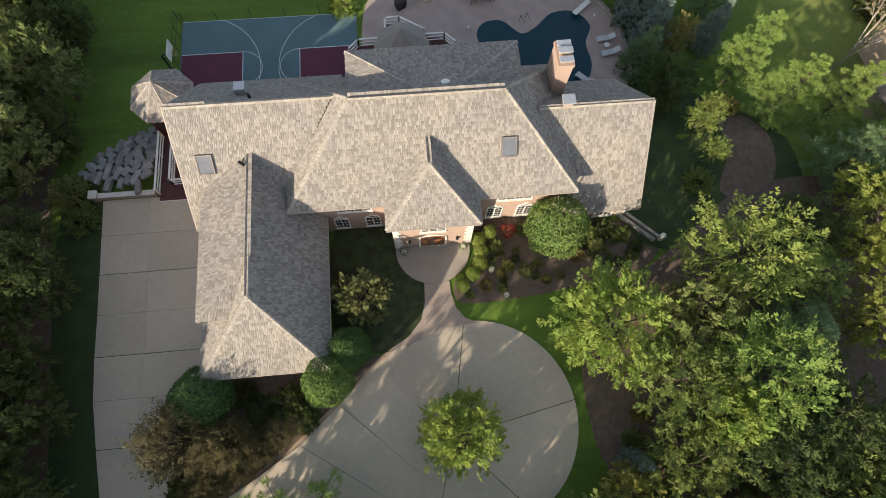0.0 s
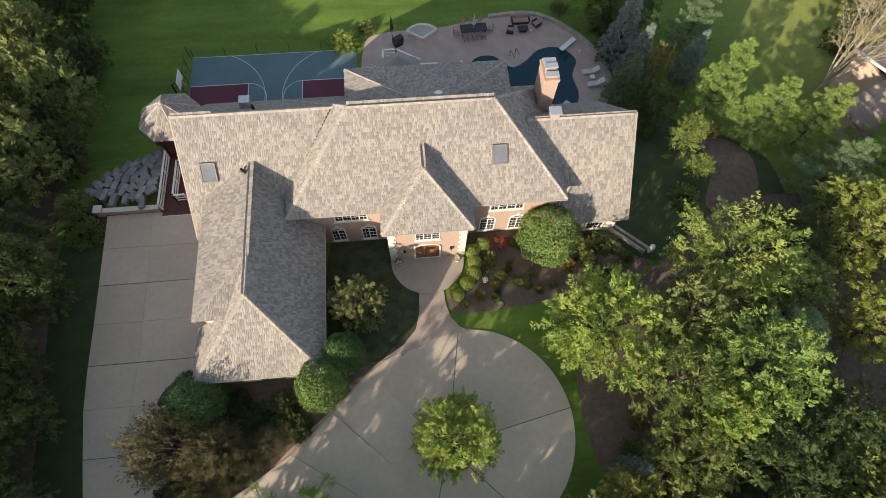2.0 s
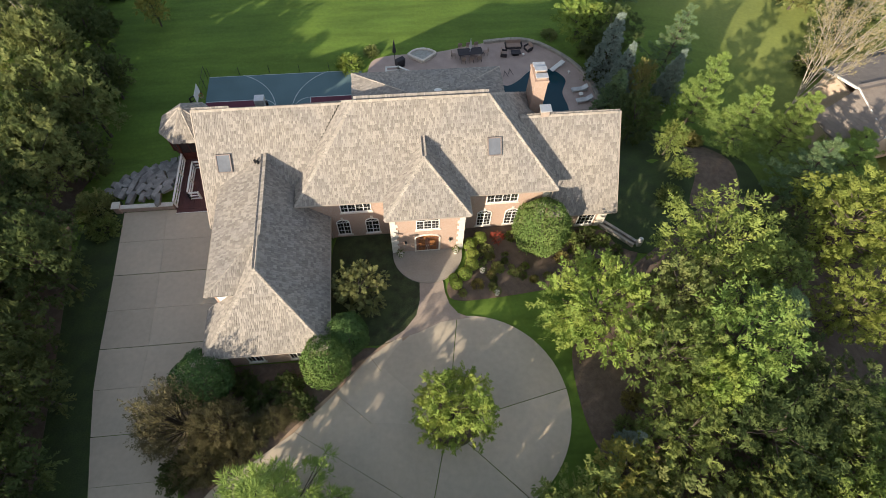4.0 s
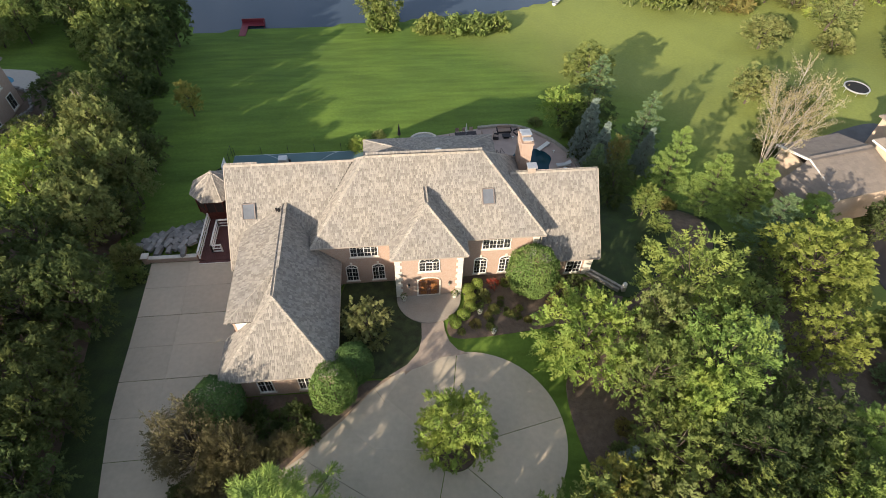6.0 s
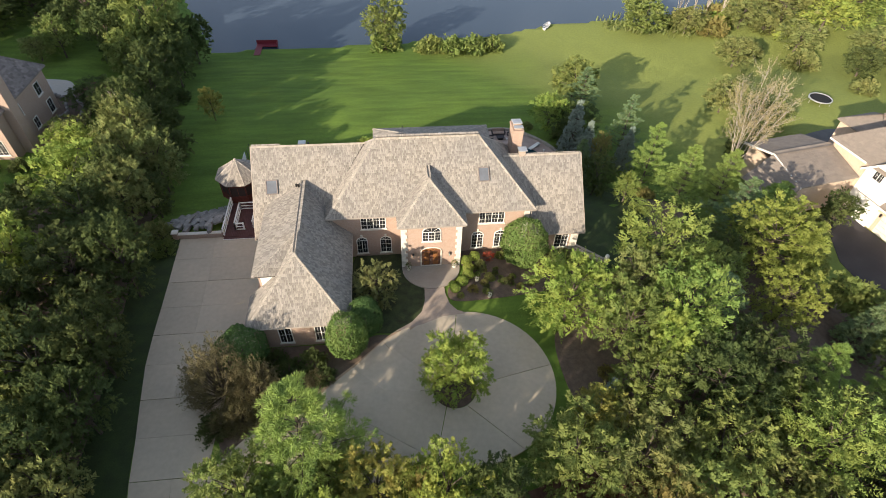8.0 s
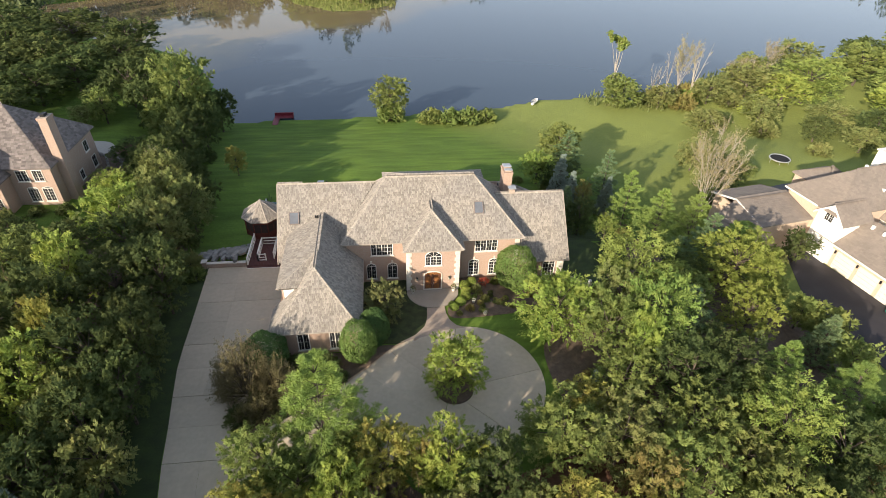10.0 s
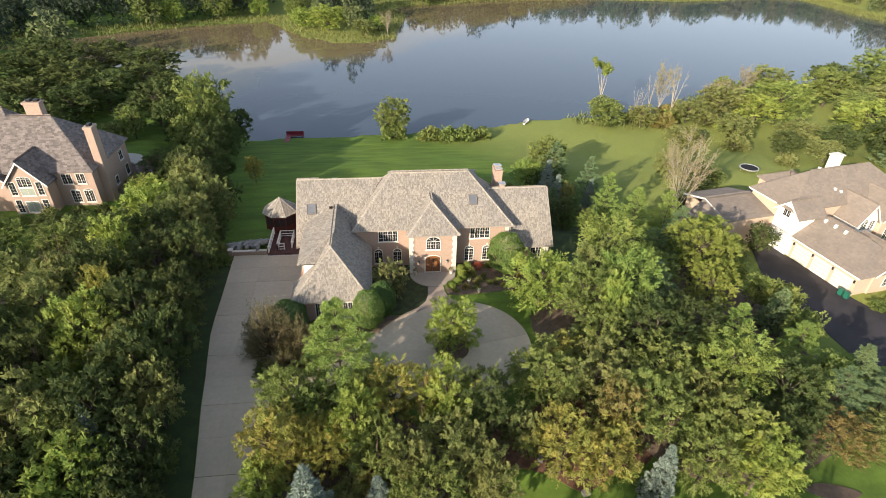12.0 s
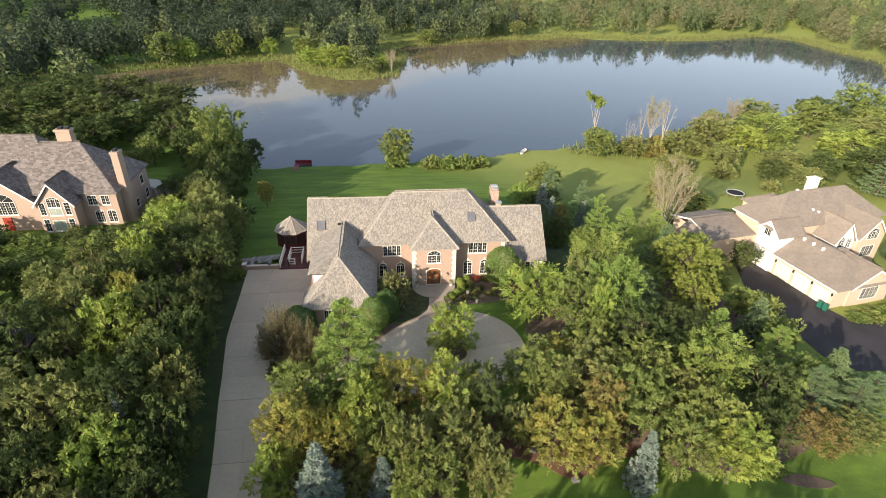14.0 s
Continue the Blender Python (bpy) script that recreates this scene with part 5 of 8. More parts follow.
tagged(part("deck", bm, DECK), "red-brown raised timber deck behind the house", "deck", kind="structure")
for x, y in ((0.8, 43.0), (2.0, 43.1), (7.0, 39.8), (-2.6, 39.8)):
    tagged(part("deck_post", bbox(x - 0.08, y - 0.08, -3.0, x + 0.08, y + 0.08, 0.1), WHITE), "white post under the rear deck", "post", kind="structure")

gz = thing("gazebo", "eight-sided gazebo with a weathered shake roof and dark red sides", "gazebo", (-18.75, 35.0, DZ))
R8 = [(2.8 * math.cos(radians(22.5 + 45 * i)), 2.8 * math.sin(radians(22.5 + 45 * i))) for i in range(8)]
for i in range(8):
    (xa, ya), (xb, yb) = R8[i], R8[(i + 1) % 8]
    bm = bmesh.new()
    poly = [(xa, ya, 2.85), (xb, yb, 2.85), (0.25 * xb / 2.8, 0.25 * yb / 2.8, 4.75), (0.25 * xa / 2.8, 0.25 * ya / 2.8, 4.75)]
    solid(bm, poly, 0.1)
    rf = part("roof_panel", bm, UNDER, gz)
    shakes("shake_covering", poly, SHAKE, rf)
    ridge_caps((xa, ya, 2.86), (0.25 * xa / 2.8, 0.25 * ya / 2.8, 4.76), rf, w=0.11)
    px, py = xa * 0.86, ya * 0.86
    part("post", bbox(px - 0.07, py - 0.07, 0, px + 0.07, py + 0.07, 2.9, 0.01), REDWALL, gz)
    bm = bmesh.new()
    a3, b3 = Vector((xa * 0.84, ya * 0.84, 0)), Vector((xb * 0.84, yb * 0.84, 0))
    M = Matrix.Translation(a3) @ (b3 - a3).to_track_quat("X", "Z").to_matrix().to_4x4()
    L8 = (b3 - a3).length
    box(bm, 0.05, -0.03, 0.05, L8 - 0.05, 0.03, 1.0, M)
    part("side_panel", bm, REDWALL, gz)
    bm = bmesh.new()
    box(bm, 0.05, -0.03, 2.3, L8 - 0.05, 0.03, 2.6, M)
    part("header_board", bm, REDWALL, gz)
    bm = bmesh.new()
    box(bm, L8 * 0.48, -0.025, 1.0, L8 * 0.52, 0.025, 2.3, M)
    part("mullion", bm, REDWALL, gz)
    bm = bmesh.new()
    box(bm, 0.05, -0.008, 1.0, L8 - 0.05, 0.008, 2.3, M)
    part("screen", bm, mat("dark_insect_screen", (0.04, 0.03, 0.028), rough=0.6), gz)
bm = bmesh.new()
tube(bm, (0, 0, 4.65), (0, 0, 5.0), 0.30, 0.12, 8)
part("cupola", bm, RIDGE, gz)

rw = thing("retaining_wall", "low brick retaining wall with a pale coping at the drive's end", "wall", kind="structure")
part("wall_body", bbox(-24.9, 26.95, -1.2, -19.95, 27.25, 0.62), BRICK_B, rw)
part("coping", bbox(-24.95, 26.88, 0.62, -19.95, 27.32, 0.74, 0.02), LIME, rw)
part("pillar", bbox(-25.3, 26.8, -1.2, -24.75, 27.4, 0.95, 0.02), BRICK_B, rw)
part("pillar_cap", bbox(-25.38, 26.72, 0.95, -24.67, 27.48, 1.06, 0.02), LIME, rw)

brng = random.Random(9)


def boulder(x, y, z, sx, sy, sz, rz, name, label, group):
    bm = bmesh.new()
    bmesh.ops.create_icosphere(bm, subdivisions=2, radius=1.0)
    off = Vector((brng.uniform(0, 90), brng.uniform(0, 90), 0))
    for v in bm.verts:
        k = 1 + 0.28 * noise.noise(v.co * 1.3 + off)
        v.co = Vector((max(-0.6, min(0.6, v.co.x)) * 1.25, max(-0.62, min(0.62, v.co.y)) * 1.25, max(-0.5, min(0.42, v.co.z)))) * k
    bmesh.ops.transform(bm, matrix=Matrix.Diagonal((sx, sy, sz, 1)), verts=bm.verts)
    ob = part(name, bm, STONE)
    ob.matrix_basis = pose(x, y, z, 0, 0, rz)
    return tagged(ob, label, "rock", group)


for i in range(11):
    rad = 1.3 + i * 0.58
    at_deg = 97.0 + brng.uniform(0, 5)
    while at_deg < 164:
        long = brng.uniform(0.8, 1.7) if i < 8 else brng.uniform(0.6, 1.1)
        t = radians(at_deg + math.degrees(long / rad) / 2)
        x, y = -20.0 + (rad + brng.uniform(-0.12, 0.12)) * math.cos(t) * 0.95, 27.5 + rad * math.sin(t) * 1.12
        boulder(x, y, ground_z(x, y) + 0.1 + 0.085 * (10 - i), brng.uniform(0.30, 0.40) + (0.14 if i > 8 else 0), long * 0.62, brng.uniform(0.34, 0.5), math.degrees(t) + brng.uniform(-9, 9), "boulder", "grey flat stone slab in the stepped rock bank", "rock bank beside the deck")
        at_deg += math.degrees(long / rad) + 1.5

# ---- court, patio and pool behind the house ----
cz = BACK_Z + 0.06
court = thing("sports_court", "blue-grey basketball half courts with maroon keys and white lines", "sports court", (0, 0, cz), kind="structure")
part("court_slab", bbox(-20.1, 35.2, -0.3, -2.3, 47.5, 0.0), COURTB, court)
for x0, x1 in ((-20.0, -13.9), (-8.2, -2.4)):
    part("key", bbox(x0, 39.6, 0.0, x1, 43.5, 0.006), COURTR, court, "maroon painted key")
    for y in (39.6, 43.5):
        part("court_line", bbox(x0, y - 0.04, 0.006, x1, y + 0.04, 0.011), LINE, court)
    xk = x1 if x0 < -10 else x0
    part("court_line", bbox(xk - 0.04, 39.64, 0.006, xk + 0.04, 43.46, 0.011), LINE, court)


def arc(cx, cy, r, a0, a1, parent, w=0.06, n=28):
    bm = bmesh.new()
    pr = None
    for i in range(n + 1):
        a = radians(a0 + (a1 - a0) * i / n)
        q = [bm.verts.new((cx + (r + s) * math.cos(a), cy + (r + s) * math.sin(a), 0.012)) for s in (-w / 2, w / 2)]
        if pr:
            bm.faces.new((pr[0], pr[1], q[1], q[0]))
        pr = q
    part("court_line", bm, LINE, parent)


arc(-13.9, 41.55, 1.95, -90, 90, court)
arc(-8.2, 41.55, 1.95, 90, 270, court)
arc(-18.6, 41.55, 6.5, -68, 68, court)
arc(-3.8, 41.55, 6.5, 112, 248, court)
for a in (((-20.1, 47.48), (-2.3, 47.52)),):
    part("court_line", bbox(a[0][0], a[0][1], 0.0, a[1][0], a[1][1], 0.012), LINE, court)
hp = thing("basketball_hoop", "basketball hoop with a white backboard on a dark post", "basketball hoop", (-20.7, 41.6, BACK_Z))
bm = bmesh.new()
tube(bm, (0, 0, -0.1), (0, 0, 2.6), 0.09)
tube(bm, (0, 0, 2.6), (1.0, 0, 3.2), 0.07)
tube(bm, (0, 0, 2.0), (1.0, 0, 2.9), 0.05)
part("post", bm, DARKMETAL, hp)
part("backboard", bbox(1.0, -0.9, 2.75, 1.06, 0.9, 3.85, 0.01), WHITE, hp)
bm = bmesh.new()
for i in range(14):
    a0, a1 = 2 * math.pi * i / 14, 2 * math.pi * (i + 1) / 14
    tube(bm, (1.36 + 0.23 * math.cos(a0), 0.23 * math.sin(a0), 3.05), (1.36 + 0.23 * math.cos(a1), 0.23 * math.sin(a1), 3.05), 0.02, n=5)
part("rim", bm, mat("orange_rim", (0.5, 0.12, 0.03)), hp, "orange ring")
bm = bmesh.new()
for zr, rr in ((2.9, 0.2), (2.75, 0.16), (2.6, 0.13)):
    for i in range(10):
        a0, a1 = 2 * math.pi * i / 10, 2 * math.pi * (i + 1) / 10
        tube(bm, (1.36 + rr * math.cos(a0), rr * math.sin(a0), zr), (1.36 + rr * math.cos(a1), rr * math.sin(a1), zr), 0.012, n=4)
tagged(part("net", bm, mat("pale_net", (0.6, 0.45, 0.4)), hp), kind="stuff")
cf = thing("court_fence", "thin dark wire fence along the court", "fence", (-20.3, 35.5, cz))
for i in range(8):
    bm = bmesh.new()
    tube(bm, (0, i * 1.7, -0.1), (0, i * 1.7, 1.8), 0.03, n=6)
    part("post", bm, DARKMETAL, cf)
for i in range(6):
    bm = bmesh.new()
    tube(bm, (0.2 + i * 3.5, 12.2, -0.1), (0.2 + i * 3.5, 12.2, 1.2), 0.03, n=6)
    part("post", bm, DARKMETAL, cf)
for z in (0.9, 1.75):
    bm = bmesh.new()
    tube(bm, (0, 0, z), (0, 11.9, z), 0.02, n=5)
    part("rail", bm, DARKMETAL, cf)

PATIO_PTS = smooth_loop([(-1.8, 40), (-1.5, 47.5), (0.4, 49.6), (7, 50.0), (13, 51.2), (18.5, 51.2), (22.4, 48.2), (24.6, 44.6), (25.2, 40.5), (24.6, 36.5), (22, 33.8), (12, 33.5), (0, 35)], 5)
sheet("patio", PATIO_PTS, PATIO, "brown aggregate pool patio behind the house", "patio", 0.08, 0.3, level=BACK_Z)
POOL_PTS = smooth_loop([(10.0, 43.6), (10.8, 45.2), (12.8, 45.4), (14.6, 43.7), (16.2, 44.3), (18.2, 46.0), (20.6, 46.0), (22.0, 44.2), (21.2, 42.0), (21.4, 39.4), (20.2, 37.2), (17, 36.4), (14.5, 38.4), (13.2, 41.0), (11, 41.6)], 5)
bm = bmesh.new()
prism(bm, POOL_PTS, -0.2, 0.1)
for v in bm.verts:
    v.co.z += BACK_Z
tagged(part("swimming_pool", bm, POOLW), "dark blue free-form swimming pool set in the patio", "pool", kind="structure")
# stone edge of the patio, block by block
edge = thing("stone_edging", "curved pale stone edging round the patio", "edging", kind="structure")
seg = [p for p in PATIO_PTS if p[0] > 12 and p[1] > 37]
for (ax, ay), (bx, by) in zip(seg, seg[1:]):
    if math.hypot(bx - ax, by - ay) < 3:
        d = Vector((bx - ax, by - ay, 0))
        bm = bmesh.new()
        M = Matrix.Translation((ax, ay, BACK_Z)) @ d.to_track_quat("X", "Z").to_matrix().to_4x4()
        box(bm, 0.02, -0.22, 0.0, d.length - 0.02, 0.22, 0.42, M)
        bevel(bm, 0.03)
        part("stone", bm, PAVE, edge)
PZ = BACK_Z + 0.08


def lounger(x, y, rz, first=None):
    if first:
        return copy_thing(first, pose(x, y, PZ, 0, 0, rz))
    lo = thing("sun_lounger", "pale sun lounger with a raised back beside the pool", "sun lounger", (x, y, PZ), rz, group="loungers at the pool")
    part("frame", bbox(-0.95, -0.33, 0.28, 0.95, 0.33, 0.34, 0.01), METAL, lo)
    part("mattress", bbox(-0.9, -0.31, 0.34, 0.35, 0.31, 0.42, 0.03), CANVAS, lo)
    bm = bmesh.new()
    box(bm, 0, -0.31, 0, 0.75, 0.31, 0.08, Matrix.Translation((0.33, 0, 0.36)) @ Matrix.Rotation(radians(-32), 4, "Y"))
    bevel(bm, 0.02)
    part("backrest", bm, CANVAS, lo)
    for sx in (-0.8, 0.7):
        for sy in (-0.28, 0.28):
            bm = bmesh.new()
            tube(bm, (sx, sy, 0), (sx, sy, 0.3), 0.025)
            part("leg", bm, METAL, lo)
    return lo


l1 = lounger(23.2, 42.2, 5)
lounger(23.4, 40.5, 8, l1)
lounger(20.2, 37.6, -45, l1)
board = thing("diving_board", "white diving board at the pool edge", "diving board", (21.6, 46.4, PZ), 220)
part("plank", bbox(-0.9, -0.28, 0.34, 1.5, 0.28, 0.42, 0.02), WHITE, board)
part("stand", bbox(-0.8, -0.24, 0.0, -0.2, 0.24, 0.34, 0.02), METAL, board)
rail_t = thing("pool_rail", "dark bent metal handrail at the pool", "handrail", (15.0, 45.4, PZ), 25)
for s in (-0.35, 0.35):
    bm = bmesh.new()
    tube(bm, (s, 0, 0), (s, 0, 0.85), 0.025)
    tube(bm, (s, 0, 0.85), (s, -0.9, 0.6), 0.025)
    part("bar", bm, DARKMETAL, rail_t)
side = thing("side_table", "small round white side table between loungers", "table", (23.2, 41.35, PZ))
bm = bmesh.new()
tube(bm, (0, 0, 0.4), (0, 0, 0.44), 0.28, n=16)
part("top", bm, WHITE, side)
bm = bmesh.new()
tube(bm, (0, 0, 0), (0, 0, 0.4), 0.04)
part("leg", bm, WHITE, side)
for x, y in ((9.2, 44.6), (17.6, 48.6), (22.6, 45.2)):
    pl = thing("path_light", "small white patio light", "light", (x, y, PZ), group="patio lights")
    bm = bmesh.new()
    tube(bm, (0, 0, 0), (0, 0, 0.3), 0.05)
    part("stem", bm, WHITE, pl)
    bm = bmesh.new()
    tube(bm, (0, 0, 0.3), (0, 0, 0.38), 0.16, 0.08, 10)
    part("cap", bm, WHITE, pl)


def dining_table(x, y):
    t = thing("dining_table", "long dark outdoor dining table on the patio", "table", (x, y, PZ), 4)
    part("tabletop", bbox(-1.5, -0.6, 0.7, 1.5, 0.6, 0.75, 0.01), FABRIC, t)
    for sx in (-1.3, 1.3):
        for sy in (-0.5, 0.5):
            part("leg", bbox(sx - 0.04, sy - 0.04, 0, sx + 0.04, sy + 0.04, 0.7), DARKMETAL, t)
    um = thing("parasol", "closed grey parasol standing through the table", "parasol", (x, y, PZ), group="closed parasols")
    bm = bmesh.new()
    tube(bm, (0, 0, 0), (0, 0, 2.6), 0.03)
    part("pole", bm, METAL, um)
    bm = bmesh.new()
    tube(bm, (0, 0, 1.3), (0, 0, 2.5), 0.2, 0.04, 10)
    part("canopy", bm, CANVAS, um)
    first = None
    for i, (cx, cy, rz) in enumerate([(-1.0, -1.0, 0), (0, -1.0, 0), (1.0, -1.0, 0), (-1.0, 1.0, 180), (0, 1.0, 180), (1.0, 1.0, 180), (-2.0, 0, -90), (2.0, 0, 90)]):
        m = pose(x, y, PZ, 0, 0, 4) @ pose(cx, cy, 0, 0, 0, rz)
        if first is None:
            first = thing("dining_chair", "dark metal patio chair with a tan cushion", "chair", group="chairs round the patio table")
            first.matrix_basis = m
            part("seat", bbox(-0.25, -0.25, 0.42, 0.25, 0.25, 0.5, 0.02), CUSHION, first)
            part("backrest", bbox(-0.25, -0.3, 0.5, 0.25, -0.24, 1.0, 0.02), CUSHION, first)
            for sx in (-0.22, 0.22):
                for sy in (-0.24, 0.22):
                    part("leg", bbox(sx - 0.02, sy - 0.02, 0, sx + 0.02, sy + 0.02, 0.43), DARKMETAL, first)
        else:
            copy_thing(first, m)


dining_table(11.0, 49.0)


def armchair(x, y, rz, w=0.85, name="patio_armchair", label="brown wicker armchair with tan cushions", cat="armchair"):
    c = thing(name, label, cat, (x, y, PZ), rz, group="patio lounge seats")
    part("base", bbox(-w / 2, -0.4, 0.05, w / 2, 0.4, 0.32, 0.03), FABRIC, c)
    part("seat_cushion", bbox(-w / 2 + 0.1, -0.3, 0.32, w / 2 - 0.1, 0.38, 0.46, 0.04), CUSHION, c)
    part("backrest", bbox(-w / 2, -0.42, 0.32, w / 2, -0.28, 0.9, 0.04), CUSHION, c)
    for s in (-1, 1):
        part("arm", bbox(s * w / 2 - 0.06, -0.4, 0.32, s * w / 2 + 0.06, 0.38, 0.6, 0.03), FABRIC, c)


armchair(16.6, 50.2, 180, 2.0, "patio_sofa", "brown wicker patio sofa with tan cushions", "sofa")
armchair(15.2, 48.8, -100)
armchair(18.4, 49.6, 120)
tb = thing("coffee_table", "low dark square patio table", "table", (16.7, 48.9, PZ))
part("top", bbox(-0.6, -0.4, 0.36, 0.6, 0.4, 0.42, 0.02), FABRIC, tb)
part("base", bbox(-0.4, -0.25, 0, 0.4, 0.25, 0.36), DARKMETAL, tb)
fp = thing("fan_planter", "fan-shaped raised bed edged in pale stone on the patio", "planter", (5.2, 48.2, PZ), 0)
FAN = [(0.0, 0.0)] + [(2.1 * math.cos(radians(q)), 2.1 * math.sin(radians(q))) for q in range(38, 147, 12)]
bm = bmesh.new()
prism(bm, FAN, 0.0, 0.28)
part("gravel_fill", bm, mat("pale_gravel", (0.42, 0.42, 0.38), vary=0.25, scale=4.0, fine=16.0, bump=0.6), fp)
for (xa, ya), (xb, yb) in zip(FAN, FAN[1:] + FAN[:1]):
    d = Vector((xb - xa, yb - ya, 0))
    many = max(1, round(d.length / 0.55))
    for i in range(many):
        bm = bmesh.new()
        M = Matrix.Translation(Vector((xa, ya, 0)) + d * (i / many)) @ d.to_track_quat("X", "Z").to_matrix().to_4x4()
        box(bm, 0.015, -0.14, 0.0, d.length / many - 0.015, 0.14, 0.45, M)
        bevel(bm, 0.03)
        part("edge_stone", bm, LIME, fp)
gr = thing("barbecue", "dark covered barbecue on the patio", "barbecue", (2.4, 47.8, PZ), 30)
part("cover", bbox(-0.6, -0.35, 0.3, 0.6, 0.35, 1.15, 0.1), FABRIC, gr)
part("cart", bbox(-0.5, -0.3, 0.0, 0.5, 0.3, 0.3, 0.02), DARKMETAL, gr)
pz2 = thing("parasol", "closed dark parasol beside the grill", "parasol", (1.8, 49.0, PZ), group="closed parasols")
bm = bmesh.new()
tube(bm, (0, 0, 0), (0, 0, 2.9), 0.035)
part("pole", bm, DARKMETAL, pz2)
bm = bmesh.new()
tube(bm, (0, 0, 1.2), (0, 0, 2.8), 0.24, 0.05, 10)
part("canopy", bm, FABRIC, pz2)

# ---- by the lake, and small things at the front ----
dk = thing("jetty", "small red painted jetty at the lake shore", "jetty", (-25.0, 91.0, WATER_Z))
part("deck_plank", bbox(-1.7, -2.2, 0.35, -0.4, 3.2, 0.5, 0.02), REDPAINT, dk)
part("deck_plank", bbox(-0.4, 1.8, 0.35, 2.6, 3.2, 0.5, 0.02), REDPAINT, dk)
part("side_board", bbox(-1.75, 3.2, 0.3, 2.65, 3.3, 1.2, 0.02), REDPAINT, dk)
part("side_board", bbox(2.55, 1.8, 0.3, 2.65, 3.2, 1.2, 0.02), REDPAINT, dk)
for x, y in ((-1.6, 3.1), (2.5, 3.1), (-1.6, -2.0), (2.5, 1.9), (-0.5, -2.0)):
    bm = bmesh.new()
    tube(bm, (x, y, -1.4), (x, y, 0.5), 0.07)
    part("pile", bm, REDPAINT, dk)
bt = thing("rowing_boat", "small pale rowing boat drawn up on the shore", "boat", (37.3, 100.4, ground_z(37.3, 100.4)), 60)
bm = bmesh.new()
ringb = []
for i in range(9):
    t = i / 8
    w = 0.75 * math.sin(math.pi * (0.12 + 0.83 * t)) ** 0.6
    ringb.append([bm.verts.new((-2 + 4 * t, s * w * q, z)) for s, q, z in ((-1, 1, 0.55), (-1, 0.6, 0.05), (1, 0.6, 0.05), (1, 1, 0.55))])
for p, q in zip(ringb, ringb[1:]):
    for k in range(3):
        bm.faces.new((p[k], p[k + 1], q[k + 1], q[k]))
bm.faces.new(ringb[0])
bm.faces.new(ringb[-1][::-1])
part("hull", bm, CANVAS, bt)
for x in (-0.8, 0.6):
    part("thwart", bbox(x - 0.12, -0.62, 0.38, x + 0.12, 0.62, 0.42), CANVAS, bt)
ps = thing("stone_pier", "white capped brick post ending the garden wall", "post", (23.1, 19.5, 0.0))
part("shaft", bbox(-0.2, -0.2, -0.1, 0.2, 0.2, 0.75, 0.02), LIME, ps)
bm = bmesh.new()
bmesh.ops.create_uvsphere(bm, u_segments=12, v_segments=8, radius=0.24, matrix=Matrix.Translation((0, 0, 0.98)))
part("ball_finial", bm, WHITE, ps)
gw = thing("garden_wall", "low weathered brick garden wall running from the house corner", "wall", kind="structure")
d = Vector((22.9 - 20.2, 19.7 - 22.3, 0))
for i in range(2):
    bm = bmesh.new()
    M = Matrix.Translation((20.2 - 0.35 * i, 22.3 - 0.35 * i, 0)) @ d.to_track_quat("X", "Z").to_matrix().to_4x4()
    box(bm, 0, -0.12, -0.3, d.length, 0.12, 0.45, M)
    part("wall_run", bm, PAVE, gw)
boulder(14.6, -12.6, ground_z(14.6, -12.6) + 0.25, 0.5, 0.35, 0.4, 10, "boulder", "pale stone at the edge of the front bed", "stones of the front bed")
boulder(11.2, -9.0, ground_z(11.2, -9.0) + 0.25, 0.45, 0.35, 0.4, 60, "boulder", "grey stone in the front bed", "stones of the front bed")
for x, y in ((9.2, 15.6), (1.0, 20.0), (6.0, 20.0), (8.2, 17.9)):
    pot = thing("planter", "round clay planter with a small bush", "planter", (x, y, 0.17 if y > 19.9 else 0.05), group="planters at the entrance")
    bm = bmesh.new()
    tube(bm, (0, 0, 0), (0, 0, 0.42), 0.18, 0.26, 12)
    part("pot", bm, LIME, pot)
    prng = np.random.default_rng(int(x * 10))
    pp = unit(prng.normal(size=(160, 3))) * 0.33 + [0, 0, 0.68]
    fm = mesh_ob("foliage", np.concatenate([pp, pp + prng.normal(0, 0.06, pp.shape), pp + prng.normal(0, 0.06, pp.shape)]), [(i, i + 160, i + 320) for i in range(160)], leaf_mat("planter_leaves", (0.09, 0.14, 0.035), (0.13, 0.17, 0.04)), pot)

# ---- trees and shrubs ----
L_GREEN = leaf_mat("leaves_green", (0.195, 0.252, 0.080), (0.262, 0.300, 0.092))
L_FRESH = leaf_mat("leaves_fresh_green", (0.222, 0.306, 0.085), (0.285, 0.340, 0.090))
L_YELLOW = leaf_mat("leaves_yellow_green", (0.265, 0.355, 0.088), (0.350, 0.395, 0.098))
L_DARK = leaf_mat("leaves_dark", (0.098, 0.130, 0.052), (0.136, 0.165, 0.057))
L_AUTUMN = leaf_mat("leaves_turning", (0.370, 0.345, 0.095), (0.275, 0.315, 0.088))
L_RUST = leaf_mat("leaves_rust", (0.300, 0.245, 0.092), (0.255, 0.242, 0.088))
L_BROWN = leaf_mat("leaves_bronze", (0.205, 0.188, 0.098), (0.245, 0.215, 0.118))
L_BLUE = leaf_mat("needles_blue", (0.270, 0.325, 0.275), (0.215, 0.275, 0.230), through=0.15)
L_PINE = leaf_mat("needles_pine", (0.285, 0.385, 0.100), (0.230, 0.330, 0.098), through=0.25)
L_CON = leaf_mat("needles_dark", (0.165, 0.245, 0.125), (0.210, 0.285, 0.128), through=0.2)
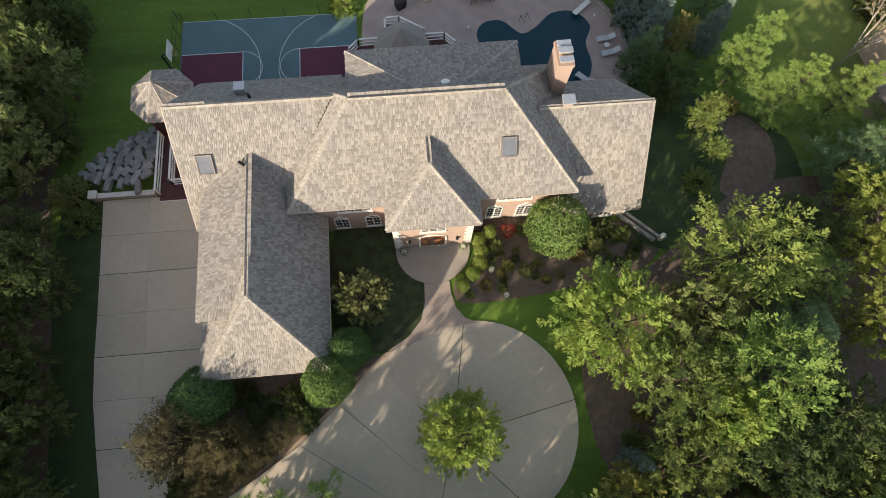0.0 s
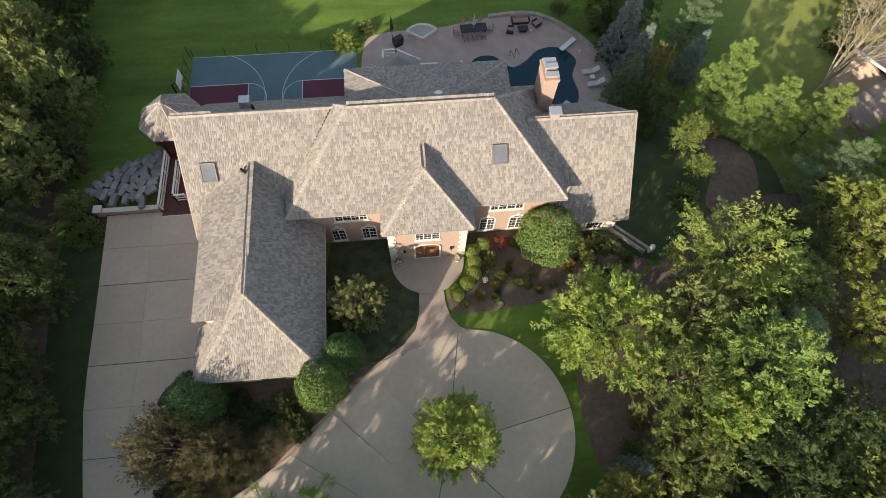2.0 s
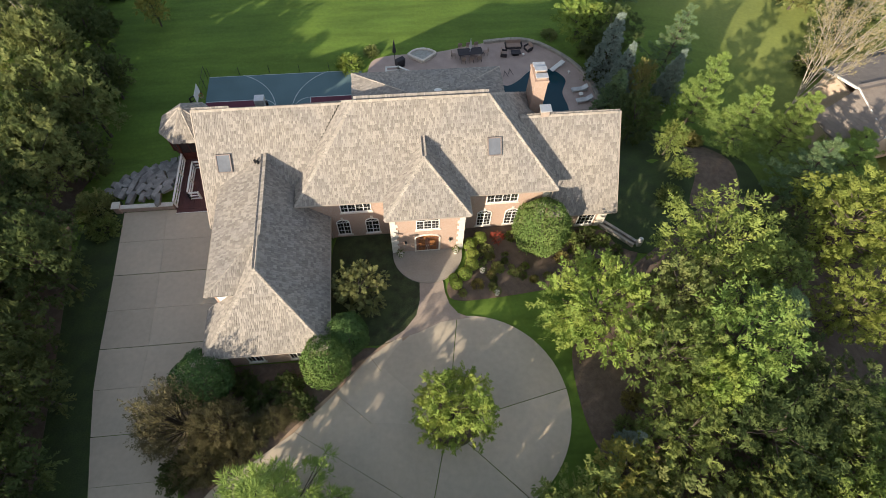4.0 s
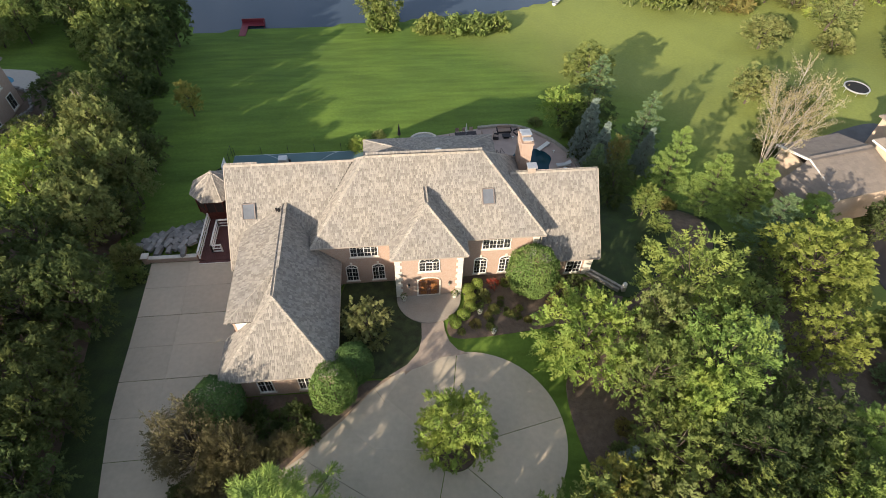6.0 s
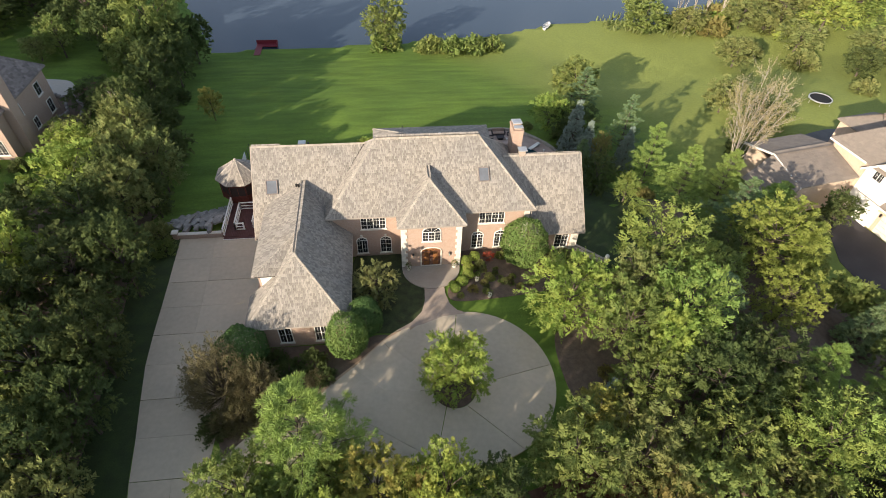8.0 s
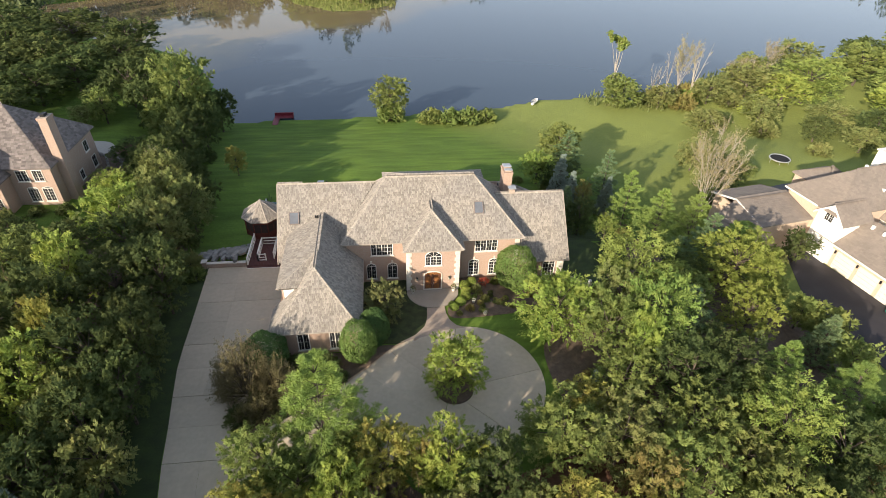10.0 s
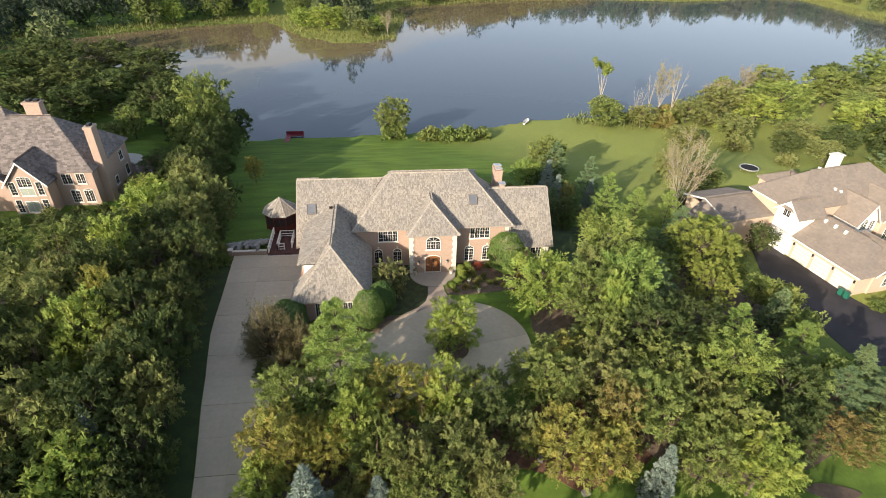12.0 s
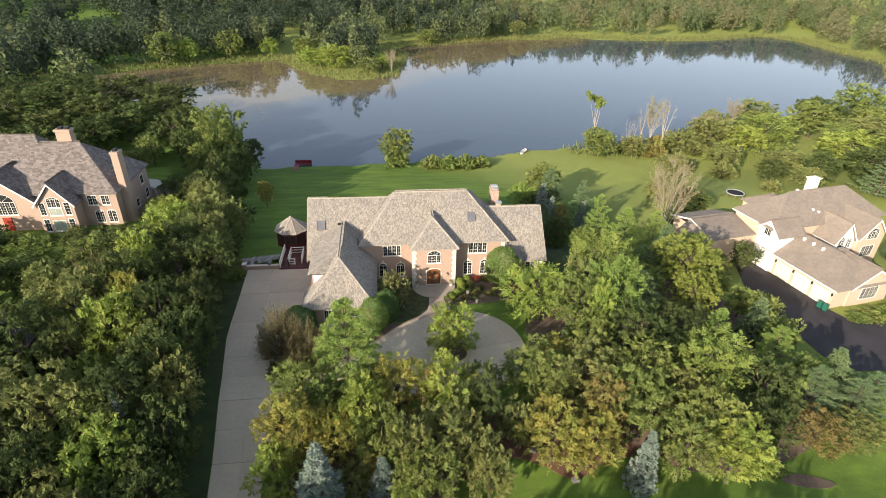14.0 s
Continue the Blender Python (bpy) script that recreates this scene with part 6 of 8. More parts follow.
L_CLIP = leaf_mat("leaves_clipped", (0.140, 0.225, 0.068), (0.172, 0.250, 0.076), through=0.25)
L_DEEP = leaf_mat("leaves_deep_clipped", (0.100, 0.165, 0.060), (0.126, 0.190, 0.064), through=0.2)
L_OLIVE = leaf_mat("leaves_olive", (0.211, 0.248, 0.090), (0.271, 0.280, 0.103))
L_GOLD = leaf_mat("leaves_golden_olive", (0.300, 0.340, 0.085), (0.345, 0.365, 0.095), through=0.5)
L_GREYOL = leaf_mat("leaves_grey_olive", (0.245, 0.265, 0.110), (0.290, 0.285, 0.118))
L_SPARSE = leaf_mat("leaves_sparse_tan", (0.33, 0.295, 0.145), (0.36, 0.31, 0.16))
L_RED = leaf_mat("leaves_red", (0.34, 0.095, 0.060), (0.28, 0.11, 0.05))
# haze of distance is mixed into these greyer leaf colours
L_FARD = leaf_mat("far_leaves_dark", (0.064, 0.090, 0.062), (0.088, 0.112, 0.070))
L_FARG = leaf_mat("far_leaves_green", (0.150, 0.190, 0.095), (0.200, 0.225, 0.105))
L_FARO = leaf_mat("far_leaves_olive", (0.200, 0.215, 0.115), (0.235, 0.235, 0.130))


def leaves_mesh(name, pos, nrm, size, material, rng, stretch=1.6, axis=None):
    """Loose pointed leaves at the given places, facing about the given way and pointing along axis."""
    k = len(pos)
    t = np.cross(nrm, rng.normal(size=(k, 3))) if axis is None else axis - nrm * (axis * nrm).sum(1, keepdims=True)
    t = t / (np.linalg.norm(t, axis=1, keepdims=True) + 1e-9)
    b = np.cross(nrm, t)
    s = size[:, None]
    bend = nrm * s * 0.15
    V = np.stack([pos - t * s * stretch * 0.5 + b * s * 0.45, pos + t * s * stretch * 0.6 + bend, pos - t * s * stretch * 0.35 - b * s * 0.6], 1).reshape(-1, 3)
    me = bpy.data.meshes.new(name)
    me.vertices.add(3 * k)
    me.vertices.foreach_set("co", V.ravel().astype(np.float32))
    me.loops.add(3 * k)
    me.loops.foreach_set("vertex_index", np.arange(3 * k, dtype=np.int32))
    me.polygons.add(k)
    me.polygons.foreach_set("loop_start", np.arange(0, 3 * k, 3, dtype=np.int32))
    me.update(calc_edges=True)
    me.materials.append(material)
    return me


def crown_points(rng, n, lobes, low=0.35, top=1.0, wide=1.0, lobe_r=(0.24, 0.42), shape=0.8):
    """Points and outward ways on a distant crown of overlapping uneven lobes, 1 in radius, from low to top."""
    mid, half = (low + top) / 2, (top - low) / 2
    a = rng.uniform(0, 2 * math.pi, lobes)
    zz = rng.uniform(-0.85, 0.9, lobes)
    rad = np.sqrt(np.clip(1 - np.abs(zz) ** (2 / shape), 0.02, 1)) * rng.uniform(0.35, 0.85, lobes)
    cen = np.stack([wide * rad * np.cos(a), wide * rad * np.sin(a), mid + half * 0.8 * zz], 1)
    lr = rng.uniform(*lobe_r, lobes)
    pick = rng.choice(lobes, n, p=lr ** 2 / (lr ** 2).sum())
    d = unit(rng.normal(size=(n, 3)) + [0, 0, 0.35])
    pos = cen[pick] + d * (lr[pick] * (1 + rng.normal(0, 0.1, n)))[:, None] * [1, 1, 0.85]
    nrm = unit(d * 0.7 + rng.normal(size=d.shape) * 0.55 + [0, 0, 0.25])
    return pos, nrm, cen


def cone_tubes(segs, n=5):
    """Tapered limbs as one mesh: (start, end, r0, r1) each."""
    verts, faces = [], []
    for a, b, r0, r1 in segs:
        a, b = Vector(a), Vector(b)
        q = (b - a).to_track_quat("Z", "Y")
        base = len(verts)
        for c, r in ((a, r0), (b, r1)):
            for i in range(n):
                ang = 2 * math.pi * i / n
                verts.append(c + q @ Vector((r * math.cos(ang), r * math.sin(ang), 0)))
        faces += [(base + i, base + (i + 1) % n, base + n + (i + 1) % n, base + n + i) for i in range(n)]
    return verts, faces


def sprays(rng, start, way, length, up, per, width=0.3, taper=1.0, flat=0.35):
    """Leafy twigs: per leaves along each, widest below the middle, pointed at the tip. Places, normals, leaf directions."""
    k = len(start)
    side = unit(np.cross(way, up))
    lift = unit(np.cross(side, way))
    t = rng.uniform(0.02, 1.0, (k, per))
    w = width * np.sin(np.pi * np.clip(t, 0, 1) ** 0.75) ** 0.8 * (1 - 0.35 * taper * t) + 0.03
    u = rng.normal(0, 0.5, (k, per)) * w
    v = rng.normal(0, 0.5, (k, per)) * w * flat
    L = length[:, None, None]
    pos = start[:, None] + L * (t[..., None] * way[:, None] + u[..., None] * side[:, None] + v[..., None] * lift[:, None])
    pos = pos - np.array([0, 0, 1.0]) * (L * 0.14 * t[..., None] ** 2)
    axis = way[:, None] + 1.4 * np.sign(u)[..., None] * side[:, None] + rng.normal(0, 0.4, (k, per, 3))
    nrm = lift[:, None] + rng.normal(0, 0.30, (k, per, 3))
    return pos.reshape(-1, 3), unit(nrm.reshape(-1, 3)), unit(axis.reshape(-1, 3))


PROTO = {}
LEVELS = (("", 1.0), ("/mid", 0.5), ("/far", 0.26))


def store(key, name, pos, nrm, axis, size, material, v, f, bark, height, rng, stretch):
    """Keeps a full crown for trees close by and a coarser one for those further off."""
    for tag, share in LEVELS:
        keep = rng.random(len(pos)) < share
        me = leaves_mesh("crown" if "tree" in name else "foliage", pos[keep], nrm[keep], size[keep] / share ** 0.55, material, rng, stretch, axis[keep])
        PROTO[key + tag] = (name, me, v, f, bark, height)


def decid(key, material, seed, lobes=22, twigs=460, per=36, low=0.2, leaf=0.030, height=2.2, lobe_r=(0.22, 0.38), reach=(0.16, 0.30), flat=0.3, width=0.5, outward=0.75, droop=0.0, round_top=0.8, name="tree", stretch=1.9):
    """Broadleaf tree, radius 1 and the given height: uneven boughs whose outsides are set with leafy twigs."""
    rng = np.random.default_rng(seed)
    mid, half = (low + 1) / 2, (1 - low) / 2
    k = np.arange(lobes)
    zz = np.sort(rng.uniform(-0.95, 0.92, lobes))
    az = k * 2.39996 + rng.normal(0, 0.35, lobes)
    lr = rng.uniform(*lobe_r, lobes) * (1.0 - 0.25 * np.clip(zz, 0, 1))
    rad = np.sqrt(np.clip(1 - np.abs(zz) ** (2 / round_top), 0.0, 1)) * (1 - lr) * rng.uniform(0.72, 1.08, lobes)
    cen = np.stack([rad * np.cos(az), rad * np.sin(az), (mid + half * 0.82 * zz) * height], 1)
    cen = np.concatenate([cen, [[0, 0, height * (mid + 0.1)]]])
    lr = np.concatenate([lr, [0.5]])
    n = twigs * 3
    pick = rng.choice(lobes + 1, n, p=lr ** 2 / (lr ** 2).sum())
    d = unit(rng.normal(size=(n, 3)) + [0, 0, 0.3])
    start = cen[pick] + d * (lr[pick] * rng.uniform(0.72, 0.98, n))[:, None]
    inside = np.linalg.norm((start[:, None] - cen[None]) / lr[None, :, None], axis=2).min(1)
    good = np.where((inside > 0.70) & (start[:, 2] < height * 0.99) & (start[:, 2] > 0.06 * height))[0][:twigs]
    start, d, pick = start[good], d[good], pick[good]
    m = len(start)
    bough = unit(cen - [0, 0, height * 0.3])[pick]
    way = unit(d * outward + bough * 0.35 + rng.normal(0, 0.5, (m, 3)) + [0, 0, 0.12 - droop])
    up = unit(d + rng.normal(0, 0.2, (m, 3)) + [0, 0, 0.5])
    pos, nrm, axis = sprays(rng, start, way, rng.uniform(*reach, m), up, per, width, flat=flat)
    segs = [((0, 0, -0.12), (0.02, 0.01, height * 0.3), 0.06, 0.045), ((0.02, 0.01, height * 0.3), (0, 0.01, height * 0.75), 0.045, 0.014)]
    segs += [((0, 0, min(c[2] * 0.7, height * 0.6)), tuple(c), 0.018, 0.007) for c in cen[:lobes]]
    v, f = cone_tubes(segs)
    store(key, name, pos, nrm, axis, rng.uniform(0.7, 1.3, len(pos)) * leaf, material, v, f, BARK, height, rng, stretch)


def shrub(key, material, seed, twigs=130, per=26, leaf=0.055, height=1.2, reach=(0.32, 0.55), name="shrub", lean=1.0, start_r=0.62):
    """Loose shrub: leafy twigs fanning out from the ground in an uneven dome."""
    rng = np.random.default_rng(seed)
    d = unit(rng.normal(size=(twigs, 3)) * [1, 1, 0.8])
    d[:, 2] = np.abs(d[:, 2])
    rad = rng.uniform(0.35, start_r, twigs)
    start = d * rad[:, None] * [1, 1, height] + [0, 0, 0.04]
    way = unit(d * lean + rng.normal(0, 0.35, (twigs, 3)) + [0, 0, 0.35])
    up = unit(d + [0, 0, 0.7])
    pos, nrm, axis = sprays(rng, start, way, rng.uniform(*reach, twigs), up, per, 0.42, flat=0.5)
    pos[:, 2] = np.maximum(pos[:, 2], 0.02)
    segs = [((0.05 * math.cos(j), 0.05 * math.sin(j), -0.12), tuple(start[j]), 0.02, 0.007) for j in range(0, twigs, 6)]
    v, f = cone_tubes(segs, 4)
    store(key, name, pos, nrm, axis, rng.uniform(0.7, 1.3, len(pos)) * leaf, material, v, f, BARK, height, rng, 1.8)


def ball_shrub(key, material, seed, n=11000, height=1.75, leaf=0.042, lump=0.07):
    """Clipped egg-shaped shrub with a nearly even, slightly lumpy surface."""
    rng = np.random.default_rng(seed)
    d = unit(rng.normal(size=(n, 3)))
    r = 1 + lump * np.sin(d[:, 0] * 5 + seed) * np.sin(d[:, 1] * 5 + 1) + lump * 0.7 * np.sin(d[:, 2] * 9 + d[:, 0] * 6) + rng.normal(0, 0.035, n)
    pos = d * r[:, None]
    pos[:, 2] = (pos[:, 2] * 0.5 + 0.5) * height
    pos[:, :2] *= (0.80 + 0.20 * np.clip(pos[:, 2:] / height * 2.4, 0, 1) - 0.16 * np.clip(pos[:, 2:] / height - 0.5, 0, 1)) * 0.97
    pos[:, 2] = np.maximum(pos[:, 2], 0.01)
    nrm = unit(d * 0.8 + rng.normal(size=d.shape) * 0.5)
    axis = unit(rng.normal(size=d.shape) + [0, 0, 0.6])
    v, f = cone_tubes([((0, 0, -0.12), (0, 0, height * 0.6), 0.06, 0.03)] + [((0, 0, height * 0.3), (0.5 * math.cos(a), 0.5 * math.sin(a), height * 0.6), 0.03, 0.01) for a in (0, 1.6, 3.1, 4.7)])
    store(key, "shrub", pos, nrm, axis, rng.uniform(0.7, 1.3, n) * leaf, material, v, f, BARK, height, rng, 1.7)


def conifer(key, material, seed, height=2.4, tiers=10, spokes=7, clumps=5, per=30, leaf=0.036, clump=0.10, rise=0.18, droop=0.0, low=0.10, power=0.85, top_r=0.05, uneven=0.22, side=(0.15, 0.34), needle=2.6, flat=0.7, name="conifer_tree"):
    """Conifer: tiers of boughs, each carrying side twigs that end in clumps of needles pointing outwards."""
    rng = np.random.default_rng(seed)
    segs = [((0, 0, -0.12), (0, 0, height * 0.98), 0.05, 0.008)]
    cen, way, size = [], [], []
    for j in range(tiers):
        z = low + (0.97 - low) * j / (tiers - 1)
        r = (1 - (z - low) / (1 - low)) ** power * 0.88 + top_r
        count = max(3, round(spokes * (0.45 + 0.55 * r)))
        for q in range(count):
            a = (q + 0.5 * (j % 2) + rng.normal(0, 0.13)) * 2 * math.pi / count
            rr = r * (1 + rng.normal(0, uneven * 0.5))
            root = np.array([0, 0, z * height])
            tip = np.array([rr * math.cos(a), rr * math.sin(a), z * height + rr * (rise - droop) + rng.normal(0, 0.03)])
            segs.append((tuple(root), tuple(tip), 0.012, 0.004))
            d = unit((tip - root)[None] + 1e-6)[0]
            sd = np.array([-math.sin(a), math.cos(a), 0])
            for c in range(clumps):
                s = 1.0 if c == 0 else rng.uniform(0.35, 0.98)
                off = 0 if c == 0 else rng.choice([-1, 1]) * rng.uniform(*side) * (1.15 - s * 0.6) * rr
                cen.append(root + (tip - root) * s + sd * off + [0, 0, abs(off) * 0.2 * rise])
                way.append(d + sd * np.sign(off) * 0.7 + [0, 0, rise])
                size.append(clump * rng.uniform(0.75, 1.25) * (0.55 + 0.45 * min(1, rr + 0.15)))
    cen, way, size = np.array(cen), unit(np.array(way)), np.array(size)
    k = len(cen)
    d = (unit(rng.normal(size=(k, per, 3)).reshape(-1, 3) * [1, 1, 0.7] + np.repeat(way, per, 0) * 0.9) * [1, 1, flat / 0.7]).reshape(k, per, 3)
    pos = cen[:, None] + d * (size[:, None] * rng.uniform(0.35, 1.1, (k, per)))[..., None]
    axis = d + 0.3 * way[:, None]
    nrm = np.cross(d, rng.normal(size=d.shape)) + [0, 0, 0.9]
    pos, nrm, axis = pos.reshape(-1, 3), unit(nrm.reshape(-1, 3)), unit(axis.reshape(-1, 3))
    v, f = cone_tubes(segs, 4)
    store(key, name, pos, nrm, axis, rng.uniform(0.7, 1.3, len(pos)) * leaf, material, v, f, BARK, height, rng, needle)


def vase(key, bark, leaf_material, seed, stems=7, side=11, twig=4, leaves=2400, leaf=0.026, height=2.3, fork=0.22, spread=0.85, thick=0.035, name="bare_tree", reach=0.34, bottom=0.3):
    """Tree of fine straight branches rising in a fan from a low fork, thinly leaved."""
    rng = np.random.default_rng(seed)
    segs, tips = [((0, 0, -0.1), (0.01, 0.01, height * fork), thick, thick * 0.8)], []
    for q in range(stems):
        a = q * 2.4 + rng.normal(0, 0.3)
        out = spread * rng.uniform(0.25, 0.8) if q else 0.08
        p0 = np.array([0, 0, height * fork * rng.uniform(0.5, 1.0)])
        p1 = np.array([out * math.cos(a), out * math.sin(a), height * rng.uniform(0.78, 1.0)])
        mid = (p0 + p1) / 2 + rng.normal(0, 0.04, 3)
        segs += [(tuple(p0), tuple(mid), thick * 0.6, thick * 0.36), (tuple(mid), tuple(p1), thick * 0.36, thick * 0.1)]
        for j in range(side):
            s = rng.uniform(bottom, 0.97)
            b = p0 + (mid - p0) * s * 2 if s < 0.5 else mid + (p1 - mid) * (2 * s - 1)
            w = unit((unit((p1 - p0)[None])[0] * 0.9 + rng.normal(0, 0.55, 3) * [1, 1, 0.35] + [0.35 * math.cos(a), 0.35 * math.sin(a), 0.2])[None])[0]
            e = b + w * reach * rng.uniform(0.6, 1.25) * (1.15 - 0.5 * s)
            segs.append((tuple(b), tuple(e), thick * 0.17, thick * 0.05))
            for _ in range(twig):
                u = rng.uniform(0.25, 1.0)
                c = b + (e - b) * u
                g = c + (w + rng.normal(0, 0.45, 3)) * reach * rng.uniform(0.2, 0.42)
                segs.append((tuple(c), tuple(g), thick * 0.08, thick * 0.03))
                tips.append((c, g))
    v, f = cone_tubes(segs, 3)
    pick = rng.integers(0, len(tips), leaves)
    t = rng.uniform(0.2, 1.1, (leaves, 1))
    c, g = np.array([x[0] for x in tips])[pick], np.array([x[1] for x in tips])[pick]
    pos = c + (g - c) * t + rng.normal(0, 0.02, (leaves, 3))
    nrm = unit(rng.normal(size=(leaves, 3)) + [0, 0, 0.5])
    store(key, name, pos, nrm, unit(rng.normal(size=(leaves, 3))), rng.uniform(0.7, 1.3, leaves) * leaf, leaf_material, v, f, bark, height, rng, 1.7)


decid("green_a", L_GREEN, 1)
decid("green_b", L_GREEN, 2, lobes=17, lobe_r=(0.26, 0.42))
decid("yellow_a", L_YELLOW, 3)
decid("yellow_b", L_YELLOW, 4, lobes=17, lobe_r=(0.26, 0.42))
decid("dark_a", L_DARK, 5)
decid("dark_b", L_DARK, 6, lobes=17, lobe_r=(0.26, 0.42))
decid("autumn_a", L_AUTUMN, 7, lobes=26, lobe_r=(0.2, 0.34))
decid("olive_a", L_OLIVE, 8)
decid("olive_b", L_OLIVE, 9, lobes=28, lobe_r=(0.2, 0.32))
decid("golden_a", L_GOLD, 15, lobes=34, twigs=620, per=30, lobe_r=(0.2, 0.32), reach=(0.12, 0.22), low=0.08, leaf=0.028)
decid("rust_a", L_RUST, 10, twigs=330, lobes=18)
decid("courtyard", L_GREYOL, 11, lobes=30, lobe_r=(0.24, 0.34), low=0.06, height=1.7, leaf=0.031, reach=(0.12, 0.24), twigs=520)
decid("island", L_YELLOW, 12, lobes=30, lobe_r=(0.22, 0.34), low=0.10, height=1.9, leaf=0.031, reach=(0.18, 0.32), twigs=560, outward=1.0, round_top=0.7)
decid("feather", L_FRESH, 13, lobes=26, lobe_r=(0.2, 0.34), twigs=330, per=36, reach=(0.26, 0.42), flat=0.14, width=0.42, outward=0.9)
decid("willowy", L_YELLOW, 14, lobes=24, twigs=480, reach=(0.22, 0.40), width=0.28, low=0.08, height=1.8, outward=0.9, droop=0.1)
shrub("shrub_green", L_GREEN, 21)
shrub("shrub_dark", L_DARK, 22)
shrub("shrub_olive", L_OLIVE, 23)
shrub("shrub_rust", L_RUST, 24)
shrub("shrub_red", L_RED, 25, twigs=60)
shrub("shrub_bronze", L_BROWN, 26, twigs=640, per=30, leaf=0.019, height=1.25, reach=(0.2, 0.42), start_r=0.75, lean=1.3)
shrub("shrub_yellow", L_YELLOW, 27)
ball_shrub("ball", L_CLIP, 31)
ball_shrub("ball_dark", L_DEEP, 32, height=1.9)
ball_shrub("small_ball", L_YELLOW, 33, n=2200, height=1.5, leaf=0.09)
conifer("spruce_blue", L_BLUE, 41, height=2.6, tiers=14, spokes=11, clumps=5, per=24, clump=0.125, rise=0.04, droop=0.14, leaf=0.042, low=0.03, uneven=0.24)
conifer("spruce_dark", L_CON, 42, height=2.6, tiers=13, spokes=10, clumps=5, per=20, clump=0.11, rise=0.05, droop=0.14, leaf=0.042, low=0.04, uneven=0.2)
conifer("pine_a", L_PINE, 51, height=2.2, tiers=9, spokes=8, clumps=9, per=70, clump=0.118, rise=0.34, power=0.78, top_r=0.07, leaf=0.0125, side=(0.03, 0.24), uneven=0.3, needle=4.0, flat=0.42)
conifer("pine_b", L_PINE, 52, height=2.2, tiers=9, spokes=8, clumps=9, per=70, clump=0.12, rise=0.28, power=0.82, top_r=0.07, leaf=0.0125, uneven=0.36, side=(0.03, 0.24), needle=4.0, flat=0.42)
conifer("pine_dark", L_CON, 53, height=2.2, tiers=9, spokes=7, clumps=9, per=70, clump=0.105, rise=0.26, power=0.76, top_r=0.07, leaf=0.0125, side=(0.03, 0.24), uneven=0.3, needle=4.0, flat=0.42)
vase("bare_pale", PALEBARK, L_SPARSE, 61, stems=9, side=18, twig=5, leaves=5200, leaf=0.017, spread=0.95, thick=0.022, reach=0.42)
vase("bare_dead", PALEBARK, L_SPARSE, 62, stems=5, side=6, twig=2, leaves=60, name="dead_tree", spread=0.6, thick=0.045)
vase("bare_bush", mat("brown_twigs", (0.17, 0.105, 0.085), vary=0.3), L_RUST, 63, stems=16, side=8, twig=3, leaves=300, height=1.5, fork=0.06, spread=1.1, thick=0.02, name="bare_shrub", bottom=0.15)
vase("topknot", PALEBARK, L_FRESH, 64, stems=6, side=9, twig=5, leaves=2200, leaf=0.075, height=4.4, fork=0.42, spread=1.05, thick=0.055, reach=0.42, bottom=0.8, name="bare_tree")

KINDS = {
    "green": ("broadleaf tree with a full mid-green crown", ("green_a", "green_b")), "yellow": ("broadleaf tree with a bright yellow-green crown", ("yellow_a", "yellow_b")),
    "dark": ("broadleaf tree with a dense dark green crown", ("dark_a", "dark_b")), "autumn": ("broadleaf tree turning yellow and orange for autumn", ("autumn_a",)),
    "golden": ("full rounded broadleaf tree with golden-olive leaves", ("golden_a",)), "olive": ("broadleaf tree with a dull olive green crown", ("olive_a", "olive_b")), "rust": ("small broadleaf tree with rust-coloured leaves", ("rust_a",)),
    "feather": ("tall airy broadleaf tree with feathery green boughs", ("feather",)), "courtyard": ("rounded olive-leaved ornamental tree in the front court", ("courtyard",)),
    "island": ("young yellow-green tree on the round island", ("island",)), "shrub_green": ("loose green shrub", ("shrub_green",)), "shrub_dark": ("loose dark green shrub", ("shrub_dark",)),
    "shrub_olive": ("loose olive green shrub", ("shrub_olive",)), "shrub_rust": ("rust-coloured autumn shrub", ("shrub_rust",)), "shrub_red": ("low shrub with bright red leaves", ("shrub_red",)),
    "shrub_bronze": ("large twiggy shrub with bronze-brown leaves", ("shrub_bronze",)), "shrub_yellow": ("loose yellow-green shrub", ("shrub_yellow",)),
    "ball": ("large clipped dome-shaped green shrub", ("ball",)), "ball_dark": ("large clipped deep green shrub", ("ball_dark",)), "small_ball": ("small round yellow-green clipped shrub", ("small_ball",)),
    "spruce_blue": ("blue-grey conical spruce", ("spruce_blue",)), "spruce_dark": ("dark green conical conifer", ("spruce_dark",)), "pine": ("soft light green pine with layered boughs", ("pine_a", "pine_b")),
    "pine_dark": ("grey-green pine with layered boughs", ("pine_dark",)), "bare_pale": ("nearly leafless tree with pale branches", ("bare_pale",)),
    "bare_dead": ("dead tree with bleached bare branches", ("bare_dead",)), "willowy": ("drooping yellow-green broadleaf tree", ("willowy",)), "topknot": ("tall bare tree with a green top tuft", ("topknot",)),
    "bare_bush": ("leafless brown twiggy shrub", ("bare_bush",)),
}
FIRST, PLANTED = {}, []
trng = random.Random(77)


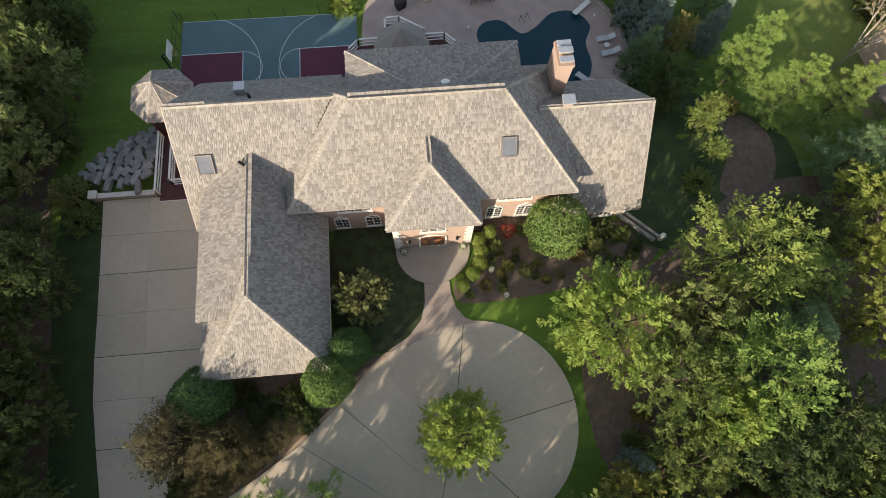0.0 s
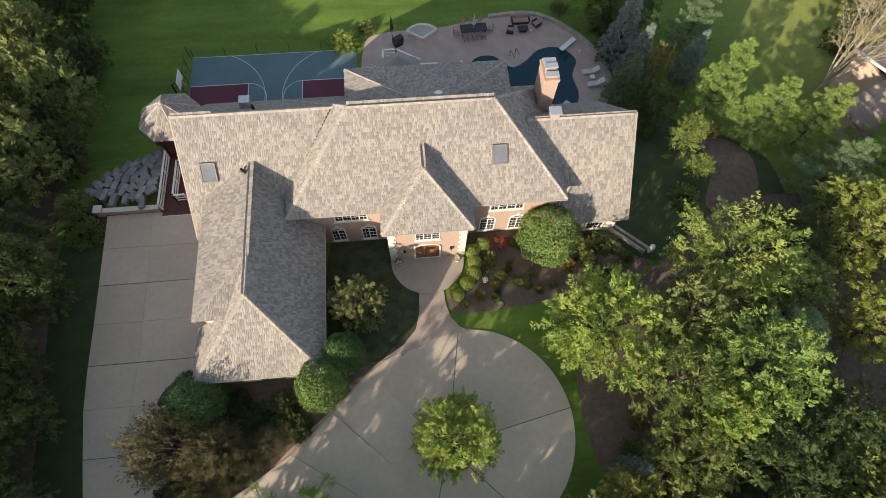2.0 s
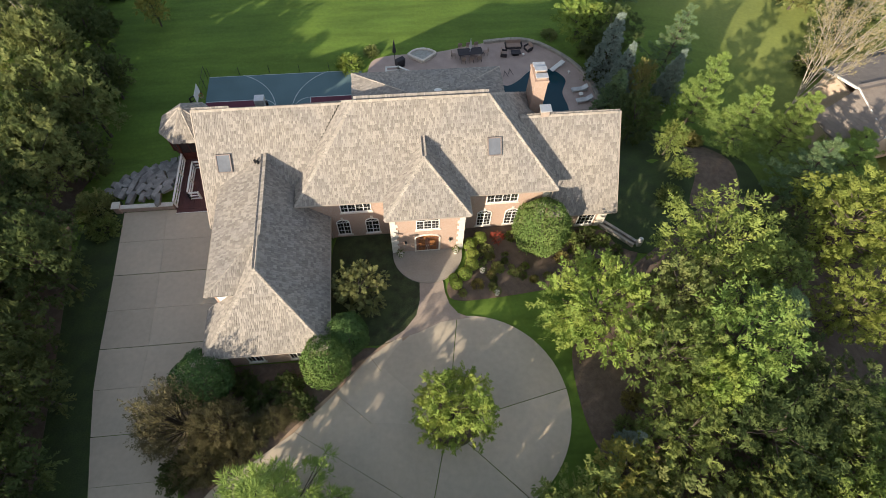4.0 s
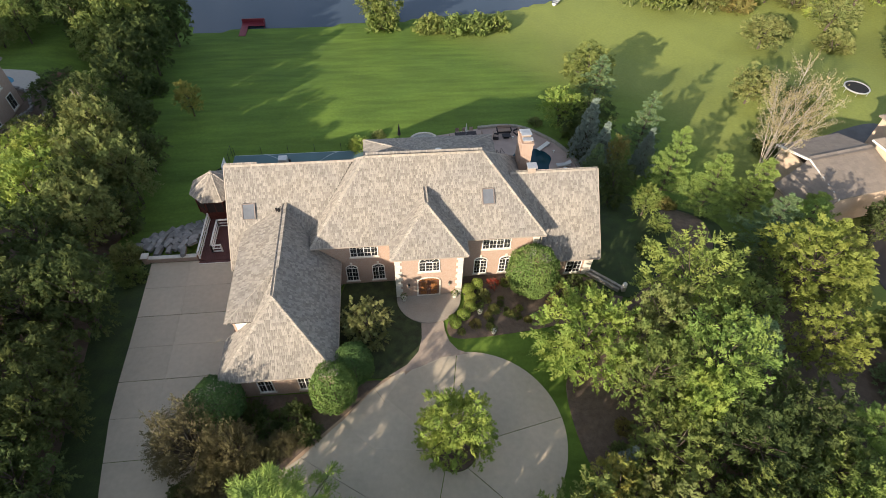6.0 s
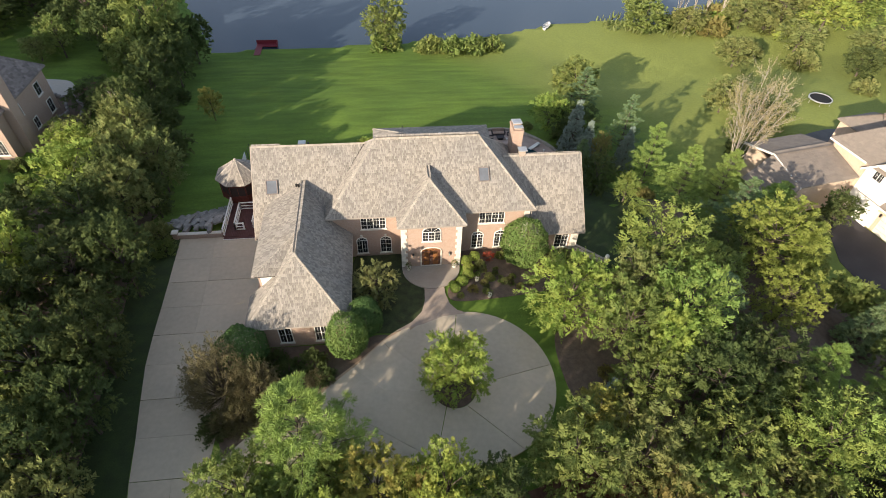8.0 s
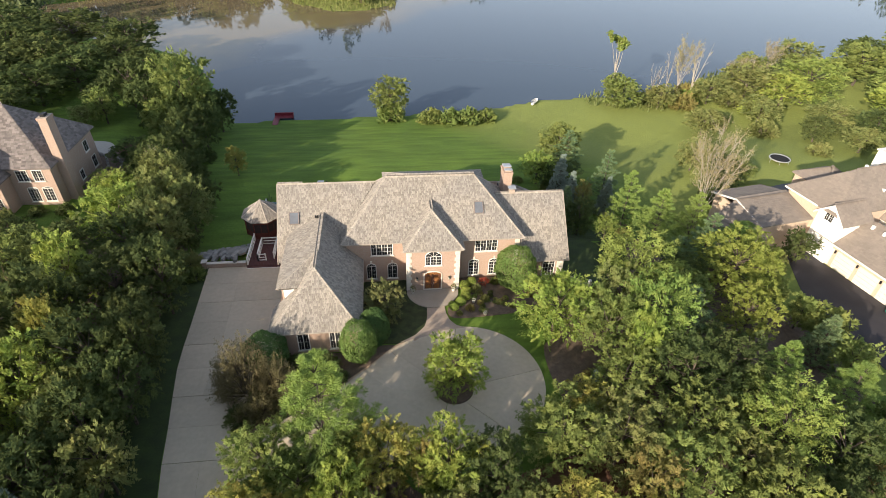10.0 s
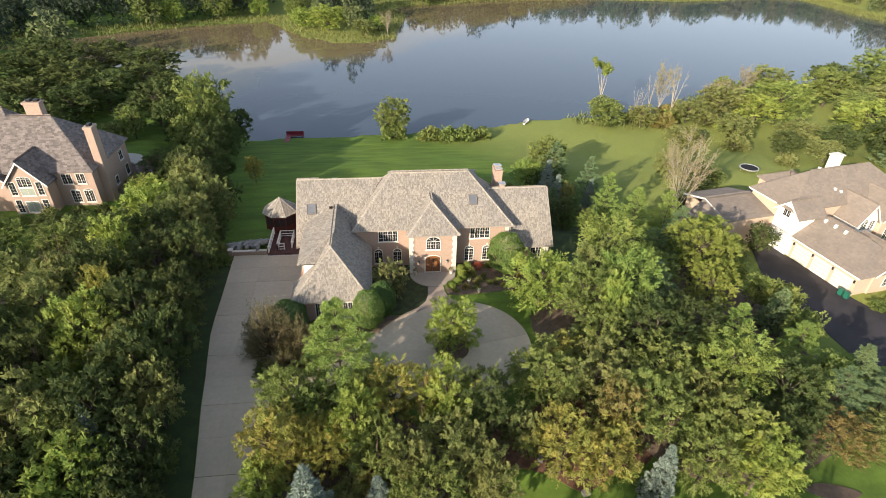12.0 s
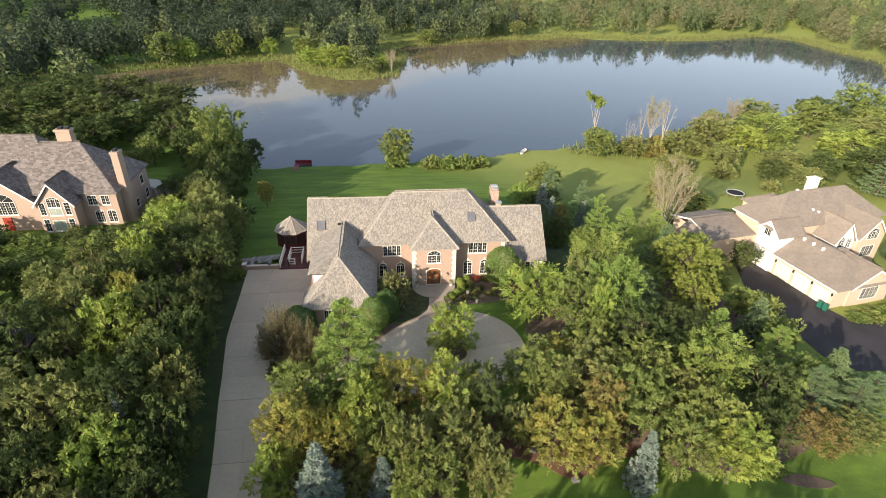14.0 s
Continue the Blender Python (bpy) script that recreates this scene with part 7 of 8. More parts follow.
def plant(kind, x, y, r, h, group="", where=""):
    label, keys = KINDS[kind]
    where = where or (" on the lake shore" if group == GS else " among other trees")
    key = keys[trng.randrange(len(keys))]
    if not ((-46 < x < 52 and -21 < y < 58) or r > 8.4 or (-46 < x < 52 and y < 100 and h > 9.9)) or (group in (GW, GE) and r < 3.0 and h < 8.6 and kind in ("dark", "olive", "green")):
        key += "/far"
    elif group == GW or y > 62:
        key += "/mid"
    name, crown, v, f, bark, H = PROTO[key]
    m = pose(x, y, ground_z(x, y), 0, 0, trng.uniform(0, 360)) @ Matrix.Diagonal((r, r, h / H, 1))
    if key not in FIRST:
        ob = new(name)
        c = new(crown.name, crown)
        c.parent = ob
        st = mesh_ob("trunk" if "tree" in name else "stem", v, f, bark, ob)
        ob.matrix_basis = m
        tagged(ob, label + where, "tree" if "tree" in name else "shrub", group)
        FIRST[key] = ob
    else:
        src = FIRST[key]
        ob = copy_thing(src, m @ Matrix.Diagonal((1 / src.scale[0], 1 / src.scale[1], 1 / src.scale[2], 1)))
        tagged(ob, label + where, group=group)
    PLANTED.append((x, y, r))
    return ob

GW, GE, GF, GS, GB = "woods west of the drive", "woods east of the circle", "trees of the front bed", "trees on the lake shore", "planting at the house"
# at the house
plant("island", 4.2, 5.2, 3.05, 6.4, GB)
plant("willowy", 16.3, 12.0, 4.3, 7.2, GE, " beside the circle")
plant("ball", 13.6, 20.4, 2.55, 5.9, GB, " before the front windows")
plant("courtyard", -2.5, 15.9, 2.3, 5.2, GB)
plant("ball", -5.25, 9.9, 1.95, 5.2, GB, " at the garage corner")
plant("ball_dark", -3.6, 12.0, 1.65, 4.9, GB, " at the garage corner")
plant("ball_dark", -14.6, 9.5, 2.2, 4.6, GB, " at the garage corner")
plant("shrub_bronze", -16.3, 6.6, 3.4, 7.8, GB, " beside the drive")
plant("shrub_bronze", -13.2, 6.0, 2.6, 5.6, GB, " beside the drive")
for x, y, r, h in ((-11.2, 5.4, 1.7, 2.2), (-9.6, 6.4, 1.5, 1.9), (-8.2, 7.1, 1.2, 1.5), (-12.4, 4.4, 1.7, 2.4), (-14.4, 3.6, 2.0, 3.2), (-15.6, 3.2, 1.6, 2.4)):
    plant("shrub_bronze", x, y, r, h, GB, " beside the drive")
for x, y, r, h in ((-8.6, 8.6, 1.7, 2.4), (-10.8, 8.3, 1.5, 2.0), (-7.4, 7.2, 1.3, 1.6), (-12.0, 9.4, 1.3, 2.2), (-16.2, 3.0, 1.8, 2.0)):
    plant("shrub_dark", x, y, r, h, GB, " in the garage bed")
plant("shrub_olive", -27.0, 27.3, 2.2, 2.8, GB, " at the retaining wall")
plant("shrub_green", -25.9, 25.0, 1.7, 2.0, GB, " at the retaining wall")
plant("shrub_red", 10.0, 21.2, 0.85, 1.3, GB)
for x, y, r in ((7.4, 20.6, 0.62), (7.5, 19.5, 0.6), (7.3, 18.5, 0.62), (6.6, 17.6, 0.62), (5.7, 16.7, 0.55), (8.4, 21.2, 0.6), (5.5, 17.4, 0.4)):
    plant("small_ball", x, y, r, r * 1.7, "clipped shrubs beside the porch")
for x, y, r, k in ((8.8, 19.9, 0.9, "shrub_olive"), (11.4, 21.3, 0.8, "shrub_green"), (9.6, 18.2, 0.7, "shrub_olive"), (16.6, 20.8, 1.1, "shrub_green"), (18.3, 20.6, 1.2, "shrub_dark"), (17.4, 19.3, 0.9, "shrub_olive"), (15.6, 18.6, 0.8, "shrub_rust"),
                   (19.8, 20.2, 0.9, "shrub_green"), (7.6, 16.6, 0.7, "shrub_rust"), (8.9, 16.3, 0.5, "shrub_olive"), (20.8, 19.0, 0.8, "shrub_dark"), (6.2, 15.9, 0.5, "shrub_olive"), (11.8, 17.3, 0.6, "bare_bush"), (14.0, 17.0, 0.5, "shrub_olive")):
    plant(k, x, y, r, r * 1.3, GB, " in the front bed")
# low mixed planting through the front bed
for i in range(64):
    x, y = trng.uniform(8.0, 20.6), trng.uniform(16.2, 20.2)
    if y < 15.9 + 0.16 * (x - 8) or math.hypot(x - 13.6, y - 20.4) < 2.7:
        continue
    r = trng.uniform(0.26, 0.56)
    plant(trng.choice(["shrub_olive", "shrub_green", "shrub_rust", "shrub_dark", "shrub_olive"]), x, y, r, r * trng.uniform(0.9, 1.4), GB, " in the front bed")
# east side and back yard
for k, x, y, r, h in (("pine", 34.3, 36.3, 2.9, 10.4), ("pine", 37.6, 32.2, 3.2, 8.8), ("pine", 42.6, 31.4, 3.0, 8.8), ("pine_dark", 34.2, 45.0, 2.8, 9.2), ("spruce_blue", 26.3, 44.4, 2.3, 8.8), ("spruce_blue", 27.2, 41.2, 2.1, 7.4), ("spruce_dark", 25.6, 38.4, 2.2, 6.6), ("spruce_blue", 33.2, 41.0, 1.7, 6.8),
                       ("yellow", 24.6, 51.0, 3.2, 6.0), ("pine_dark", 32.2, 58.6, 3, 6.9), ("dark", 27.4, 48.0, 3.6, 6.0), ("dark", 26.5, 34.2, 2.6, 6.0), ("feather", 28.9, 30.2, 1.7, 3.8), ("feather", 29.3, 27.0, 1.2, 2.4), ("rust", 28.4, 38.9, 1.4, 7.0), ("shrub_rust", 33.3, 32.8, 1.6, 2.0),
                       ("bare_pale", 48.2, 38.4, 5.6, 18.6), ("shrub_green", 27.6, 24.4, 1.6, 1.8), ("pine", 46.5, 26.5, 3.6, 6.8), ("pine_dark", 41.1, 25, 3.6, 8.2), ("pine", 50, 29.5, 3.2, 5.5), ("shrub_dark", 26.0, 44.5, 2.2, 3.0), ("shrub_dark", 25.8, 48.4, 1.8, 2.4), ("shrub_olive", 21.5, 52.0, 1.3, 1.0), ("shrub_yellow", -3.6, 48.4, 1.9, 1.6), ("shrub_olive", -1.0, 50.5, 1.2, 1.0)):
    plant(k, x, y, r, h, "trees beside the pool yard")
for k, x, y, r, h in (("feather", 26.6, 16.0, 4.7, 9.2), ("golden", 41.0, 18.4, 5.2, 9.8), ("golden", 38.4, 10.6, 3.4, 7.6), ("green", 20.2, 7.6, 3.5, 9.0), ("feather", 25.3, 7.8, 4.0, 10.2), ("green", 19.9, 1.8, 3.4, 7.2), ("dark", 26.3, 1.4, 4.0, 8.2), ("dark", 31.8, 4.2, 4.0, 6.6),
                       ("pine", 36.5, 2.2, 3, 7.6), ("pine_dark", 30.3, 10.1, 3.6, 7.6), ("dark", 34.3, 19.0, 3.0, 5.0), ("olive", 22.8, 12.0, 3.0, 9.0), ("pine", 43.7, 0.4, 3.4, 7.3), ("pine_dark", 44.9, -5.4, 3.6, 7.1), ("pine_dark", 50.8, -5.6, 3.6, 6.0), ("rust", 41.9, -9.8, 3.6, 5.0), ("olive", 48.1, -9.3, 3.4, 4.4), ("dark", 37.3, -6.4, 3.8, 7.6),
                       ("feather", 32.1, -4.6, 3.8, 9), ("green", 23.9, -3.8, 3.6, 8), ("yellow", 22.6, 4.8, 2.2, 9), ("green", 28.9, -10.2, 4.0, 8.6), ("yellow", 29.7, -14.0, 3.6, 7.7), ("green", 24.9, -13.2, 3.0, 8.3), ("dark", 34.5, -10.8, 3.4, 7.4), ("shrub_green", 35.5, -12.3, 2, 2.2), ("spruce_dark", 46.8, 8.1, 2.6, 7.0), ("spruce_dark", 51.8, -0.8, 2.6, 6.1)):
    plant(k, x, y, r, h, GE)
for k, x, y, r, h in (("pine", 49.6, -0.6, 2.6, 4.1), ("pine_dark", 53, -1.9, 2.6, 3.7), ("pine_dark", 56.6, -2.6, 2.8, 3.8), ("pine", 60.6, -2.8, 2.8, 3.4), ("pine_dark", 65, -2.4, 3, 3.6)):
    plant(k, x, y, r, h, GE, " beside the asphalt forecourt")
# the front bed
for k, x, y, r, h in (("pine", -7.9, -1.2, 4.8, 12.8), ("green", -12.4, -3.8, 3.0, 7.2), ("green", -9.6, -5.6, 2.6, 6.8), ("autumn", -13.1, -8.8, 2.8, 8.2), ("autumn", -9.0, -8.6, 2.4, 6.7), ("yellow", -14.4, -11.8, 2.2, 5.9), ("green", -5.6, -3.4, 2.4, 6.0), ("yellow", -6.4, -7.6, 2.4, 8.0), ("autumn", -2.8, -4.6, 2.6, 7.5), ("rust", 0.6, -4.8, 0.9, 6.8),
                       ("yellow", 2.4, -5.2, 2.8, 8.2), ("dark", 6.0, -6.6, 2.6, 8.6), ("bare_bush", -1.2, -8.4, 2.6, 6.2), ("green", -4.4, -10.4, 2.5, 8.0), ("olive", 2.2, -9.6, 2.6, 7.6), ("olive", 4.6, -11.6, 2.4, 7.4), ("green", -0.4, -14.0, 2.8, 7.2), ("spruce_blue", -9.9, -14.6, 3.0, 9.0), ("spruce_blue", -4.4, -13.4, 1.9, 5.9), ("olive", -2.0, -11.4, 2.0, 7.8), ("rust", -5.6, -12.2, 1.0, 5.0), ("olive", 5.6, -13.8, 2.0, 7.2),
                       ("green", 12.6, -3, 3.6, 7.4), ("olive", 17.6, -4, 3.6, 7.6), ("autumn", 12.6, -10.4, 3.0, 7.6), ("autumn", 16.2, -11.4, 2.8, 7.0), ("rust", 18.4, -8.4, 2.4, 8.4), ("green", 21.8, -8, 3.4, 8.8), ("spruce_blue", 20.8, -13.6, 1.7, 7.4), ("olive", 9.4, -8.4, 1.8, 6.3), ("spruce_blue", 17.0, 2.0, 1.2, 5.0), ("autumn", 15.6, 0.0, 2.0, 5.6), ("shrub_rust", 18.6, 5.4, 0.9, 0.9), ("shrub_olive", 17.6, 3.4, 1.0, 1.0), ("shrub_dark", -14.5, -4.4, 1.6, 1.8), ("green", -6.6, -3.6, 2.2, 5.2), ("yellow", -13.4, -14.6, 1.6, 3.6), ("olive", -7.2, -12.6, 1.7, 4.4), ("green", -6.6, -15.4, 1.4, 2.8), ("yellow", -2.2, -14.8, 1.6, 3.6)):
    plant(k, x, y, r * (1.0 if "spruce" in k or k == "pine" else 1.16), h * (1.08 if x < 3 and k != "pine" else 1.0), GF)
# trees leaning over the grass along the drive and the back lawn
for k, x, y, r, h in (("olive", -29.6, 39.2, 3.4, 9.6), ("olive", -31.6, 32.4, 3.4, 8.4), ("dark", -29.4, 44.8, 2.6, 6.4), ("dark", -28.8, 33.2, 2.4, 6.0), ("dark", -26.6, 18.6, 3.0, 10.0), ("dark", -26.0, 9.0, 2.8, 9.5), ("dark", -25.6, 3.6, 2.8, 9.5), ("olive", -25.0, -3.0, 2.7, 9.0), ("dark", -24.4, -8.6, 2.6, 9.0), ("dark", -23.8, -14.6, 2.6, 9.0)):
    plant(k, x, y, r, h, GW, " beside the drive")
# west woods
for k, x, y, r, h in (("dark", -51.5, 21.4, 4.0, 6.6), ("green", -45.4, 24.2, 4.2, 7.6), ("dark", -39.4, 23.8, 4.6, 9.5), ("yellow", -37.6, 34.8, 4.6, 10.0), ("olive", -33.2, 40.4, 4.2, 10.0), ("dark", -28.9, 21.6, 3.2, 8.2), ("dark", -31.0, 17.8, 3.8, 9.2), ("dark", -35.4, 13.5, 3.8, 10.8), ("olive", -39.6, 9.0, 4.0, 10.8), ("dark", -41.5, 2.4, 4.0, 10.8),
                       ("yellow", -33.4, 4.0, 3.4, 10.8), ("dark", -29.0, 6.6, 3.6, 10.8), ("olive", -35.0, -6.4, 4.0, 10.8), ("dark", -29.0, -5.2, 3.8, 10.1), ("dark", -27.0, -0.4, 3.2, 9.5), ("yellow", -28.4, -11.6, 3.4, 10.1), ("dark", -34.2, -12.4, 3.6, 10.1), ("dark", -25.2, -11.6, 2.8, 8.1), ("olive", -40.4, -5.2, 3.8, 10.8), ("green", -46.0, -0.8, 4.0, 10.8), ("spruce_blue", -28.8, -7.0, 1.6, 8.8),
                       ("autumn", -33.8, 10.0, 2.2, 10.3), ("olive", -30.5, 30.2, 3.6, 8.5), ("dark", -33.0, 26.6, 3.6, 8.6), ("yellow", -36.0, 19.2, 3.0, 10.4), ("yellow", -40.0, 42.0, 4.2, 8.0), ("olive", -35.2, 47.0, 3.6, 9.4), ("dark", -33.6, 34.6, 3.2, 10.2), ("dark", -38.5, 52.5, 3.8, 9.0), ("dark", -43.5, 57.5, 3.6, 5.5), ("olive", -44.0, 48.5, 3.0, 4.5), ("shrub_green", -48.5, 33.5, 2.0, 2.2), ("shrub_olive", -46.0, 37.5, 2.6, 3.0),
                       ("dark", -27.6, 12.6, 2.8, 8.1), ("dark", -26.6, -16.4, 2.6, 8.1), ("olive", -31.0, -16.4, 3.4, 9.5), ("dark", -36.8, -17.3, 3.4, 9.5), ("dark", -41.5, -11.8, 3.6, 10.1), ("dark", -47.5, -7.8, 4.0, 10.8), ("green", -58.0, 21.5, 4.0, 6.2), ("dark", -60.0, 16.0, 4.2, 7.4), ("green", -64.0, 29.0, 3.6, 5.5), ("bare_bush", -39.3, 13.8, 2.0, 11.6), ("bare_dead", -45.5, 7.2, 2.4, 6.8), ("bare_dead", -36.2, 49.0, 2.8, 10.0), ("autumn", -27.2, 57.4, 1.9, 5.2), ("dark", -36.0, 60.0, 3.4, 8.6), ("shrub_dark", -34.2, 57.0, 2.6, 3.0), ("dark", -37.0, 66.0, 3.8, 9.6), ("green", -42.0, 71.0, 4.0, 9.0), ("dark", -36.0, 72.0, 3.6, 9.6), ("shrub_dark", -34.6, 65.0, 2.4, 3.0), ("shrub_dark", -33.6, 50.0, 2.4, 3.2), ("dark", -40.0, 77.0, 4.0, 9.0), ("dark", -46.4, 75.0, 3.6, 9.0), ("dark", -37.6, 79.4, 3.4, 9.4), ("shrub_dark", -33.0, 44.0, 2.2, 3.4), ("green", -54.0, 74.0, 2.6, 7.0), ("dark", -33.2, 52.6, 2.8, 6.6), ("shrub_dark", -31.0, 47.0, 2.4, 2.6)):
    plant(k, x, y, r, h, GW)
for i in range(34):
    for _ in range(40):
        x, y = trng.uniform(-58, -27.5), trng.uniform(-20, 20)
        if not (x < -42 and 7 < y < 16) and all(math.hypot(x - a, y - b) > 0.62 * (r + 2.6) for a, b, r in PLANTED):
            plant(trng.choice(["dark", "dark", "dark", "green", "olive"]), x, y, trng.uniform(2.4, 3.4), trng.uniform(7.0, 9.5), GW)
            break
for i in range(26):
    for _ in range(40):
        x, y = trng.uniform(19, 50), trng.uniform(-9, 24)
        if x < 53 - 0.05 * y and (x > 22 or y < 0) and not (33 < x < 48 and 2 < y < 17) and not (x < 40 and y > 16) and all(math.hypot(x - a, y - b) > 0.6 * (r + 2.4) for a, b, r in PLANTED):
            plant(trng.choice(["dark", "green", "olive", "green", "green"]), x, y, trng.uniform(2.0, 3.0), trng.uniform(4.6, 6.6), GE)
            break
# trees mostly out of view, added to shade the drive and circle
for i in range(40):
    for _ in range(40):
        x, y = trng.uniform(-62, -25.5), trng.uniform(-46, -18)
        if all(math.hypot(x - a, y - b) > 0.62 * (r + 3.2) for a, b, r in PLANTED):
            plant(trng.choice(["dark", "green", "olive"]), x, y, trng.uniform(3.0, 4.2), trng.uniform(14.0, 17.0) if y < -31 else trng.uniform(9.0, 12.0), GW)
            break
# an unseen stand across the road, added to shade the front lawn
for i in range(16):
    for _ in range(40):
        x, y = trng.uniform(-22, 16), trng.uniform(-48, -35)
        if all(math.hypot(x - a, y - b) > 0.6 * (r + 3.4) for a, b, r in PLANTED):
            plant(trng.choice(["dark", "green", "olive"]), x, y, trng.uniform(3.0, 4.0), trng.uniform(10.5, 13.0), "trees across the road")
            break
# bushes before the western neighbour's front
for k, x, y, r, h in (("shrub_olive", -55.0, 39.6, 1.7, 2.6), ("shrub_dark", -51.6, 41.6, 1.5, 1.6), ("shrub_green", -58.6, 38.6, 1.8, 1.8), ("shrub_olive", -62.4, 38.4, 2.0, 2.4), ("dark", -63.5, 34.0, 3.0, 5.0), ("green", -57.0, 32.0, 3.0, 4.4), ("dark", -50.6, 33.4, 3.0, 4.6), ("shrub_green", -53.4, 36.4, 2.2, 2.6), ("dark", -47.8, 28.8, 3.0, 5.4), ("shrub_dark", -48.4, 42.4, 1.6, 1.8), ("olive", -69.0, 36.5, 3.2, 5.0)):
    plant(k, x, y, r, h, "planting before the western house", " on the neighbour's lawn")
# lake shore, near side
for k, x, y, r, h in (("green", -40.5, 78.0, 6.4, 17.6), ("dark", -51.5, 82.0, 5.0, 9.5), ("dark", -36.4, 85.0, 3.8, 9.0), ("green", 0.3, 90.3, 4.6, 10.3), ("shrub_green", 0.3, 90.4, 3.9, 5.7), ("shrub_green", 9.5, 88.5, 3.4, 4.2), ("shrub_green", 13.8, 87.8, 3.6, 4.6), ("shrub_green", 18.4, 87.6, 3.6, 4.6), ("shrub_green", 22.6, 88.6, 3.0, 3.8),
                       ("green", 58.2, 95.5, 5.2, 7.0), ("topknot", 61.5, 110.0, 3.6, 16.0), ("green", 60.2, 104.0, 3.8, 6.5), ("bare_dead", 70.0, 104.0, 2.6, 9.0), ("bare_dead", 72.5, 106.0, 2.4, 8.0), ("shrub_rust", 70.5, 101.0, 4.0, 3.6), ("shrub_yellow", 78.0, 99.0, 3.4, 3.6), ("bare_pale", 76.5, 103.0, 4.5, 15.0), ("bare_dead", 79.5, 101.5, 4.4, 15.0), ("bare_dead", 74.5, 105.0, 3.4, 12.0), ("shrub_olive", 66.0, 100.0, 3.6, 3.2), ("shrub_rust", 80.0, 103.0, 4.4, 4.4), ("shrub_yellow", 72.5, 97.0, 3.4, 3.0), ("bare_pale", 93.0, 104.0, 6.0, 9.0), ("bare_pale", 98.0, 106.0, 6.0, 9.0), ("shrub_olive", 88.0, 95.0, 4.6, 4.0), ("shrub_yellow", 90.5, 90.0, 4.0, 3.4), ("olive", 68.0, 95.0, 4.2, 6.0), ("shrub_rust", 74.0, 94.0, 4.0, 5.0), ("olive", 82.0, 97.0, 4.6, 6.0),
                       ("olive", 92.6, 98.0, 7.0, 9.0), ("feather", 107.0, 95.0, 8.5, 11.0), ("yellow", 99.5, 93.0, 6.0, 8.0), ("green", 102.4, 113.0, 5.0, 8.0), ("bare_pale", 110.0, 116.0, 4.0, 11.0), ("olive", 119.0, 117.0, 7.0, 10.0), ("green", 133.0, 109.0, 8.0, 11.0), ("green", 159.0, 119.0, 10.0, 14.0), ("dark", 145.0, 121.0, 8.0, 9.0), ("yellow", 121.5, 80.0, 8.0, 10.0), ("dark", 113.0, 62.0, 7.0, 9.0), ("olive", 101.0, 77.0, 5.5, 6.5),
                       ("green", 32.0, 62.8, 4.0, 6.5), ("olive", 70.0, 77.0, 4.5, 5.5), ("shrub_olive", 77.0, 84.0, 4.0, 4.0), ("olive", 88.0, 84.0, 5.0, 6.0), ("green", 130.0, 92.0, 7.0, 9.0), ("olive", 141.0, 97.0, 7.0, 9.0), ("dark", 127.0, 70.0, 6.5, 9.0), ("yellow", 137.0, 82.0, 7.0, 8.0), ("green", 151.0, 104.0, 8.0, 10.0), ("dark", 92.0, 70.0, 4.0, 5.5), ("shrub_olive", 84.0, 75.5, 4.0, 4.5), ("dark", 104.0, 68.0, 5.0, 7.0), ("pine_dark", 108.0, 55.0, 5.0, 9.0), ("green", 118.0, 52.0, 6.0, 9.0), ("dark", 60.5, 52.0, 3.4, 5.0), ("olive", 57.0, 57.5, 3.6, 6.0), ("green", 63.0, 52.0, 3.0, 4.0), ("shrub_dark", 54.5, 46.0, 2.4, 3.0), ("shrub_olive", 87.0, 62.0, 3.0, 3.0), ("olive", 96.0, 62.0, 4.0, 5.0),
                       ("dark", 58.0, 27.6, 2.4, 5.6), ("dark", 58.0, 49.0, 3.0, 4.0), ("dark", 84.0, 19.0, 3.0, 4.2), ("shrub_green", 67.6, 12.6, 2.0, 1.3), ("shrub_green", 70.4, 12.9, 2.2, 1.4), ("shrub_green", 73.4, 13.6, 2.2, 1.5), ("shrub_green", 76.6, 14.4, 2.4, 1.5), ("shrub_green", 79.6, 16.0, 2.4, 1.8), ("dark", 86.0, 24.0, 3.4, 6.0)):
    plant(k, x, y, r, h, GS)
for k, x, y, r, h in (("dark", -87.0, 107.0, 10.0, 11.2), ("dark", -97.0, 100.0, 9.0, 10.5), ("dark", -74.0, 98.0, 8.0, 9.8), ("dark", -66.0, 92.0, 7.0, 9.1), ("dark", -60.0, 102.0, 7.0, 9.1), ("dark", -110.0, 113.0, 10.0, 11.2), ("dark", -78.0, 120.0, 9.0, 9.8), ("dark", -64.0, 117.0, 8.0, 9.1), ("dark", -95.0, 125.0, 9.0, 9.8), ("dark", -70.0, 84.0, 6.0, 8.4), ("dark", -82.0, 88.0, 7.0, 9.1), ("dark", -115.0, 95.0, 9.0, 10.5), ("dark", -56.0, 79.0, 3.6, 5.6), ("dark", -92.0, 80.0, 8.0, 9.8), ("dark", -104.0, 84.0, 8.0, 9.8), ("dark", -72.0, 74.0, 5.0, 7.0), ("olive", -57.5, 73.0, 2.6, 4.2), ("dark", -53.5, 95.0, 5.0, 7.7), ("dark", -80.0, 76.0, 6.0, 8.4)):
    plant(k, x, y, r, h, "woods on the western shore")

# ---- far woods: uncountable, one mesh for each tone ----
wrng = np.random.default_rng(5)


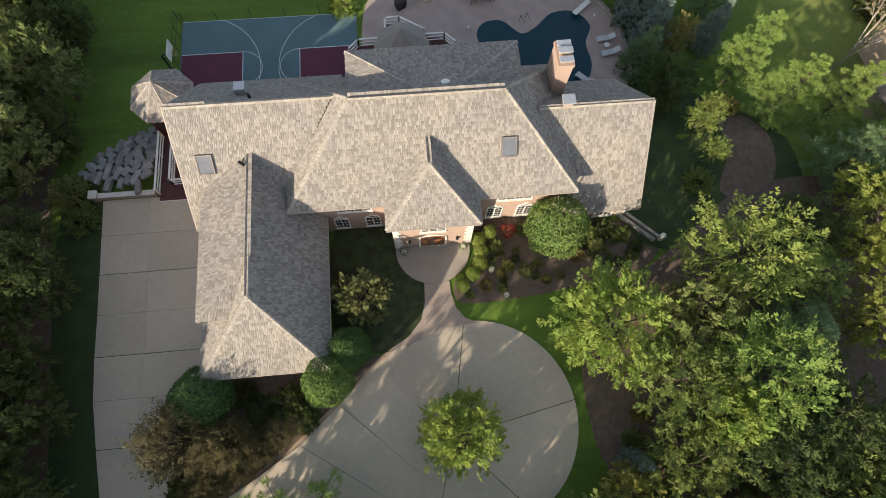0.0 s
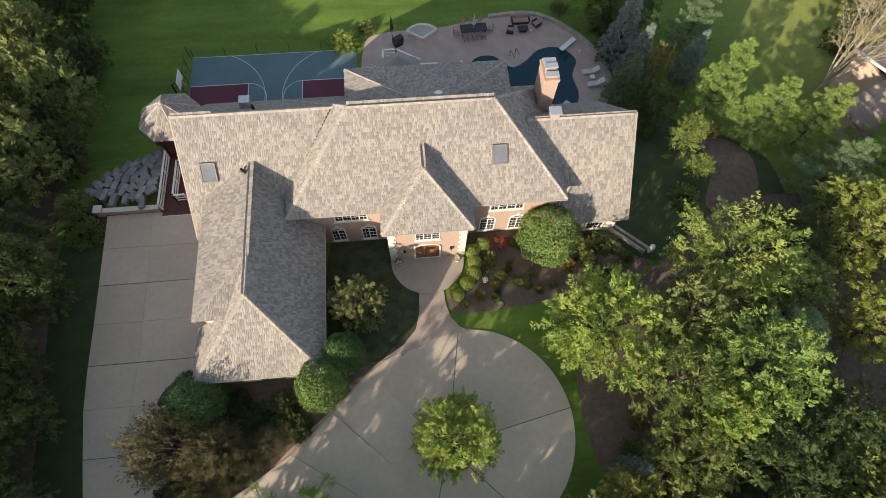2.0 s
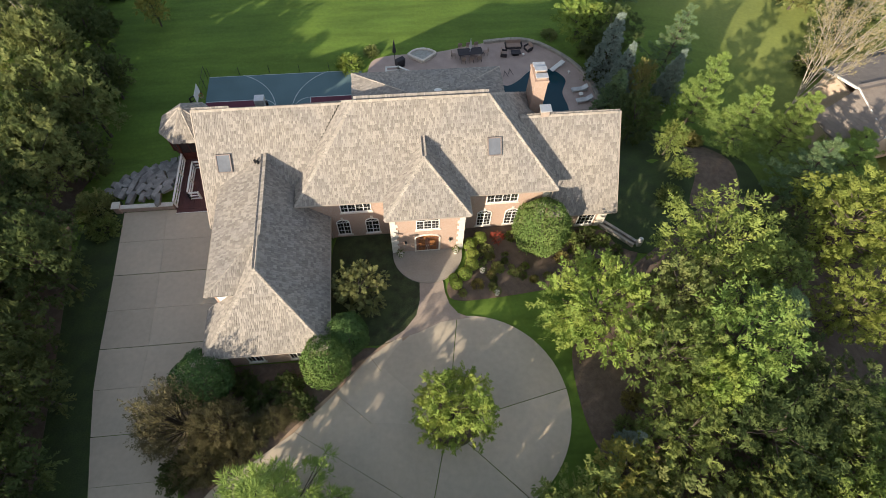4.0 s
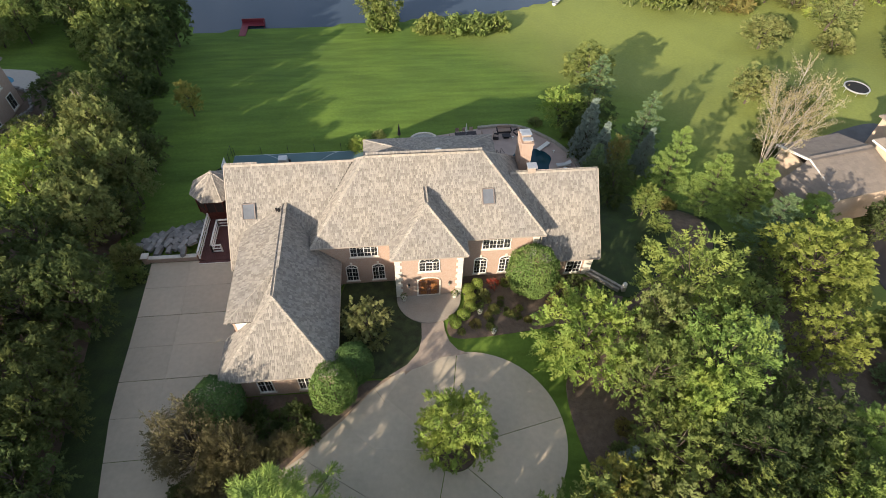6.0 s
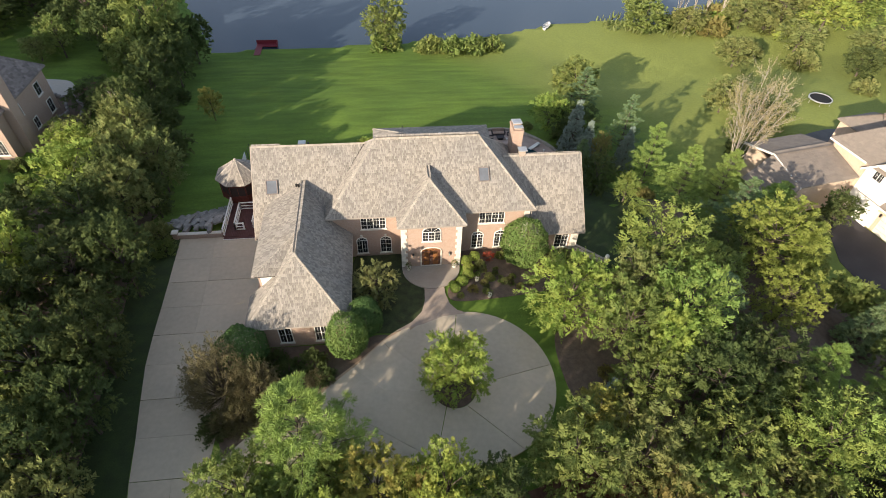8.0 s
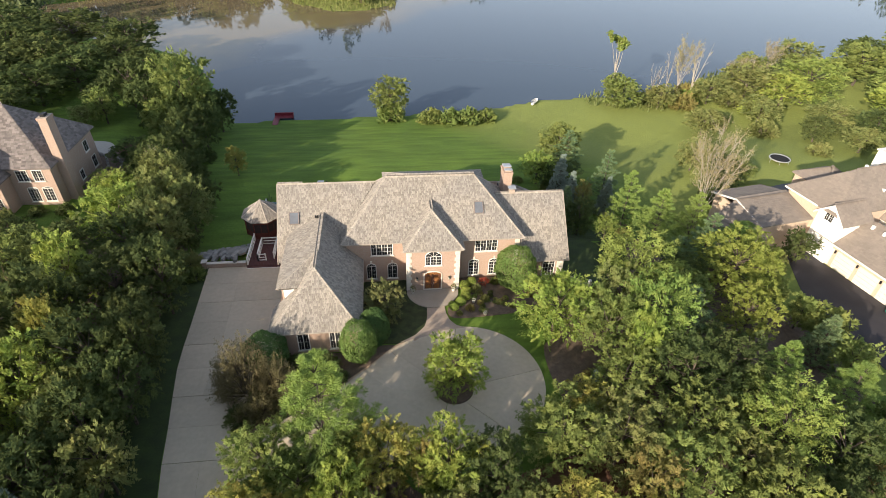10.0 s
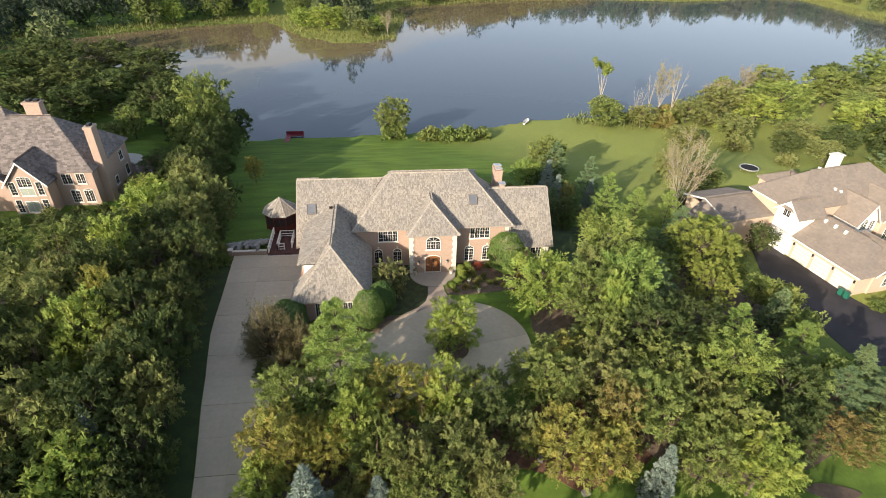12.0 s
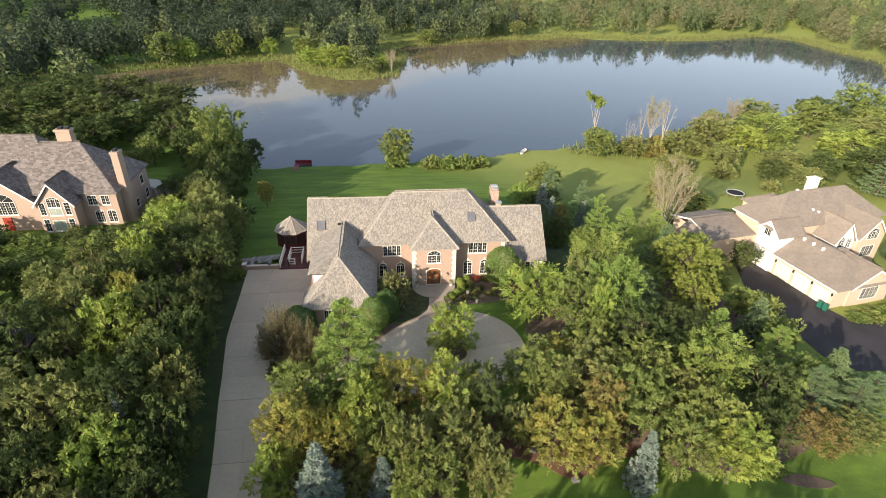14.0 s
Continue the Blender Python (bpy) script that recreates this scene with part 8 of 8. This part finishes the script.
def far_wood(material, count, seed, near, far, west, east, label):
    rng = np.random.default_rng(seed)
    cx, cy = rng.uniform(-420, 620, 9000), rng.uniform(130, 560, 9000)
    d = lake_dist(cx, cy)
    ok = (d > near) & (d < far) & (cx > west) & (cx < east) & ((cy > 205) | (cx < -95) | (cx > 225)) & ~((cx > 130) & (cx < 330) & (d < 16)) & ~((cx > -60) & (cx < 60) & (d < 14) & (cy < 300))
    cx, cy = cx[ok][:count], cy[ok][:count]
    P, N, S = [], [], []
    base = height(cx, cy)
    for x, y, z in zip(cx, cy, base):
        r, h = rng.uniform(4.4, 7.6), rng.uniform(12, 19)
        k = 400
        pos, nrm, _ = crown_points(rng, k, 16, 0.10, 1.0, 1.0, lobe_r=(0.22, 0.36), shape=0.45)
        P.append(pos * [r, r, h] + [x, y, z])
        N.append(nrm)
        S.append(rng.uniform(0.55, 1.15, len(pos)))
    pos, nrm, size = np.concatenate(P), np.concatenate(N), np.concatenate(S)
    ob = new("far_woods", leaves_mesh("far_woods", pos, nrm, size, material, rng))
    return tagged(ob, label, "woods", kind="stuff")


# these woods wear the haze-greyed leaf tones
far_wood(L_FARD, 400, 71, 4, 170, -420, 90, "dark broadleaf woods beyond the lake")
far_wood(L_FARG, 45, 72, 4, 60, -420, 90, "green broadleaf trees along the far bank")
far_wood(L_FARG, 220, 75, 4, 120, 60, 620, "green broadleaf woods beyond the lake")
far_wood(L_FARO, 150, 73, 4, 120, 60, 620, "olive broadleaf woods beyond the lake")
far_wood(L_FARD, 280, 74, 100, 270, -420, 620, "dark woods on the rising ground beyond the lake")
for k, x, y, r, h in (("yellow", -24.0, 222.0, 9.0, 11.0), ("yellow", -35.0, 228.0, 7.0, 9.0), ("olive", -8.0, 212.0, 6.0, 7.0), ("bare_pale", 2.0, 212.0, 4.0, 11.0), ("olive", -15.0, 235.0, 7.0, 8.0), ("yellow", -2.0, 224.0, 5.0, 6.0), ("green", -42.0, 252.0, 6.0, 10.0), ("yellow", -60.0, 256.0, 5.0, 9.0), ("green", -78.0, 250.0, 7.0, 14.0), ("yellow", -95.0, 238.0, 5.0, 11.0), ("green", -104.0, 233.0, 7.0, 15.0), ("green", 25.0, 300.0, 6.0, 9.0), ("olive", 90.0, 333.0, 6.0, 10.0)):
    plant(k, x, y, r, h, "trees on the far shore")


def reeds(n, seed, sel, label, width=7.0):
    rng = np.random.default_rng(seed)
    cx, cy = rng.uniform(-170, 330, n * 30), rng.uniform(85, 360, n * 30)
    d = lake_dist(cx, cy)
    ok = (d > -1.5) & (d < width) & sel(cx, cy)
    cx, cy = cx[ok][:n], cy[ok][:n]
    z = np.maximum(height(cx, cy), WATER_Z) + 0.3
    pos = np.stack([cx, cy, z + rng.uniform(0, 0.8, len(cx))], 1)
    nrm = unit(rng.normal(size=pos.shape) * [1, 1, 0.35])
    up = unit(rng.normal(size=pos.shape) * 0.35 + [0, 0, 1.0])
    ob = new("reeds", leaves_mesh("reeds", pos, nrm, rng.uniform(0.22, 0.55, len(cx)), REED, rng, stretch=3.2, axis=up))
    return tagged(ob, label, "reeds", kind="stuff")


reeds(15000, 81, lambda x, y: (y > 195) | (x < -100), "pale green and straw reeds along the far shore", 13)
reeds(5000, 82, lambda x, y: (y < 140) & (x > 50) & (x < 130), "reeds and brush along the near shore", 8)

# stone post at the drive
gp = thing("gate_post", "pale stone post with a flat cap beside the drive", "post", (-15.0, -12.9, ground_z(-15.0, -12.9)))
part("post_body", bbox(-0.3, -0.3, -0.2, 0.3, 0.3, 1.15, 0.03), LIME, gp)
part("post_cap", bbox(-0.38, -0.38, 1.15, 0.38, 0.38, 1.27, 0.03), LIME, gp)
